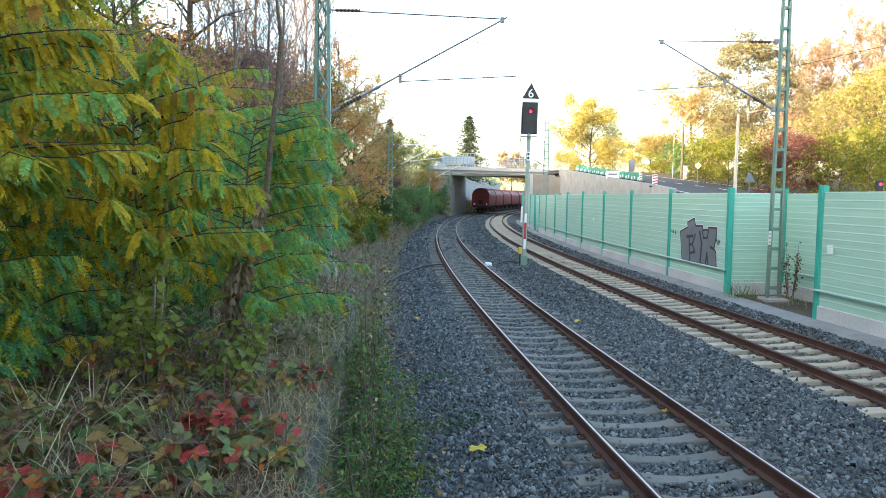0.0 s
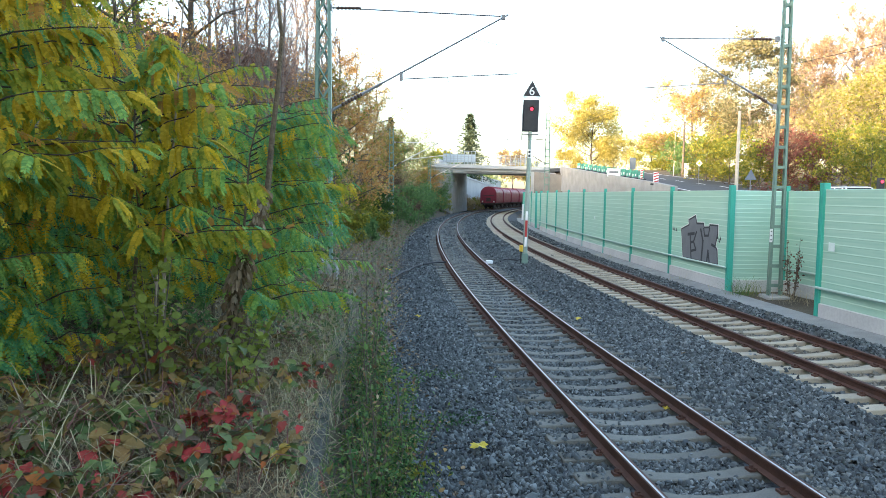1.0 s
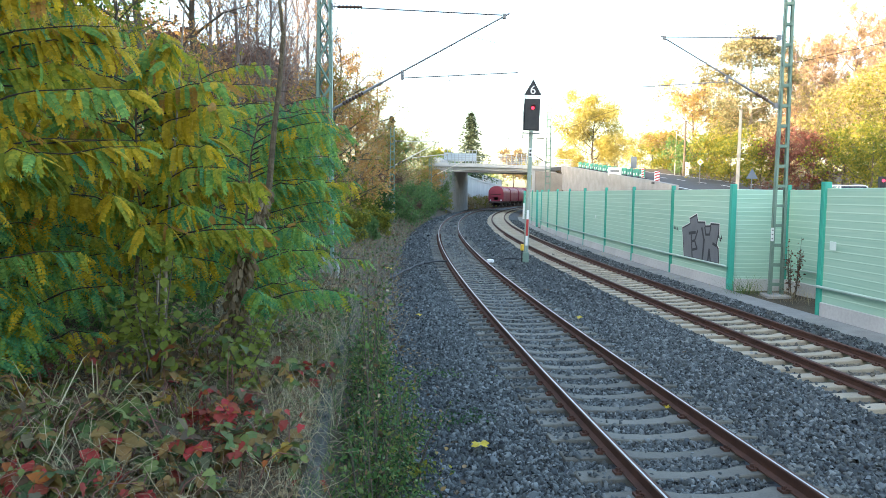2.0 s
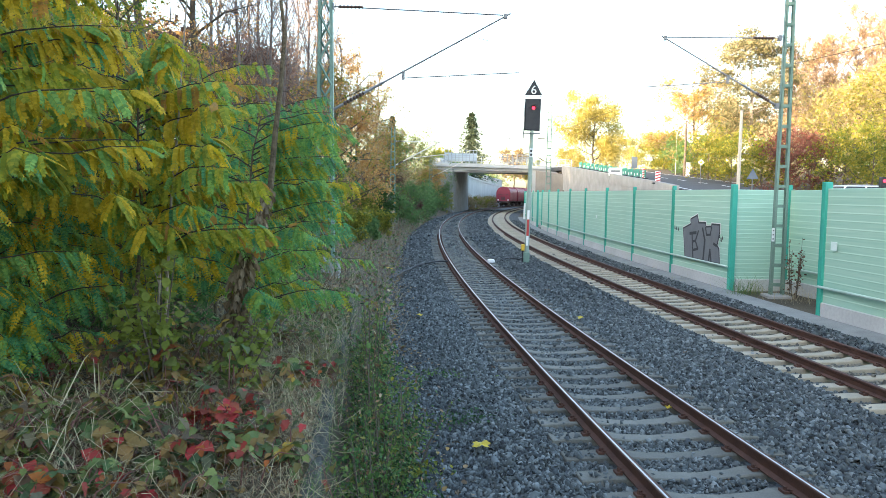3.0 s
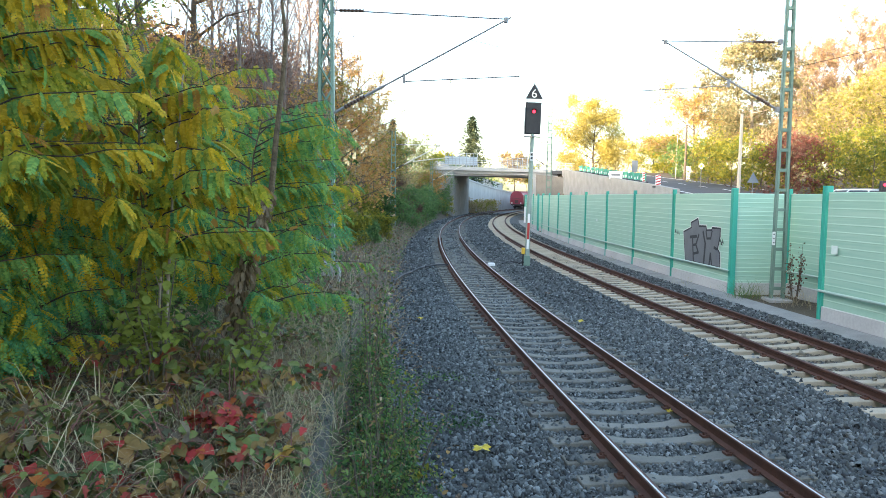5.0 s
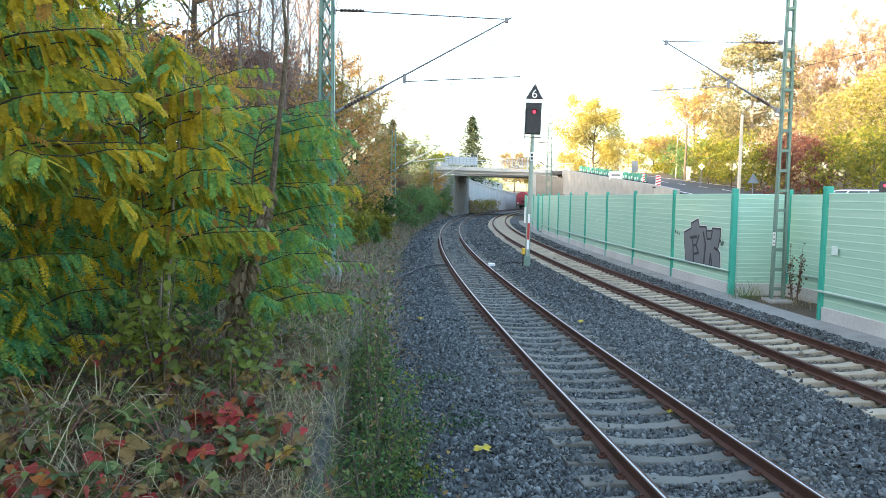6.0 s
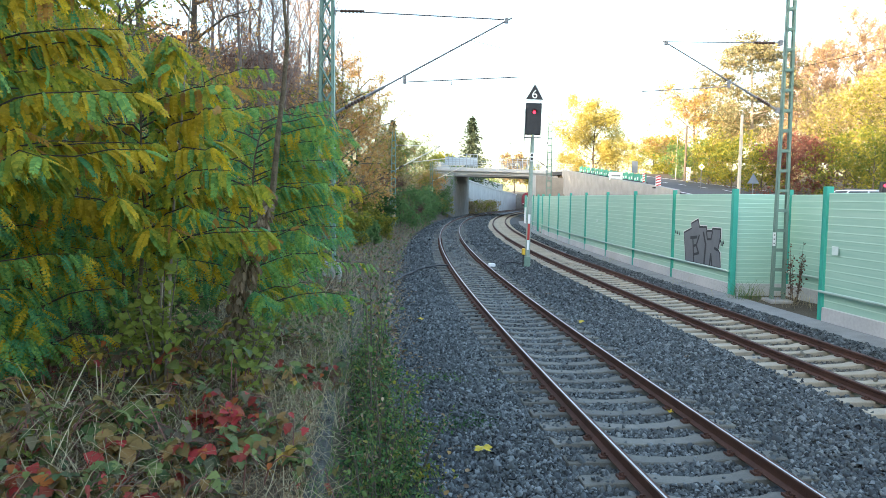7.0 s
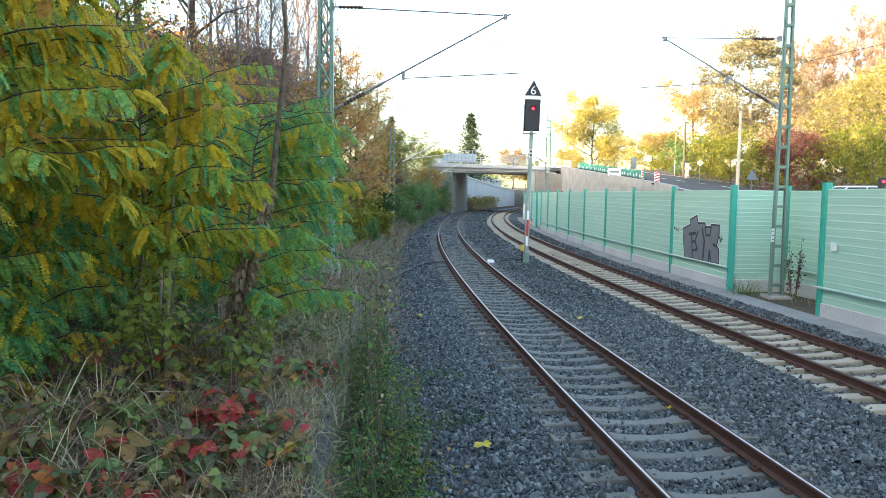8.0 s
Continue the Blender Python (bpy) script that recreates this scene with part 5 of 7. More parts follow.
def axes_from(d, roll):
    """Rotation whose y axis follows d, turned by roll about it."""
    y = d / np.linalg.norm(d, axis=1, keepdims=True)
    up = np.tile(np.array([0.0, 0.0, 1.0]), (len(d), 1))
    x = np.cross(y, up)
    x /= np.linalg.norm(x, axis=1, keepdims=True) + 1e-9
    z = np.cross(x, y)
    c, s = np.cos(roll)[:, None], np.sin(roll)[:, None]
    x2, z2 = x * c + z * s, -x * s + z * c
    return np.stack([x2, y, z2], 2)


M_DARKBARK = mat("dark_thin_bark", (0.022, 0.016, 0.013), (0.06, 0.045, 0.035), 9, 0.9, 0.5, fine=60)


def locust(base, h, reach, n_branch, weights, seed, label, frond=0.25, lean=(0, 0), start=0.12, side=None, rise=0.5, density=1.0):
    """A young locust: thin stem, arching branches, feathered leaves along them."""
    rng = np.random.default_rng(seed)
    base = (base[0], base[1], gz(base[0], base[1]) - 0.05)
    t = holder("locust_sapling", Matrix.Translation(base), label, "sapling", "locust saplings")
    stem = [Vector((lean[0] * f + rng.normal(0, 0.03) * f, lean[1] * f + rng.normal(0, 0.03) * f, h * f)) for f in np.linspace(0, 1, 8)]
    part("stem", Solid().tube(stem, [0.020 * (1.1 - f) + 0.005 for f in np.linspace(0, 1, 8)], 6), M_DEADBARK, t)
    P, D, SL = [], [], []
    for i in range(n_branch):
        f = start + (1 - start) * (i + 0.5) / n_branch
        k = min(int(f * 7), 6)
        p0 = stem[k].lerp(stem[k + 1], f * 7 - k)
        a = i * 2.39996 + rng.uniform(-0.4, 0.4)
        if side is not None and rng.uniform() < 0.55:
            a = side + rng.normal(0, 0.7)
        L = reach * rng.uniform(0.6, 1.1) * (1 - 0.35 * f)
        d = Vector((math.cos(a), math.sin(a), 0))
        pts = [p0 + d * L * u + Vector((0, 0, L * (rise * u - 0.28 * u * u))) + Vector(rng.normal(0, 0.02, 3)) * (u > 0) for u in np.linspace(0, 1, 6)]
        part("branch", Solid().tube(pts, [0.009, 0.008, 0.0065, 0.005, 0.004, 0.002], 5, cap=False), M_DARKBARK, t)
        w = np.array(weights) * rng.uniform(0.15, 1.0, 5) ** 1.6
        w /= w.sum()
        m = max(6, int(L / (0.023 if base[1] < 6.8 else 0.027 if base[1] < 9 else 0.039) * density))
        for j in range(m):
            u = 0.12 + 0.88 * (j + rng.uniform(0, 1)) / m
            q = pts[min(int(u * 5), 4)].lerp(pts[min(int(u * 5), 4) + 1], u * 5 - min(int(u * 5), 4)) if u < 1 else pts[-1]
            sd = 1 if j % 2 else -1
            out = Vector((-d.y, d.x, 0)) * sd * rng.uniform(0.5, 1.0) * 0.7 + d * rng.uniform(0.1, 0.6) + Vector((0.22, 0, rng.uniform(-1.25, -0.1)))
            P.append(tuple(q))
            D.append(tuple(out))
            SL.append(rng.choice(5, p=w))
    P, D, SL = np.array(P), np.array(D), np.array(SL)
    n = len(P)
    R = axes_from(D, rng.normal(0, 0.6, n))
    me = scatter("fronds", *(FROND if base[1] < 6.8 and base[0] > -3.4 and h > 2.5 else FROND_FAR), placed(R, frond * (0.84 if base[1] < 6.8 else 1.0) * rng.uniform(0.65, 1.2, n), P), FRONDS, SL)
    ob = part("foliage", me, None, t, "feathered yellow-green leaves")
    return t


YG = (0.50, 0.12, 1.35, 1.45, 0.16)
GR = (1.3, 1.0, 0.6, 0.22, 0.03)
MX = (0.8, 0.4, 1.1, 1.2, 0.10)
locust((-3.3, 4.9), 3.9, 1.45, 34, YG, 301, "young locust with yellowing feathered leaves", side=0.3, start=0.48)
locust((-2.75, 6.4), 3.1, 1.35, 34, YG, 302, "slender locust sapling turning yellow", side=-0.6, lean=(0.15, 0), start=0.46)
locust((-2.35, 8.4), 2.9, 1.45, 34, GR, 303, "green locust sapling beside the dead stem", side=0.1, lean=(0.2, 0.1), start=0.2)
locust((-4.3, 6.6), 4.6, 1.7, 36, YG, 304, "taller locust with olive and yellow leaves", start=0.25)
locust((-4.7, 9.4), 4.2, 1.8, 34, MX, 305, "locust sapling deep in the thicket")
locust((-3.3, 10.6), 3.2, 1.6, 30, GR, 306, "green locust sapling on the bank", side=0.0)
locust((-2.9, 13.2), 3.6, 1.6, 28, GR, 307, "green locust sapling near the mast", side=0.0)
locust((-3.9, 5.2), 3.4, 1.4, 28, MX, 308, "leafy locust sapling in the thicket", start=0.35)
locust((-5.6, 7.6), 4.8, 1.9, 34, MX, 309, "tall locust with mixed green and yellow leaves")
locust((-3.4, 7.7), 2.6, 1.2, 24, YG, 310, "low locust with yellow leaves", start=0.32)
locust((-4.0, 12.2), 4.0, 1.8, 28, MX, 312, "locust sapling at the back of the thicket")


locust((-3.5, 6.3), 1.9, 0.85, 24, (1.2, 1.0, 0.5, 0.3, 0.02), 313, "low green locust shoot under the taller ones", start=0.25, side=-0.9)
locust((-4.0, 6.2), 2.1, 0.9, 26, (1.2, 1.0, 0.5, 0.3, 0.02), 314, "low green locust shoot in the thicket", start=0.2, side=-0.9)
locust((-4.4, 7.4), 2.3, 1.0, 24, GR, 316, "green locust shoot deep in the thicket", start=0.2, side=-0.7)

# dark thicket behind the saplings
def thicket(x, y, h, r, n, material, seed, label):
    return tree("thicket_shrub", (x, y, gz(x, y) - 0.1), h, r, n, 0.125, material, label, "shrub", seed=seed, crown_from=0.03, limbs=16, group="thicket")


for i, (x, y, h, r, m) in enumerate([(-5.2, 11.5, 3.0, 1.6, L_GREEN), (-6.5, 9.5, 3.4, 1.8, L_GREEN), (-4.6, 14.5, 3.0, 1.5, L_YGREEN), (-6.0, 14.0, 4.0, 2.0, L_YGREEN), (-7.5, 12.0, 4.5, 2.2, L_GREEN), (-3.9, 17.0, 2.6, 1.4, L_GREEN),
                                     (-6.4, 6.6, 3.0, 1.3, L_GREEN), (-5.5, 18.5, 4.2, 1.9, L_ORANGE), (-7.5, 17.0, 6.0, 2.4, L_YGREEN), (-3.9, 9.6, 1.5, 0.9, L_BANK), (-4.9, 8.4, 1.7, 1.0, L_BANK), (-4.2, 22.0, 2.4, 1.3, L_YGREEN), (-5.3, 25.0, 3.4, 1.8, L_YGREEN)]):
    thicket(x, y, h, r, 1600, m, 330 + i, "dense leafy shrub in the thicket on the bank")


# dead stem wrapped in dry climber
def dead_stem():
    rng = np.random.default_rng(9)
    t = holder("dead_stem", pose(-2.30, 7.8, gz(-2.3, 7.8) - 0.05), "tall dead stem wrapped in curled dry leaves", "dead stem")
    way = [(0.05, 0, 0), (0.10, 0, 0.60), (0.16, 0, 1.15), (0.31, 0.02, 1.62), (0.47, 0.02, 2.10), (0.53, 0, 2.70), (0.59, 0, 3.18), (0.63, 0, 3.70), (0.585, 0, 4.10)]
    part("stem", Solid().tube(way, [0.046, 0.044, 0.040, 0.040, 0.034, 0.029, 0.026, 0.022, 0.014], 9), M_DEADBARK, t)
    n = 900
    f = rng.uniform(0.0, 0.50, n)
    k = f * 8
    W = np.array(way)
    i = np.minimum(k.astype(int), 7)
    p = W[i] + (W[i + 1] - W[i]) * (k - i)[:, None]
    a = rng.uniform(0, 6.28, n)
    rad = rng.uniform(0.03, 0.13, n) * np.interp(f, [0, 0.25, 0.5], [1.5, 1.0, 0.35])
    p = p + np.stack([np.cos(a) * rad, np.sin(a) * rad, np.zeros(n)], 1)
    d = np.stack([np.cos(a) * 0.4, np.sin(a) * 0.4, -np.ones(n)], 1)
    curl = ([(0, 0, 0), (0.25, 0.3, 0.18), (0.22, 0.7, 0.22), (0, 1, 0.05), (-0.22, 0.7, 0.22), (-0.25, 0.3, 0.18), (0, 0.5, -0.05)], [(0, 1, 6), (1, 2, 6), (2, 3, 6), (3, 4, 6), (4, 5, 6), (5, 0, 6)])
    dry = leafmat("curled_dry_leaf", [(0.16, 0.10, 0.055), (0.26, 0.18, 0.11), (0.36, 0.27, 0.18), (0.20, 0.14, 0.09)], 0.2)
    vine = np.array([(0.24, -0.03, 1.55)]) + rng.normal(0, 1, (46, 3)) * np.array([0.24, 0.12, 0.10])
    part("vine_leaf", scatter("vine_leaves", *LEAF, placed(turns(rng, 46, 0.9), rng.uniform(0.08, 0.15, 46), vine), FR_ORANGE), None, t, "orange creeper leaves")["kind"] = "stuff"
    part("dry_leaves", scatter("dry_leaves", *curl, placed(axes_from(d, rng.uniform(0, 6.28, n)), rng.uniform(0.035, 0.115, n), p), dry), None, t, "curled brown dry leaves")
    return t


dead_stem()


def elder(x, y, h, n, label, seed):
    rng = np.random.default_rng(seed)
    t = holder("elder_shrub", pose(x, y, gz(x, y) - 0.05), label, "shrub")
    P = []
    for i in range(14):
        a, q = rng.uniform(0, 6.28), rng.uniform(0.1, 0.5)
        top = Vector((math.cos(a) * q, math.sin(a) * q, h * rng.uniform(0.55, 1.0)))
        part("twig", Solid().tube([(0, 0, 0), (top.x * 0.4, top.y * 0.4, top.z * 0.55), top], [0.014, 0.009, 0.003], 5, cap=False), M_BARK, t)
        u = rng.uniform(0.55, 1.05, n // 14)[:, None]
        P.append(np.array(tuple(top)) * np.concatenate([u, u, u], 1) + rng.normal(0, 0.07, (n // 14, 3)))
    P = np.concatenate(P)
    part("foliage", scatter("elder_leaves", *OVATE, placed(turns(rng, len(P), 0.6), rng.uniform(0.05, 0.11, len(P)), P), FR_LIME), None, t)
    return t

# ---- undergrowth on the old platform ----
U_GREEN = leafmat("bramble_green", [(0.069, 0.115, 0.039), (0.119, 0.175, 0.054), (0.213, 0.240, 0.069), (0.089, 0.115, 0.044)], 0.3)
U_DARK = leafmat("bramble_dark", [(0.071, 0.076, 0.042), (0.214, 0.095, 0.066), (0.071, 0.120, 0.048), (0.131, 0.088, 0.060)], 0.25)
U_RED = leafmat("creeper_red", [(0.37, 0.030, 0.036), (0.52, 0.065, 0.060), (0.26, 0.050, 0.032), (0.46, 0.15, 0.035)], 0.35)
U_YEL = leafmat("creeper_yellow", [(0.40, 0.24, 0.03), (0.48, 0.33, 0.06), (0.34, 0.16, 0.03)], 0.35)
U_STRAW = leafmat("dry_straw", [(0.437, 0.350, 0.204), (0.611, 0.508, 0.320), (0.320, 0.248, 0.146), (0.523, 0.421, 0.248)], 0.2)
U_BRIGHT = leafmat("bright_yellow_leaf", [(0.62, 0.46, 0.05), (0.70, 0.52, 0.08)], 0.2)
U_LITTER = leafmat("leaf_litter", [(0.10, 0.06, 0.03), (0.18, 0.11, 0.06), (0.28, 0.18, 0.09), (0.14, 0.10, 0.07), (0.34, 0.20, 0.06), (0.42, 0.33, 0.20)], 0.1)
OVATE = ([(0, 0, 0), (0.26, 0.16, 0.05), (0.37, 0.42, 0.06), (0.24, 0.75, 0.02), (0, 1, -0.10), (-0.24, 0.75, 0.02), (-0.37, 0.42, 0.06), (-0.26, 0.16, 0.05), (0, 0.45, -0.03)],
         [(0, 1, 2, 8), (8, 2, 3, 4), (8, 4, 5, 6), (0, 8, 6, 7)])
BLADE = ([(-0.006, 0, 0), (0.006, 0, 0), (0.005, 0.25, 0.42), (-0.005, 0.25, 0.42), (0.003, 0.62, 0.62), (-0.003, 0.62, 0.62), (0, 1.0, 0.50)], [(0, 1, 2, 3), (3, 2, 4, 5), (5, 4, 6)])


def serrated():
    """A toothed oval leaf, folded along its midrib."""
    half = [(0.14, 0.06), (0.20, 0.05), (0.27, 0.22), (0.36, 0.24), (0.34, 0.45), (0.38, 0.50), (0.26, 0.68), (0.27, 0.74), (0.12, 0.88)]
    pts = [(0, 0)] + half + [(0, 1.03)] + [(-x, y) for x, y in reversed(half)]
    V = [(x, y, 0.25 * abs(x) - 0.16 * y * y) for x, y in pts] + [(0, 0.3, -0.03), (0, 0.65, -0.08)]
    n = len(pts)
    F = []
    for i in range(n):
        j = (i + 1) % n
        F.append((i, j, n if (pts[i][1] + pts[j][1]) / 2 < 0.48 else n + 1))
    return V, F + [(5, n + 1, n), (n - 5, n, n + 1)]


SERR = serrated()


def triplet():
    V, F = [], []
    for a in (-1.15, 0.0, 1.15):
        k = len(V)
        for x, y, z in SERR[0]:
            c, s = math.cos(a), math.sin(a)
            yy = y + 0.12
            V.append((x * c + yy * s, -x * s + yy * c, z - 0.15 * abs(a) * y))
        F += [tuple(i + k for i in f) for f in SERR[1]]
    return V, F


TRIPLE = triplet()
elder(-2.42, 6.2, 1.75, 420, "lime-green elder shrub under the locusts", 351)
elder(-1.95, 7.3, 0.9, 200, "small lime-green elder shoot", 352)


def bare_cane(pts, r, label):
    """A slim upright cane that stands free before the saplings."""
    foot = Vector(pts[0])
    t = holder("bare_cane", Matrix.Translation(foot), label, "cane", "bare canes")
    way = [Vector(q) - foot for q in pts]
    n = len(way)
    part("stem", Solid().tube(way, [r * (1 - 0.6 * i / (n - 1)) for i in range(n)], 6), M_CANE, t)
    rng = random.Random(int(foot.x * 100))
    for i in range(2, n - 1):
        e = way[i] + Vector((rng.uniform(-0.2, 0.25), rng.uniform(-0.1, 0.1), rng.uniform(0.08, 0.2)))
        part("twig", Solid().tube([way[i], e], [r * 0.4, 0.002], 4, cap=False), M_CANE, t)
    return t


M_CANE = mat("pale_grey_cane", (0.17, 0.13, 0.10), (0.30, 0.24, 0.19), 9, 0.85, 0.4, fine=70)
bare_cane([(-2.42, 6.3, 0.75), (-2.40, 6.3, 1.48), (-2.37, 6.3, 1.98), (-2.32, 6.3, 2.81), (-2.27, 6.3, 3.20), (-2.22, 6.3, 3.82), (-2.17, 6.3, 4.39)], 0.016, "slim pale bare cane rising through the locusts")
bare_cane([(-2.55, 6.5, 0.75), (-2.56, 6.5, 1.4), (-2.52, 6.5, 1.9), (-2.50, 6.5, 2.5), (-2.42, 6.5, 3.0)], 0.018, "slim brown bare cane beside the elder")


def vine_leaf():
    """A creeper leaf with three pointed lobes, folded along its midrib."""
    half = [(0.0, 0.0), (0.20, -0.04), (0.46, 0.12), (0.34, 0.26), (0.56, 0.50), (0.34, 0.50), (0.26, 0.62), (0.20, 0.82), (0.0, 1.05)]
    V = [(x, y, 0.22 * x - 0.12 * y * y) for x, y in half] + [(-x, y, 0.22 * x - 0.12 * y * y) for x, y in half[1:-1]]
    mid = len(V)
    V.append((0, 0.45, -0.03))
    F = [(i, i + 1, mid) for i in range(8)]
    left = [0] + list(range(9, 16)) + [8]
    F += [(left[i + 1], left[i], mid) for i in range(8)]
    return V, F


VINE = vine_leaf()


def creeper(x, y, z, n, mats, seed, label, size=0.085, r=0.16):
    """A trailing creeper shoot with lobed leaves turned to the light."""
    rng = np.random.default_rng(seed)
    low = min(gz(x, y), z - 0.1)
    t = holder("creeper", pose(x, y, low), label, "creeper", "creepers")
    h = z - low
    a = rng.uniform(0, 6.28)
    d = Vector((math.cos(a), math.sin(a), 0))
    pts = [d * (-r), d * (-r * 0.5) + Vector((0, 0, h * 0.8)), Vector((0, 0, h)), d * r + Vector((0, 0, h * 0.92))]
    part("shoot", Solid().tube(pts, [0.006, 0.005, 0.004, 0.002], 5, cap=False), U_CANE, t)
    pos = np.array([tuple(pts[1].lerp(pts[2], u) if u < 1 else pts[2].lerp(pts[3], u - 1)) for u in rng.uniform(0.3, 2.0, n)]) + rng.normal(0, r * 0.38, (n, 3)) * np.array([1, 1, 0.45])
    D = np.stack([rng.normal(0, 0.8, n), rng.normal(-0.7, 0.5, n), rng.normal(-0.75, 0.35, n)], 1)
    part("foliage", scatter("creeper_leaves", *VINE, placed(axes_from(D, rng.normal(0, 0.35, n)), size * rng.uniform(0.65, 1.3, n), pos), mats, rng.choice(len(mats), n)), None, t)
    return t


def bramble(cx, cy, r, n, mats, seed, label, h=0.5, size=0.080):
    """Arching thorny canes with leaves in threes."""
    rng = np.random.default_rng(seed)
    z0 = gz(cx, cy)
    t = holder("bramble", pose(cx, cy, z0), label, "bramble", "brambles")
    P, D = [], []
    for i in range(max(4, n // 15)):
        a, L = rng.uniform(0, 6.28), r * rng.uniform(0.5, 1.3)
        b = Vector((rng.normal(0, r * 0.4), rng.normal(0, r * 0.4), -0.03))
        pts = [b + Vector((math.cos(a) * L * u, math.sin(a) * L * u, h * rng.uniform(0.8, 1.2) * 3.0 * u * (1.05 - u))) for u in np.linspace(0, 1, 6)]
        part("cane", Solid().tube(pts, [0.006, 0.006, 0.005, 0.005, 0.004, 0.002], 4, cap=False), U_CANE, t)
        for j in range(8):
            u = rng.uniform(0.15, 1.0) * 4.99
            q = pts[int(u)].lerp(pts[int(u) + 1], u - int(u))
            P.append((q.x + rng.normal(0, 0.04), q.y + rng.normal(0, 0.04), max(q.z, 0.03) + rng.normal(0, 0.03)))
            D.append((rng.normal(0, 1), rng.normal(-0.4, 0.8), rng.normal(-0.1, 0.35)))
    P, D = np.array(P), np.array(D)
    n = len(P)
    sl = rng.choice(len(mats), n)
    part("foliage", scatter("bramble_leaves", *TRIPLE, placed(axes_from(D, rng.normal(0, 0.5, n)), size * rng.uniform(0.6, 1.35, n), P), mats, sl), None, t)
    return t


U_CANE = mat("bramble_cane", (0.12, 0.04, 0.035), (0.18, 0.08, 0.06), 8, 0.7, 0.2)
U_OLIVE = leafmat("bramble_olive", [(0.208, 0.150, 0.044), (0.312, 0.178, 0.063), (0.149, 0.124, 0.038)], 0.3)
B1, B2, B3, B4 = [U_GREEN, U_OLIVE, U_GREEN, U_DARK], [U_GREEN, U_OLIVE, U_DARK, U_GREEN, U_RED], [U_RED, U_DARK, U_OLIVE, U_DARK], [U_GREEN, U_OLIVE, FR_LIME, U_OLIVE, U_YEL]
for i, (x, y, r, n, m, h) in enumerate([
        (-2.55, 4.3, 0.5, 90, B1, 0.30), (-2.2, 4.7, 0.4, 50, B2, 0.25), (-1.75, 4.75, 0.45, 80, B1, 0.22), (-2.9, 5.2, 0.5, 90, B2, 0.40), (-2.35, 5.6, 0.5, 80, B1, 0.35), (-1.75, 5.8, 0.30, 40, B3, 0.42), (-1.62, 5.6, 0.2, 12, [U_RED], 0.42), (-3.0, 4.7, 0.5, 110, B1, 0.55), (-2.6, 5.0, 0.5, 100, B1, 0.5), (-3.3, 5.4, 0.5, 90, B4, 0.6), (-3.5, 6.6, 0.5, 110, B4, 0.75), (-2.8, 6.9, 0.5, 110, B4, 0.7), (-2.2, 6.3, 0.4, 80, B4, 0.55), (-2.4, 4.15, 0.35, 60, [U_GREEN], 0.22), (-1.5, 4.5, 0.3, 40, B1, 0.2),
        (-1.45, 5.5, 0.38, 80, B2, 0.35), (-1.2, 5.1, 0.30, 60, [U_GREEN, U_DARK, U_GREEN, U_YEL], 0.30), (-2.6, 6.4, 0.5, 90, B2, 0.40), (-3.3, 6.1, 0.5, 90, B1, 0.40), (-1.9, 6.8, 0.4, 90, B4, 0.45), (-3.0, 7.2, 0.6, 110, B4, 0.5),
        (-3.8, 7.0, 0.6, 90, B2, 0.5), (-2.4, 7.4, 0.4, 70, B4, 0.5), (-1.6, 9.4, 0.4, 50, B1, 0.3), (-2.2, 9.2, 0.5, 80, B1, 0.45), (-3.2, 8.6, 0.6, 80, B1, 0.5), (-1.9, 11.5, 0.5, 70, B4, 0.4), (-0.75, 5.2, 0.22, 40, B3, 0.12), (-3.1, 4.4, 0.5, 80, B1, 0.35), (-1.75, 4.25, 0.4, 40, B2, 0.16)]):
    bramble(x, y, r, n, m, 400 + i, "tangled bramble with green and reddening leaves", h)


for i, (x, y, r, n, h) in enumerate([(-2.45, 4.35, 0.30, 14, 0.34), (-2.85, 4.3, 0.25, 14, 0.40), (-1.35, 5.0, 0.22, 12, 0.34), (-1.65, 4.6, 0.22, 10, 0.26), (-2.55, 6.3, 0.30, 16, 0.75), (-1.45, 7.4, 0.25, 12, 0.35), (-2.1, 5.0, 0.25, 10, 0.36)]):
    bramble(x, y, r, n, [U_RED, U_DARK, U_OLIVE, U_GREEN, U_OLIVE, U_DARK, U_GREEN], 470 + i, "reddened bramble with large autumn leaves", h, 0.115)
bramble(-3.0, 5.1, 0.45, 90, [FR_LIME, U_GREEN, U_OLIVE], 450, "bright green bramble under the locusts", 0.5)
bramble(-2.3, 5.2, 0.40, 60, [FR_LIME, U_GREEN], 451, "bright green bramble under the locusts", 0.3)
bramble(-2.0, 6.9, 0.35, 60, [FR_LIME, U_GREEN], 452, "bright green bramble beside the dead stem", 0.5)


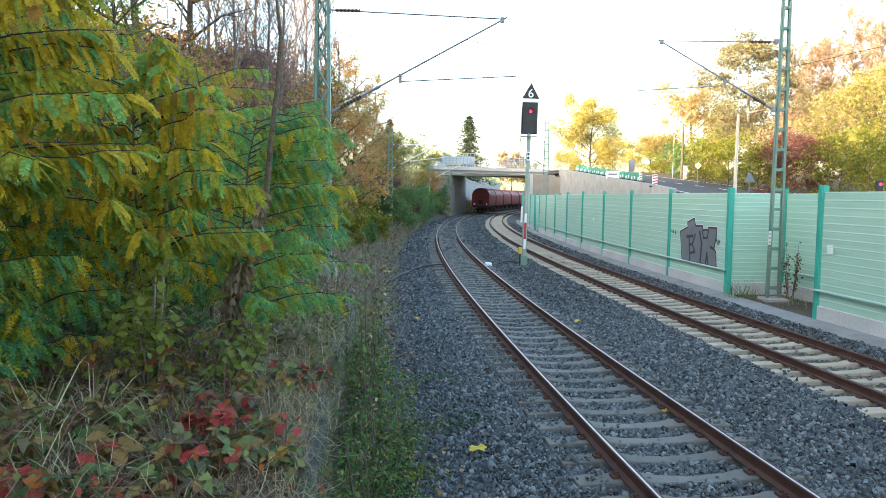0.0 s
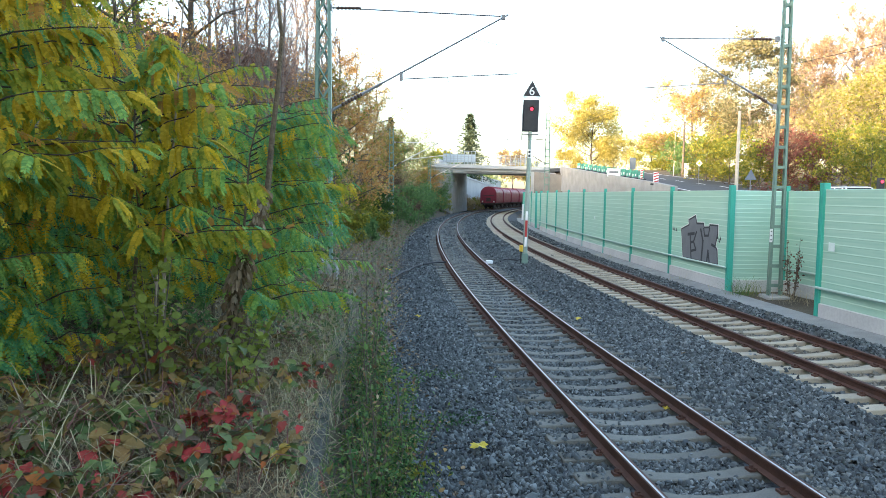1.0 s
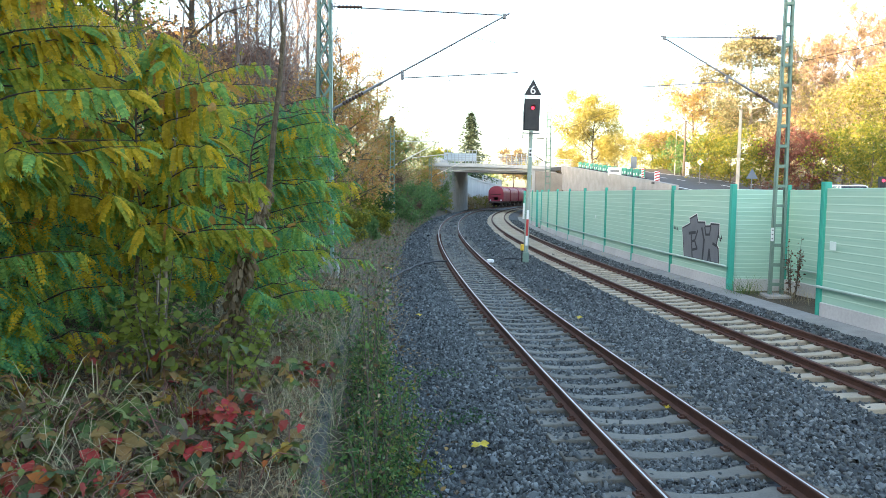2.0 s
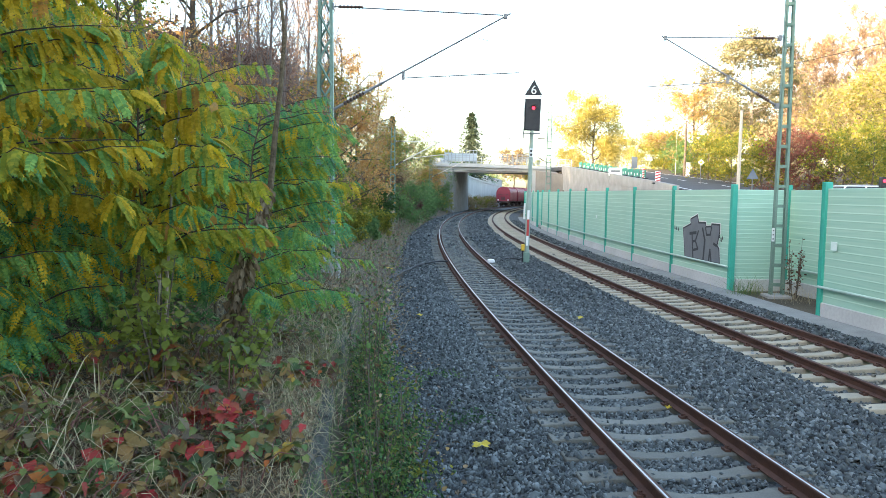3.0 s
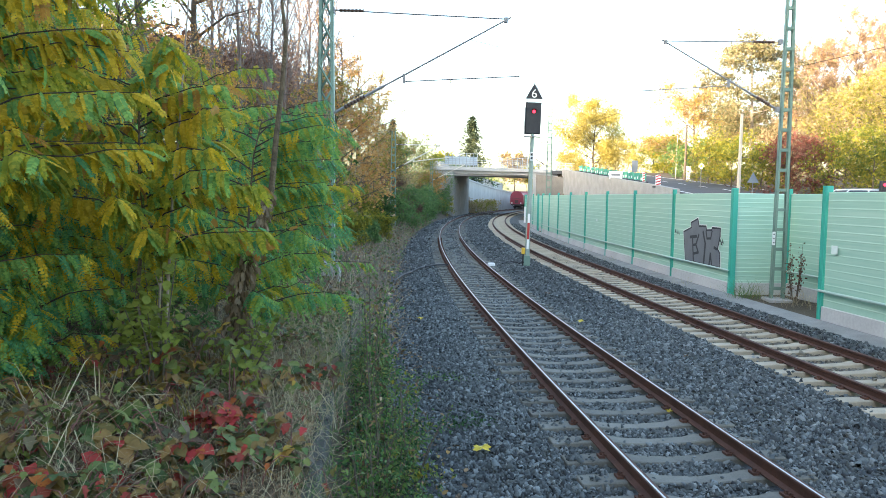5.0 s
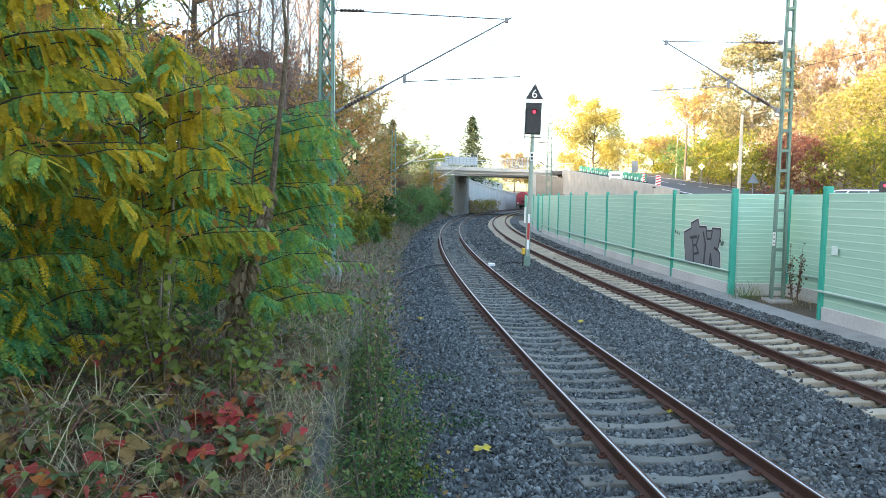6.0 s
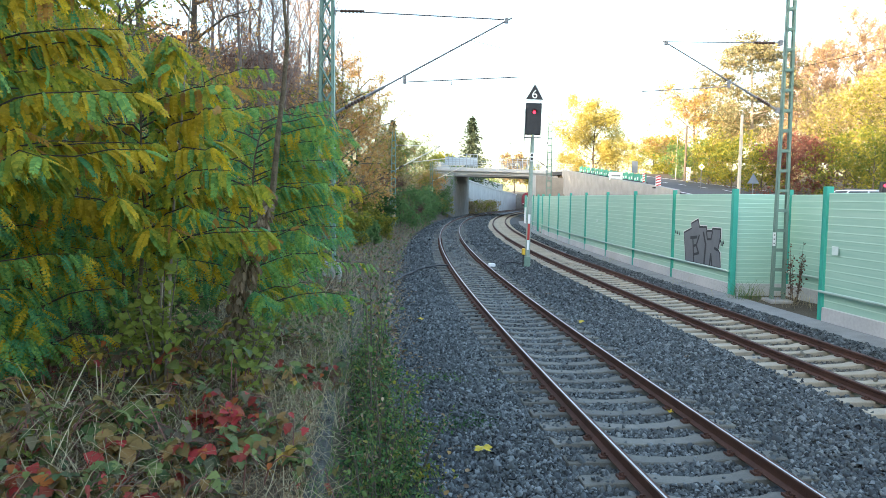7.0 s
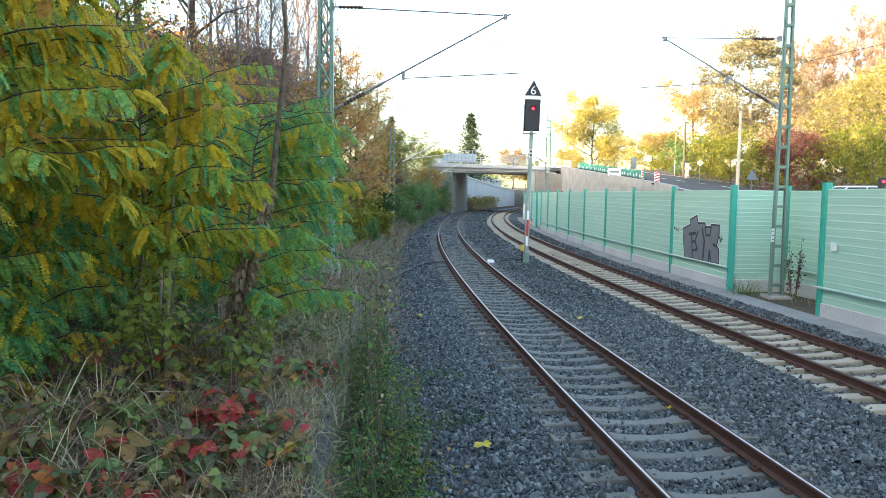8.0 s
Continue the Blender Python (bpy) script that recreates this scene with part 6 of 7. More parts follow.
RED_LEAF, MIXED_LEAF = [U_RED, U_RED, U_DARK], [U_RED, U_OLIVE, U_OLIVE, U_GREEN, U_DARK, U_GREEN]
for i, (x, y, z, n, m, sz) in enumerate([
        (-1.72, 5.66, 1.10, 5, RED_LEAF, 0.10), (-1.52, 5.78, 1.13, 4, RED_LEAF, 0.12), (-1.55, 5.72, 1.18, 7, [U_DARK, U_OLIVE, U_RED], 0.11), (-1.68, 4.90, 1.06, 4, RED_LEAF, 0.085), (-1.23, 4.62, 1.08, 7, MIXED_LEAF, 0.085), (-1.05, 4.75, 1.02, 9, MIXED_LEAF, 0.085),
        (-1.18, 7.45, 0.98, 6, RED_LEAF, 0.07), (-3.05, 6.45, 1.45, 6, RED_LEAF, 0.085), (-2.95, 6.10, 1.35, 5, [U_YEL, FR_ORANGE, U_RED], 0.085), (-2.62, 4.33, 1.12, 6, RED_LEAF, 0.095), (-2.14, 4.02, 1.06, 3, RED_LEAF, 0.09),
        (-2.98, 4.96, 1.12, 5, [U_RED, FR_ORANGE, U_DARK], 0.09), (-2.20, 5.26, 1.08, 4, [FR_ORANGE, U_OLIVE], 0.08), (-1.09, 5.32, 1.08, 9, [U_OLIVE, U_GREEN, U_DARK, U_RED], 0.085), (-0.80, 4.95, 0.86, 7, [U_RED, U_DARK, U_OLIVE], 0.075),
        (-2.45, 4.15, 1.10, 6, [U_GREEN, U_OLIVE], 0.10), (-2.75, 4.60, 1.15, 7, [U_OLIVE, U_DARK], 0.11), (-1.95, 4.25, 1.0, 5, [U_DARK, U_OLIVE, U_RED], 0.09), (-1.45, 4.35, 1.02, 7, [U_GREEN, U_GREEN, U_OLIVE], 0.095),
        (-1.90, 6.55, 1.35, 9, [U_GREEN, FR_LIME], 0.10), (-2.05, 6.75, 1.20, 9, [U_GREEN, FR_LIME, U_OLIVE], 0.10), (-2.60, 5.70, 1.20, 8, [U_GREEN, FR_LIME], 0.09), (-3.35, 5.90, 1.35, 5, [U_YEL, U_GREEN], 0.09), (-0.28, 5.00, 0.03, 6, [U_RED, U_OLIVE, U_DARK], 0.06)]):
    creeper(x, y, z, n, m, 800 + i, "trailing creeper with lobed reddening leaves" if U_RED in m else "trailing creeper with lobed green and yellow leaves", sz * 0.72)


U_MAT = leafmat("matted_dead_grass", [(0.090, 0.068, 0.040), (0.171, 0.130, 0.081), (0.252, 0.198, 0.126), (0.126, 0.090, 0.054)], 0.1)
U_WARM = leafmat("reddish_dead_stalk", [(0.234, 0.117, 0.068), (0.312, 0.185, 0.098), (0.176, 0.098, 0.058)], 0.1)
CURL = ([(-0.012, 0, 0), (0.012, 0, 0), (0.09, 0.30, 0.16), (0.068, 0.30, 0.16), (0.010, 0.62, 0.20), (-0.012, 0.62, 0.20), (-0.165, 0.84, 0.06), (-0.178, 0.82, 0.06)], [(0, 1, 2, 3), (3, 2, 4, 5), (5, 4, 6, 7)])


def strewn(name, x0, x1, y0, y1, n, piece, material, size, seed, label, category, dens=None, flat=0.35, lift=0.01, zf=None):
    rng = np.random.default_rng(seed)
    x, y = rng.uniform(x0, x1, n), rng.uniform(y0, y1, n)
    if dens is not None:
        k = dens(x, y, rng)
        x, y = x[k], y[k]
    z = (zf(x, y) if zf else height(x, y)) + lift + rng.uniform(0, 0.03, len(x))
    R = turns(rng, len(x), flat)
    me = scatter(name, *piece, placed(R, size * rng.uniform(0.5, 1.4, len(x)), np.stack([x, y, z], 1)), material, rng.integers(0, len(material), len(x)) if isinstance(material, list) else None)
    return tagged(new(name, me), label, category, kind="stuff")


def on_platform(x, y, rng):
    s, o = s_o(x, y)
    return (o < LEDGE - 0.01) & (o > -9)


def on_slope(x, y, rng):
    s, o = s_o(x, y)
    return (o < -2.75 - 0.25 * rng.uniform(0, 1, len(x))) & (o > -9) & (s > 9)


strewn("leaf_litter", -6, -0.4, 3.4, 16, 14000, LEAF, U_LITTER, 0.07, 501, "brown fallen leaves on the old platform", "leaf litter", on_platform, 0.5)
strewn("dry_grass", -5, -0.5, 3.6, 14, 6000, BLADE, U_STRAW, 0.36, 502, "pale dry grass tangled on the old platform", "dry grass", on_platform, 0.45, -0.02)
strewn("matted_grass", -3.4, -0.5, 3.5, 9.5, 17000, CURL, [U_STRAW, U_MAT, U_MAT, U_WARM], 0.17, 509, "matted brown dead grass covering the old platform", "dry grass", on_platform, 0.75, 0.06)
strewn("dry_grass", -2.2, -0.3, 4.0, 15, 7000, BLADE, [U_STRAW, L_PRIV], 0.30, 508, "grass hanging over the old platform edge", "dry grass", lambda x, y, rng: np.abs(s_o(x, y)[1] - LEDGE + 0.05) < 0.16, 0.7, 0.0, zf=lambda x, y: np.full(len(x), 0.66))
strewn("dry_grass", -9, 1, 13, 80, 26000, BLADE, [U_STRAW, U_WARM, U_MAT], 0.6, 503, "dry brown grass on the slope of the bank", "dry grass", on_slope, 0.3, -0.03)
strewn("leaf_litter", -9, 1, 13, 60, 8000, LEAF, U_LITTER, 0.10, 504, "fallen leaves on the slope of the bank", "leaf litter", on_slope, 0.5)
strewn("bank_herbs", -9, 0, 13, 90, 9000, LEAF, [U_GREEN, L_BANK, U_WARM], 0.16, 505, "low green herbs on the slope", "herbs", on_slope, 0.5, 0.08)
strewn("ballast_leaves", -2.6, 0.4, 5.5, 34, 5200, OVATE, U_LITTER, 0.055, 506, "fallen brown leaves along the ballast edge", "fallen leaves", lambda x, y, rng: np.abs(s_o(x, y)[1] + 2.85) < 0.55 * rng.uniform(0, 1, len(x)) ** 1.6, 0.4, 0.07)


strewn("bank_herbs", -3.2, -0.9, 6.5, 15, 2600, LEAF, U_GREEN, 0.085, 507, "low green herbs beside the old platform edge", "herbs", on_platform, 0.5, 0.03)


# leafy shrubs between the platform edge and the ballast
def privet(x, y, h, r, n, seed, label):
    rng = np.random.default_rng(seed)
    t = holder("privet_shrub", pose(x, y, -0.45), label, "shrub", "privet shrubs")
    P, D = [], []
    for i in range(34):
        a, q = rng.uniform(0, 6.28), r * math.sqrt(rng.uniform(0, 1))
        # some shoots lean out over the ballast
        out = rng.uniform(0, 0.3) if rng.uniform() < 0.35 else 0.0
        top = Vector((math.cos(a) * q + out, math.sin(a) * q * 1.5, h * rng.uniform(0.30, 1.0) * (1 - out)))
        pts = [Vector((top.x * 0.3, top.y * 0.3, 0)), Vector((top.x * 0.6, top.y * 0.7, top.z * 0.55)), top]
        part("twig", Solid().tube(pts, [0.008, 0.005, 0.002], 4, cap=False), M_BARK, t)
        m = int(n // 34 * rng.uniform(0.3, 1.7))
        u = rng.uniform(0.10, 1.0, m)
        W = np.array([tuple(v) for v in pts])
        k = np.minimum((u * 2).astype(int), 1)
        # leaves sit in sprays along side shoots
        side = rng.integers(0, 9, m)
        off = rng.normal(0, 0.085, (9, 3))[side] * rng.uniform(0.1, 1.0, (m, 1))
        P.append(W[k] + (W[k + 1] - W[k]) * (u * 2 - k)[:, None] + off)
        D.append(off + rng.normal(0, 0.05, (m, 3)) + np.array([0.02, -0.03, 0.0]))
    P, D = np.concatenate(P), np.concatenate(D)
    P[:, 2] = np.maximum(P[:, 2], 0.04)
    part("foliage", scatter("privet_leaves", *SPRIG, placed(axes_from(D, rng.normal(0, 0.9, len(P))), rng.uniform(0.032, 0.070, len(P)), P), [L_PRIV, L_PRIVD, L_PRIVB, U_WARM], rng.choice(4, len(P), p=[0.56, 0.20, 0.18, 0.06])), None, t)
    return t


SPRIG = ([(0, 0, 0), (0.21, 0.35, 0.05), (0, 1, -0.05), (-0.21, 0.35, 0.05)], [(0, 1, 2, 3)])
L_PRIVD = leafmat("dark_green_leaf", [(0.022, 0.055, 0.020), (0.035, 0.085, 0.028), (0.05, 0.10, 0.035)], 0.25)
L_PRIVB = leafmat("bright_olive_leaf", [(0.14, 0.24, 0.06), (0.22, 0.27, 0.07), (0.30, 0.26, 0.07)], 0.35)
for i, (x, y, h, r) in enumerate([(-0.60, 5.5, 0.80, 0.34), (-0.60, 6.2, 1.10, 0.40), (-0.62, 6.9, 1.65, 0.34), (-0.45, 7.7, 1.35, 0.45), (-0.88, 8.6, 1.45, 0.36), (-0.95, 9.6, 1.75, 0.34), (-1.05, 10.6, 1.50, 0.44), (-1.2, 12.0, 1.0, 0.4), (-0.5, 4.6, 0.6, 0.3)]):
    privet(x, y, h * (0.85 + 0.3 * (i % 2)), r, 3300, 520 + i, "green small-leaved shrub growing beside the old platform edge")


M_GLASS = mat("dark_car_glass", (0.02, 0.025, 0.03), (0.03, 0.035, 0.04), 1, 0.08, 0.0, spec=0.7)
M_CARW = mat("silver_white_car_paint", (0.62, 0.64, 0.66), (0.68, 0.70, 0.72), 1, 0.25, 0.0, spec=0.6)
M_POLEW = mat("weathered_pale_pole", (0.40, 0.34, 0.27), (0.55, 0.48, 0.39), 3, 0.8, 0.3)
M_SIGNB = mat("grey_blue_sign_back", (0.09, 0.11, 0.14), (0.13, 0.155, 0.19), 3, 0.5, 0.1)
M_STRIP = mat("service_strip_gravel", (0.16, 0.155, 0.145), (0.30, 0.29, 0.27), 1.5, 0.95, 0.8, fine=34, dist=0.03)
M_SITE = mat("green_site_board", (0.02, 0.20, 0.13), (0.04, 0.28, 0.19), 2, 0.6, 0.1)


# ---- small things along the line ----
def plate_of(pts, thick, m, slot=0, solid=None):
    """A flat plate from an outline in the y-z plane, facing -x."""
    b = solid or Solid()
    n = len(pts)
    vs = [(0, y, z) for y, z in pts] + [(-thick, y, z) for y, z in pts]
    fs = [tuple(range(n)), tuple(range(2 * n - 1, n - 1, -1))] + [(i, i + n, (i + 1) % n + n, (i + 1) % n) for i in range(n)]
    return b.add(vs, fs, slot, m)


def grown(pts, d):
    """An outline moved outwards by d."""
    n = len(pts)
    area = sum(pts[i][0] * pts[(i + 1) % n][1] - pts[(i + 1) % n][0] * pts[i][1] for i in range(n))
    sg = 1 if area > 0 else -1
    out = []
    for i in range(n):
        a, b, c = Vector(pts[i - 1]), Vector(pts[i]), Vector(pts[(i + 1) % n])
        u, v = (b - a).normalized(), (c - b).normalized()
        w = Vector((u.y + v.y, -u.x - v.x)) * sg
        w = w.normalized() if w.length > 0.2 else Vector((u.y, -u.x)) * sg
        out.append(tuple(b + w * d))
    return out


def graffiti():
    p, q = at(18.95, WALL), at(24.3, WALL)
    d = q - p
    m = Matrix.Translation(p) @ Matrix.Rotation(-math.atan2(d.x, d.y), 4, "Z") @ pose(-0.040, 0, 0)
    g = holder("graffiti", m, "silver-grey sprayed graffiti with a black outline on the barrier", "graffiti")
    # one joined shape of three sprayed letters; y grows away from the camera
    shape = [(4.09, 1.52), (3.34, 1.72), (3.40, 1.90), (2.83, 2.05), (2.69, 1.78), (2.08, 1.80), (2.03, 1.66), (1.52, 1.69), (1.50, 1.77), (0.89, 1.78), (0.90, 1.53), (1.06, 1.07), (0.89, 0.94), (0.80, 0.48), (3.84, 0.48)]
    part("pale_halo", plate_of(grown(shape, 0.12), 0.001, None), M_WHITE, g)
    part("black_outline", plate_of(grown(shape, 0.085), 0.002, pose(-0.001, 0, 0)), M_SPRAYK, g)
    part("silver_fill", plate_of(shape, 0.003, pose(-0.002, 0, 0)), M_SPRAY, g)
    strokes = [((3.45, 1.37), (2.86, 1.43), 0.07), ((3.24, 1.37), (3.08, 0.50), 0.06), ((3.16, 1.08), (2.92, 1.12), 0.06), ((2.66, 1.50), (2.90, 1.12), 0.06), ((2.90, 1.12), (2.66, 0.84), 0.06), ((3.10, 0.76), (2.66, 0.84), 0.06),
               ((2.29, 1.62), (2.06, 1.20), 0.07), ((2.06, 1.20), (2.14, 0.48), 0.08), ((1.66, 0.48), (1.59, 0.88), 0.07), ((1.59, 0.88), (1.46, 0.50), 0.06), ((2.03, 1.66), (1.93, 1.40), 0.05), ((1.52, 1.69), (1.61, 1.42), 0.05), ((1.93, 1.40), (1.61, 1.42), 0.05), ((1.30, 1.12), (1.06, 1.07), 0.06)]
    for (ya, za), (yb, zb), w in strokes:
        v = Vector((yb - ya, zb - za)).normalized() * w * 0.8
        part("black_stroke", plate_of([(ya - v.y - v.x * 0.6, za + v.x - v.y * 0.6), (yb - v.y + v.x * 0.6, zb + v.x + v.y * 0.6), (yb + v.y + v.x * 0.6, zb - v.x + v.y * 0.6), (ya + v.y - v.x * 0.6, za - v.x - v.y * 0.6)], 0.001, pose(-0.0055, 0, 0)), M_SPRAYK, g)
    for y0, z0 in ((4.93, 1.45), (4.75, 1.42), (4.55, 1.40), (0.77, 1.33), (0.64, 1.22), (0.56, 1.30)):
        part("spray_mark", plate_of([(y0, z0), (y0 + 0.12, z0 + 0.03), (y0 + 0.10, z0 + 0.17), (y0 + 0.04, z0 + 0.09)], 0.003, None), M_SPRAYK, g)
    return g


M_SPRAY = mat("silver_spray_paint", (0.15, 0.16, 0.175), (0.21, 0.22, 0.235), 2.5, 0.5, 0.1, metal=0.2)
M_SPRAYK = mat("black_spray_paint", (0.02, 0.025, 0.028), (0.045, 0.05, 0.055), 5, 0.6, 0.1)
graffiti()


M_RIBP = mat("pale_plate", (0.55, 0.66, 0.62), (0.66, 0.74, 0.70), 5, 0.5, 0.05)


def small_plate(s, o, z, w, h, label, material):
    m = frame_at(s, o, z)
    t = holder("wall_plate", m @ pose(-0.07, 0, 0), label, "wall plate")
    part("plate", Solid().box(-0.012, 0.0, -w / 2, w / 2, -h / 2, h / 2, bev=0.003), material, t)
    part("bar", Solid().box(-0.0145, -0.0125, -w * 0.35, w * 0.35, 0.0, h * 0.12), M_RIBP, t)
    return t


small_plate(13.05, WALL, 1.55, 0.26, 0.22, "small white plate with a grey bar on the barrier", M_RIBP)
small_plate(37.0, WALL, 1.55, 0.2, 0.14, "small white plate with a faint bar on the barrier", M_RIBP)


def rail_contact(s, label):
    t = holder("trackside_box", frame_at(s, 1.12, -0.22), label, "trackside box", "trackside boxes")
    part("case", Solid().box(-0.16, 0.14, -0.12, 0.12, 0.0, 0.16, bev=0.03), M_WHITE, t)
    part("mount", Solid().box(-0.22, -0.12, -0.05, 0.05, -0.02, 0.08, bev=0.01), M_BLACK, t)
    return t


rail_contact(26.5, "small white trackside box beside the rail")


def cable(pts, r, label):
    n = 14
    out = []
    for i in range(len(pts) - 1):
        for k in range(n):
            u = k / n
            p = Vector(pts[i]).lerp(Vector(pts[i + 1]), u)
            out.append(p + Vector((0, 0, 0.03 * math.sin(u * math.pi))) + Vector((0.02 * math.sin(9 * u + i), 0.05 * math.sin(6 * u + 2 * i), 0)))
    out.append(Vector(pts[-1]))
    ob = part("cable", Solid().tube(out, r, 6), M_BLACK)
    return tagged(ob, label, "cable", "cables on the ballast")


cable([(-1.75, 26.1, -0.29), (-1.2, 28.3, -0.17), (-0.70, 29.6, -0.09), (0.22, 30.6, -0.09)], 0.04, "thick black cable lying across the ballast to the rail")
cable([(2.6, 31.4, -0.09), (2.95, 31.9, -0.04), (3.35, 31.8, -0.09), (3.58, 31.9, -0.06)], 0.032, "black cable from the trackside box to the signal")


def fallen_leaf(x, y, size, material, label, rz, name="fallen_leaf"):
    s, o = s_o(np.array([x]), np.array([y]))
    rng = random.Random(int(x * 100 + y * 10))
    n = 11
    ring = []
    for i in range(n * 2):
        a = 2 * math.pi * i / (n * 2)
        rr = size * ((1.0 if i % 4 == 0 else 0.82) if i % 2 == 0 else 0.64) * rng.uniform(0.85, 1.1)
        ring.append((rr * math.cos(a), rr * math.sin(a), 0.02 * math.sin(3 * a) + rng.uniform(0, 0.012)))
    vs = ring + [(0, 0, 0.006)]
    fs = [(i, (i + 1) % (2 * n), 2 * n) for i in range(2 * n)]
    ob = new(name, mesh_of(name, vs, fs, material))
    ob.matrix_world = pose(x, y, -0.150 if abs(float(o[0])) > 1.3 else -0.165, 5, -4, rz)
    return tagged(ob, label, "fallen leaf", "fallen leaves")


for i, (x, y, sz) in enumerate([(0.50, 8.30, 0.12), (3.33, 17.25, 0.10), (-0.5, 17.3, 0.09), (-2.0, 28.0, 0.16), (3.20, 9.95, 0.06), (3.26, 22.3, 0.10), (0.93, 18.9, 0.07), (-0.35, 12.3, 0.05), (0.2, 6.9, 0.04), (2.4, 14.6, 0.05), (4.6, 13.5, 0.05), (1.2, 24.0, 0.08), (-0.2, 9.6, 0.05), (0.9, 12.1, 0.04), (1.9, 19.5, 0.06)]):
    fallen_leaf(x, y, sz, U_BRIGHT if i < 5 else U_LITTER, "yellow maple leaf lying on the ballast" if i < 5 else "withered leaf lying on the ballast", 37 * i)


def weed(x, y, r, n, seed, label, material, size=0.07, h=0.06):
    rng = np.random.default_rng(seed)
    z = -0.24
    t = holder("weed", pose(x, y, z), label, "weed", "weeds in the ballast")
    pos = np.stack([rng.normal(0, r, n), rng.normal(0, r * 0.6, n), rng.uniform(0.04, 0.04 + h, n)], 1)
    part("foliage", scatter("weed_leaves", *LEAF, placed(turns(rng, n, 0.7), size * rng.uniform(0.5, 1.3, n), pos), material), None, t)
    return t


weed(0.22, 9.3, 0.24, 110, 601, "low green weed creeping over the ballast", L_PRIVD, 0.05, 0.04)
weed(0.50, 9.6, 0.26, 70, 602, "low green weed creeping over the ballast", L_PRIVD, 0.05, 0.03)
weed(0.05, 11.8, 0.35, 120, 603, "low green weed creeping over the ballast", L_PRIV, 0.05, 0.03)
weed(-0.25, 7.6, 0.15, 100, 604, "small yellowish weed at the ballast edge", L_YGREEN, 0.06)


def tuft(x, y, h, n, material, label, seed, z=-0.4, r=0.25):
    rng = np.random.default_rng(seed)
    t = holder("grass_tuft", pose(x, y, z), label, "grass tuft", "grass tufts")
    pos = np.stack([rng.normal(0, r, n), rng.normal(0, r, n), np.zeros(n)], 1)
    part("foliage", scatter("tuft_blades", *BLADE, placed(turns(rng, n, 0.25), h * rng.uniform(0.5, 1.3, n), pos), material), None, t)
    return t


tuft(9.75, 23.3, 0.75, 110, L_PRIV, "green grass tuft beside the mast foot", 611)
tuft(10.85, 22.3, 0.6, 120, U_STRAW, "dry grass tuft beside the mast foot", 612, r=0.4)
tuft(10.3, 24.0, 0.5, 90, L_YGREEN, "grass tuft in the barrier niche", 613, r=0.4)
for i, s in enumerate((21.5, 26.0, 31.5, 33.0, 38.0, 44.0, 50.0)):
    p = at(s, 7.9)
    tuft(p.x, p.y, 0.32, 60, U_STRAW if i % 2 else L_YGREEN, "sparse grass at the foot of the barrier", 620 + i, -0.4, 0.5)


def dry_stalk(x, y, h, label, seed):
    rng = np.random.default_rng(seed)
    z = gz(x, y)
    t = holder("dry_stalk", pose(x, y, z - 0.05), label, "weed stalk", "weed stalks on the slope")
    top = Vector((rng.normal(0, 0.08), rng.normal(0, 0.08), h))
    part("stem", Solid().tube([(0, 0, 0), top * 0.5 + Vector((0.03, 0, 0)), top], [0.008, 0.006, 0.003], 5, cap=False), M_BARK, t)
    for k in range(5):
        u = rng.uniform(0.35, 0.95)
        a = rng.uniform(0, 6.28)
        q = top * u
        e = q + Vector((math.cos(a) * 0.2, math.sin(a) * 0.2, 0.16)) * rng.uniform(0.6, 1.3)
        part("twig", Solid().tube([q, e], [0.004, 0.002], 4, cap=False), M_BARK, t)
    n = 22
    pos = np.array(tuple(top)) * rng.uniform(0.3, 1.05, (n, 1)) + rng.normal(0, 0.09, (n, 3))
    part("foliage", scatter("stalk_leaves", *LEAF, placed(turns(rng, n), rng.uniform(0.03, 0.08, n), pos), (U_LITTER, L_PRIV, L_YGREEN)[seed % 3]), None, t)
    return t


for i, (x, y, h) in enumerate([(-1.55, 13.2, 1.5), (-1.2, 14.6, 1.1), (-2.2, 16.5, 1.4), (-1.7, 18.5, 1.0), (-2.6, 20.0, 1.3), (-1.0, 12.4, 1.2), (-2.4, 24.0, 1.2), (-3.0, 28.0, 1.3), (-1.35, 10.4, 1.4), (-2.0, 14.0, 1.0), (-2.9, 18.0, 1.3), (-0.85, 8.8, 1.9)]):
    dry_stalk(x, y, h, "thin bare weed stalk on the leafy slope", 640 + i)
tuft(-2.75, 5.15, 0.75, 150, U_STRAW, "pale dry grass tuft among the brambles", 661, z=0.72, r=0.16)
tuft(-2.45, 4.6, 0.55, 110, U_STRAW, "pale dry grass tuft among the brambles", 662, z=0.70, r=0.16)
tuft(-1.75, 7.6, 0.45, 120, U_STRAW, "pale dry grass tuft beside the dead stem", 663, z=0.72, r=0.25)


for i, (x, y, h, n, m) in enumerate([(-2.95, 5.75, 0.55, 130, U_STRAW), (-2.35, 6.0, 0.5, 110, U_STRAW), (-2.0, 6.1, 0.4, 90, L_YGREEN), (-1.65, 7.1, 0.4, 130, U_STRAW), (-1.5, 6.6, 0.35, 120, U_STRAW), (-3.2, 5.4, 0.6, 110, U_STRAW), (-1.4, 8.0, 0.4, 110, L_YGREEN)]):
    tuft(x, y, h, n, m, "tangled grass tuft under the saplings", 670 + i, z=gz(x, y) - 0.02, r=0.22)


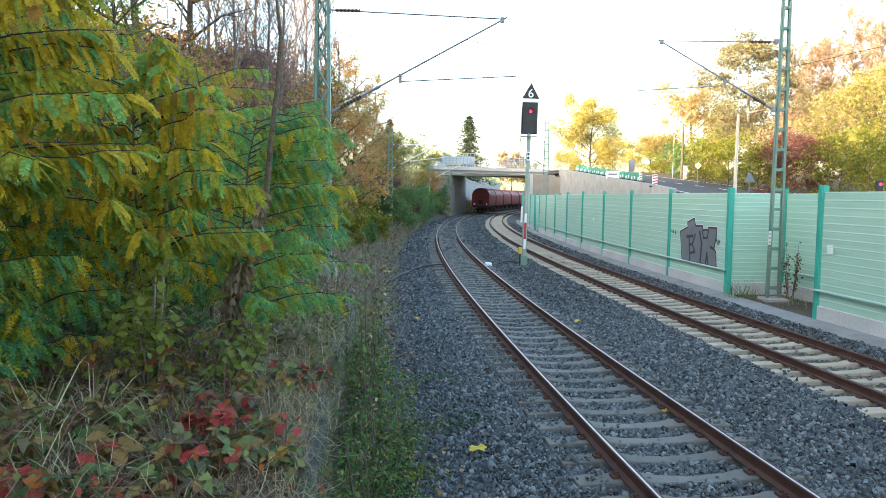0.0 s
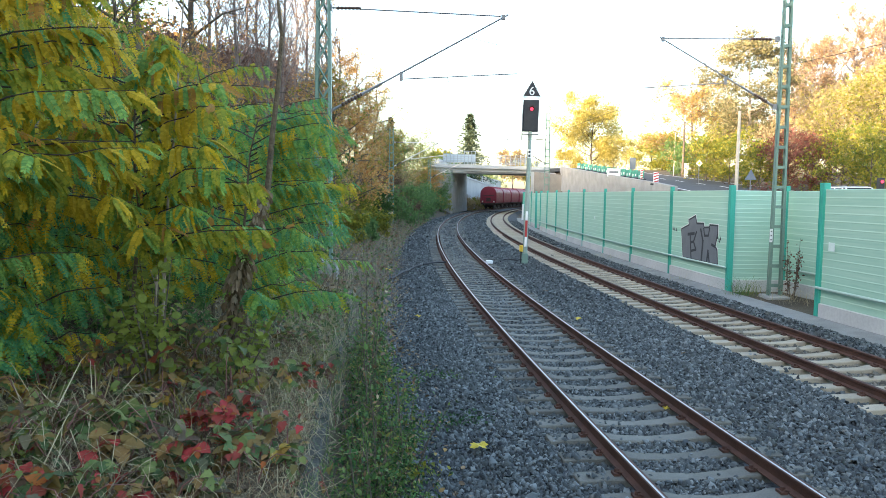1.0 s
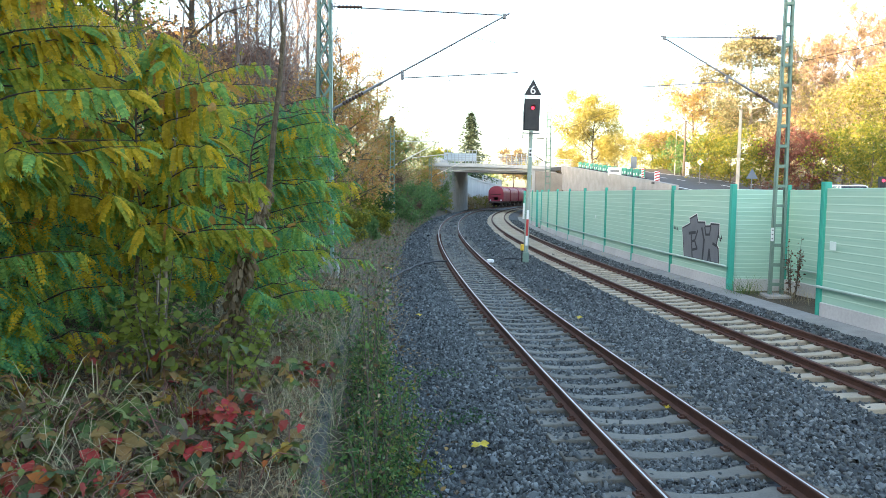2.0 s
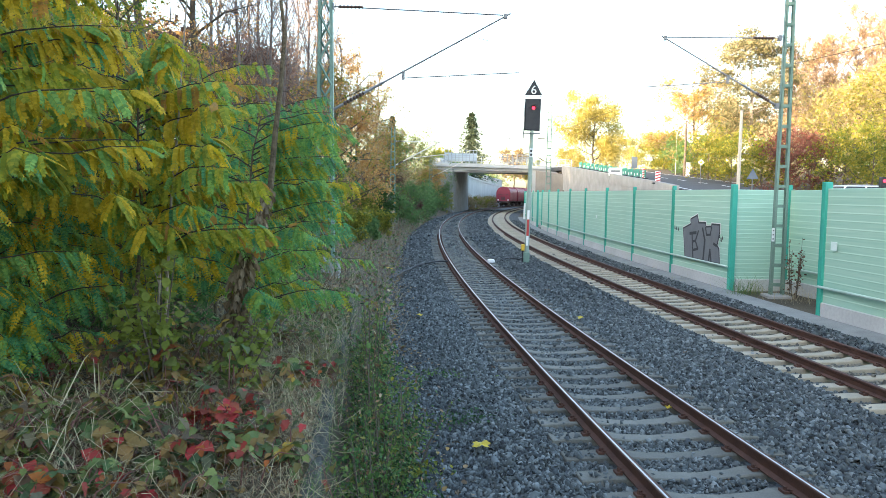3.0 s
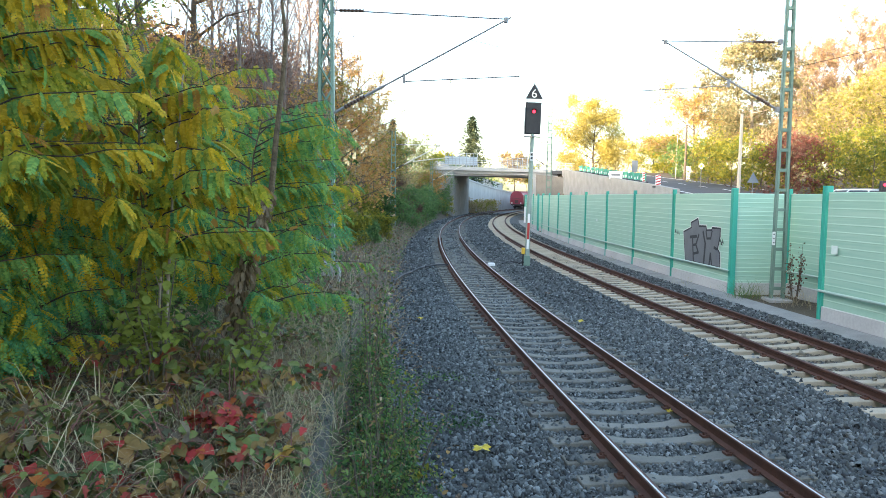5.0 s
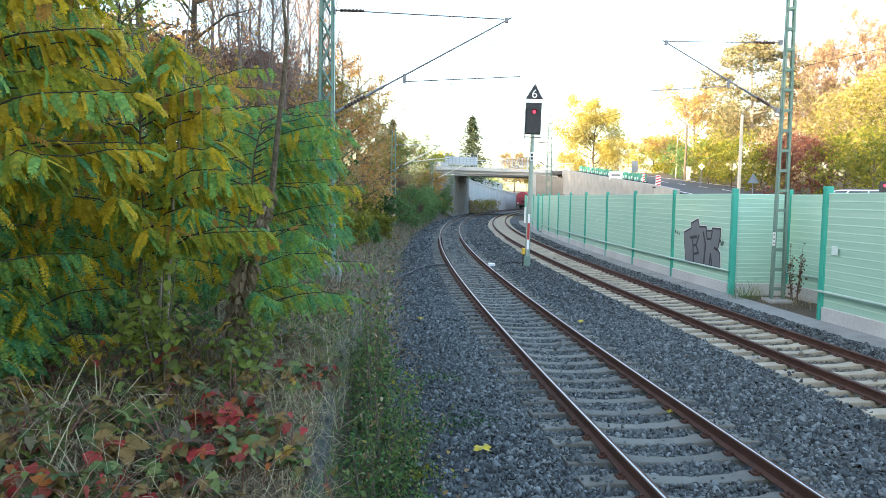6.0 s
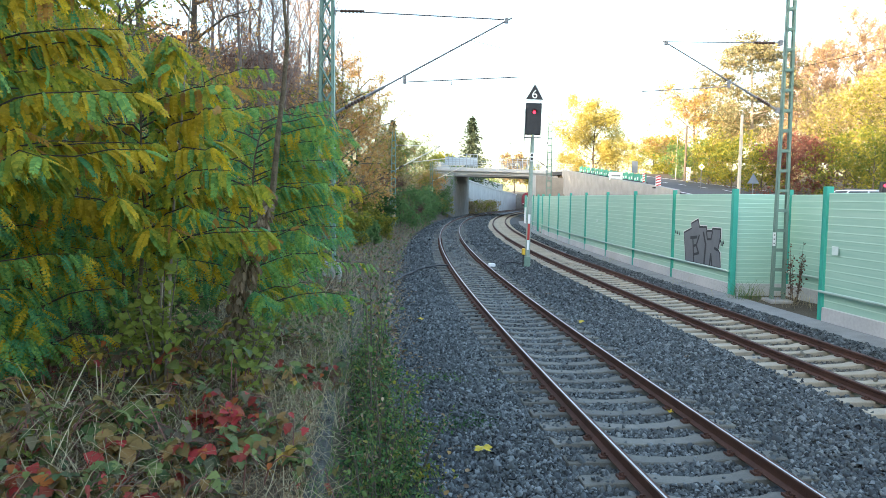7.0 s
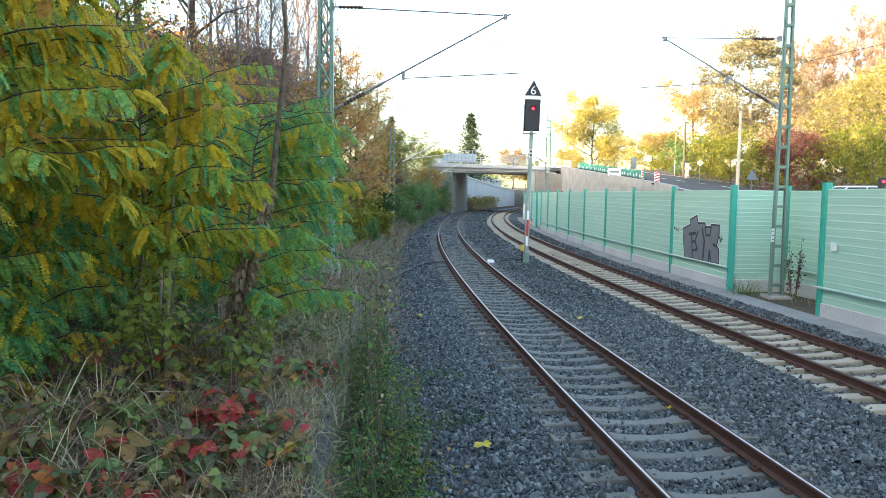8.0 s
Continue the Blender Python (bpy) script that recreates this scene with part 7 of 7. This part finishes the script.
for i, (x, y, h) in enumerate([(-0.55, 6.6, 1.7), (-0.70, 7.4, 2.1), (-0.35, 7.2, 1.3), (-0.85, 8.2, 1.9), (-0.50, 5.8, 1.2), (-0.95, 9.2, 2.2)]):
    dry_stalk(x, y, h, "thin reddish weed stalk rising from the shrubs", 690 + i)


def dry_climber(x, y, label):
    rng = np.random.default_rng(77)
    t = holder("dry_climber", pose(x, y, -0.4), label, "dry climber")
    P = []
    for i in range(9):
        a = rng.uniform(-0.22, 0.22)
        pts = [Vector((a * 0.4, rng.uniform(-0.1, 0.1), 0)), Vector((a, 0, 0.8)), Vector((a * 1.2 + rng.normal(0, 0.05), 0, rng.uniform(1.3, 2.0)))]
        part("stem", Solid().tube(pts, [0.012, 0.009, 0.004], 4, cap=False), M_BARK, t)
        P += [tuple(pts[1].lerp(pts[2], u)) for u in rng.uniform(-0.6, 1, 26)]
    P = np.array(P) + rng.normal(0, 0.05, (len(P), 3))
    P[:, 2] = np.maximum(P[:, 2], 0.05)
    part("dry_leaves", scatter("climber_leaves", *LEAF, placed(turns(rng, len(P)), rng.uniform(0.05, 0.10, len(P)), P), L_BROWN), None, t)
    return t


dry_climber(11.0, 22.6, "withered brown climber standing against the barrier")
for sx, sy in ((10.56, 22.9), (9.26, 64.6)):
    mp = holder("mast_label", pose(sx - 0.235, sy - 0.20, 1.62), "small white plate with dark bars on a mast leg", "mast plate", "mast plates")
    part("plate", Solid().box(-0.045, 0.045, -0.01, 0.01, -0.21, 0.21, bev=0.004), M_WHITE, mp)
    for z in (-0.13, 0.0, 0.13):
        part("bar", Solid().box(-0.025, 0.025, -0.014, -0.011, z - 0.02, z + 0.02), M_ALU, mp)

# concrete path strip at the foot of the barrier
strip = Solid().sweep([[at(s, 7.45, -0.46), at(s, 7.45, -0.37), at(s, 8.22, -0.33), at(s, 8.22, -0.46)] for s in np.arange(2, 100, 2.0)])
tagged(part("pavement", strip, M_STRIP), "grey gravelly service strip at the foot of the barrier", "pavement", kind="structure")

# feeder wire on the inner side
tagged(part("overhead_wire", Solid().tube([(31.0, 36.0, 11.6), (18.15, 30.5, 9.2 + 0.0), (13.0, 40.0, 8.6), (10.6, 50.0, 8.2), (9.4, 64.6, 8.0)][1:], 0.012, 5), M_BLACK), "thin dark overhead wire running between masts", "overhead wire")


# ---- things on the ramp ----
def road_z_at(y):
    return float(np.interp(y, road_y, road_z)) + 0.06


def ramp_x(y):
    return float(np.interp(y, [35, 55, 75, 95, 112], [21, 20, 19.4, 19.0, 18.3]))


def fence_board(y, length, label):
    m = Matrix.Translation((ramp_x(y) + 1.0, y, road_z_at(y)))
    t = holder("site_barrier", m, label, "site barrier", "green site barriers")
    part("board", Solid().box(-0.03, 0.03, -length / 2, length / 2, 0.20, 0.85, bev=0.01), M_SITE, t)
    part("top_rail", Solid().box(-0.05, 0.05, -length / 2, length / 2, 0.85, 0.93), M_SITE, t)
    for k in (-1, 1):
        part("foot", Solid().box(-0.3, 0.3, k * length * 0.4 - 0.08, k * length * 0.4 + 0.08, 0.0, 0.12, bev=0.02), M_BLACK, t)
        part("reflector", Solid().box(-0.06, -0.04, k * length * 0.25 - 0.16, k * length * 0.25 + 0.16, 0.30, 0.55), M_WHITE, t)
    return t


for i in range(14):
    fence_board(75 + i * 2.3, 2.1, "green and white site barrier along the ramp")


def post_sign(x, y, h, kind, label):
    z = road_z_at(y)
    low = gz(x, y) - z
    t = holder("traffic_sign", pose(x, y, z - 0.05), label, "traffic sign", "traffic signs")
    part("post", Solid().tube([(0, 0, min(-0.1, low - 0.2)), (0, 0, h)], 0.035, 8), M_ALU, t)
    if kind == "diamond":
        part("sign_plate", Solid().sweep([[(0, yy, h - 0.29), (0.29, yy, h), (0, yy, h + 0.29), (-0.29, yy, h)] for yy in (-0.05, -0.03)]), M_WHITE, t)
        part("sign_centre", Solid().sweep([[(0, yy, h - 0.16), (0.16, yy, h), (0, yy, h + 0.16), (-0.16, yy, h)] for yy in (-0.056, -0.051)]), M_YELLOW, t)
    elif kind == "triangle":
        part("sign_plate", Solid().sweep([[(-0.38, yy, h - 0.58), (0.38, yy, h - 0.58), (0.0, yy, h + 0.08)] for yy in (-0.05, -0.03)]), M_SIGNB, t, "grey back of a triangular sign")
    else:
        part("sign_plate", Solid().box(-0.32, 0.32, -0.05, -0.03, h - 1.2, h + 0.05, bev=0.005), M_SIGNB, t, "grey-blue back of a sign")
    return t


post_sign(20.9, 80.4, 2.2, "box", "grey-blue sign on a post beside the ramp")
post_sign(24.0, 68.4, 2.0, "diamond", "white and yellow diamond sign beside the road")
post_sign(19.5, 46.2, 2.35, "triangle", "triangular sign seen from its grey back")


def beacon(x, y, label):
    t = holder("warning_beacon", pose(x, y, road_z_at(y)), label, "warning beacon", "warning beacons")
    part("foot", Solid().box(-0.4, 0.4, -0.2, 0.2, 0.0, 0.12, bev=0.02), M_BLACK, t)
    part("panel", Solid().box(-0.16, 0.16, -0.03, 0.03, 0.12, 1.12, bev=0.01), M_WHITE, t)
    for k in range(4):
        z = 0.16 + k * 0.25
        part("red_stripe", Solid().sweep([[(-0.15, yy, z), (0.15, yy, z + 0.10), (0.15, yy, z + 0.22), (-0.15, yy, z + 0.12)] for yy in (-0.036, -0.031)]), M_RED, t)
    return t


beacon(19.3, 66.2, "red and white striped warning beacon")
beacon(19.75, 67.2, "red and white striped warning beacon")
beacon(20.3, 74.3, "red and white striped warning beacon")
box_t = holder("site_sign", pose(19.3, 82.3, road_z_at(82.3) - 0.3), "white site board with a grey bar", "site sign")
part("board", Solid().box(-0.75, 0.75, -0.03, 0.03, 0.35, 1.25, bev=0.01), M_WHITE, box_t)
part("bar", Solid().box(-0.5, 0.5, -0.036, -0.031, 0.75, 0.95), M_ALU, box_t)
for k in (-0.6, 0.6):
    part("leg", Solid().box(k - 0.03, k + 0.03, -0.02, 0.02, -0.1, 0.35), M_ALU, box_t)


def pole(x, y, h, r, material, label, z=None):
    z = road_z_at(y) - 0.3 if z is None else z
    t = holder("utility_pole", pose(x, y, z), label, "pole", "poles by the road")
    part("shaft", Solid().tube([(0, 0, 0), (0.02, 0, h * 0.5), (0.04, 0, h)], [r, r * 0.85, r * 0.7], 10), material, t)
    part("cap", Solid().tube([(0.04, 0, h), (0.04, 0, h + 0.05)], [r * 0.8, r * 0.3], 10), M_ALU, t)
    return t


pole(18.6, 46.2, 8.6, 0.13, M_POLEW, "pale wooden pole behind the barrier", z=-0.4)
pole(27.6, 84.0, 6.6, 0.16, M_BARK, "brown wooden pole beside the road")
pole(29.1, 92.0, 5.5, 0.06, M_POLEW, "slim pale pole beside the road")
cb = holder("switch_cabinet", pose(28.2, 85.0, road_z_at(85.0)), "pale grey roadside switch cabinet", "switch cabinet")
part("body", Solid().box(-0.32, 0.32, -0.2, 0.2, 0.1, 1.5, bev=0.02), M_WHITE, cb)
part("plinth", Solid().box(-0.34, 0.34, -0.22, 0.22, -0.1, 0.12), M_CONC, cb)
part("roof_cap", Solid().box(-0.35, 0.35, -0.23, 0.23, 1.5, 1.56, bev=0.01), M_WHITE, cb)


def car(label):
    t = holder("moving_car", Matrix.Identity(4), label, "car")
    low = [(-2.35, 0.35), (-2.38, 0.75), (-2.1, 0.92), (-1.3, 1.0), (1.7, 1.0), (2.2, 0.9), (2.3, 0.6), (2.28, 0.35)]
    part("body", Solid().sweep([[(a, yy, z) for a, z in low] for yy in (-0.85, 0.85)]), M_CARW, t)
    cab = [(-1.45, 1.0), (-0.85, 1.42), (1.55, 1.46), (2.05, 1.0)]
    part("cabin", Solid().sweep([[(a, yy * (1 - 0.12 * (z > 1.2)), z) for a, z in cab] for yy in (-0.8, 0.8)]), M_GLASS, t, "dark car windows")
    part("roof", Solid().box(-0.90, 1.60, -0.70, 0.70, 1.43, 1.51, bev=0.035), M_CARW, t)
    for yy in (-1, 1):
        for a, b in ((-1.42, -0.88), (0.32, 0.30), (1.25, 1.22), (2.02, 1.58)):
            part("pillar", Solid().tube([(a, 0.81 * yy, 1.0), (b, 0.715 * yy, 1.45)], 0.04, 5), M_CARW, t)
        part("roof_rail", Solid().tube([(-0.6, 0.6 * yy, 1.53), (0.4, 0.6 * yy, 1.56), (1.4, 0.6 * yy, 1.53)], 0.018, 5), M_ALU, t)
        part("wing_mirror", Solid().box(-1.05, -0.88, 0.86 * yy - 0.09, 0.86 * yy + 0.09, 1.02, 1.16, bev=0.03), M_CARW, t)
    for a in (-1.45, 1.4):
        for yy in (-0.80, 0.80):
            wh = part("wheel", Solid().tube([(a, yy - 0.1, 0.32), (a, yy + 0.1, 0.32)], 0.32, 16), M_BLACK, t)
            part("rim", Solid().tube([(a, yy - 0.11, 0.32), (a, yy + 0.11, 0.32)], 0.2, 12), M_ALU, wh)
    return t


CAR = car("silver-white estate car on the road above the barrier")
# time, place of the roof's middle in the plan, heading
CAR_WAY = [(0.0, 24.6, 39.0, -10), (0.4, 23.95, 41.5, -14), (0.8, 23.95, 42.5, -68), (1.2, 23.8, 43.3, -108), (1.7, 23.8, 43.6, -118), (2.3, 24.5, 43.8, -58), (2.8, 24.95, 44.0, 0), (3.5, 25.15, 44.0, 3), (8.0, 25.15, 44.0, 3)]


def traffic_light(x, y, label):
    t = holder("traffic_light", pose(x, y, road_z_at(y) - 0.1), label, "traffic light")
    part("post", Solid().tube([(0, 0, -0.2), (0, 0, 1.5)], 0.05, 8), M_ALU, t)
    part("case", Solid().box(-0.15, 0.15, -0.12, 0.12, 1.3, 2.25, bev=0.03), M_BLACK, t)
    for k, m in ((2.05, M_REDGLOW), (1.77, M_BLACK), (1.49, M_BLACK)):
        part("lens", Solid().tube([(0, -0.12, k), (0, -0.15, k)], 0.075, 12), m, t)
    return t


traffic_light(21.75, 36.2, "traffic light showing red above the barrier")

motions()
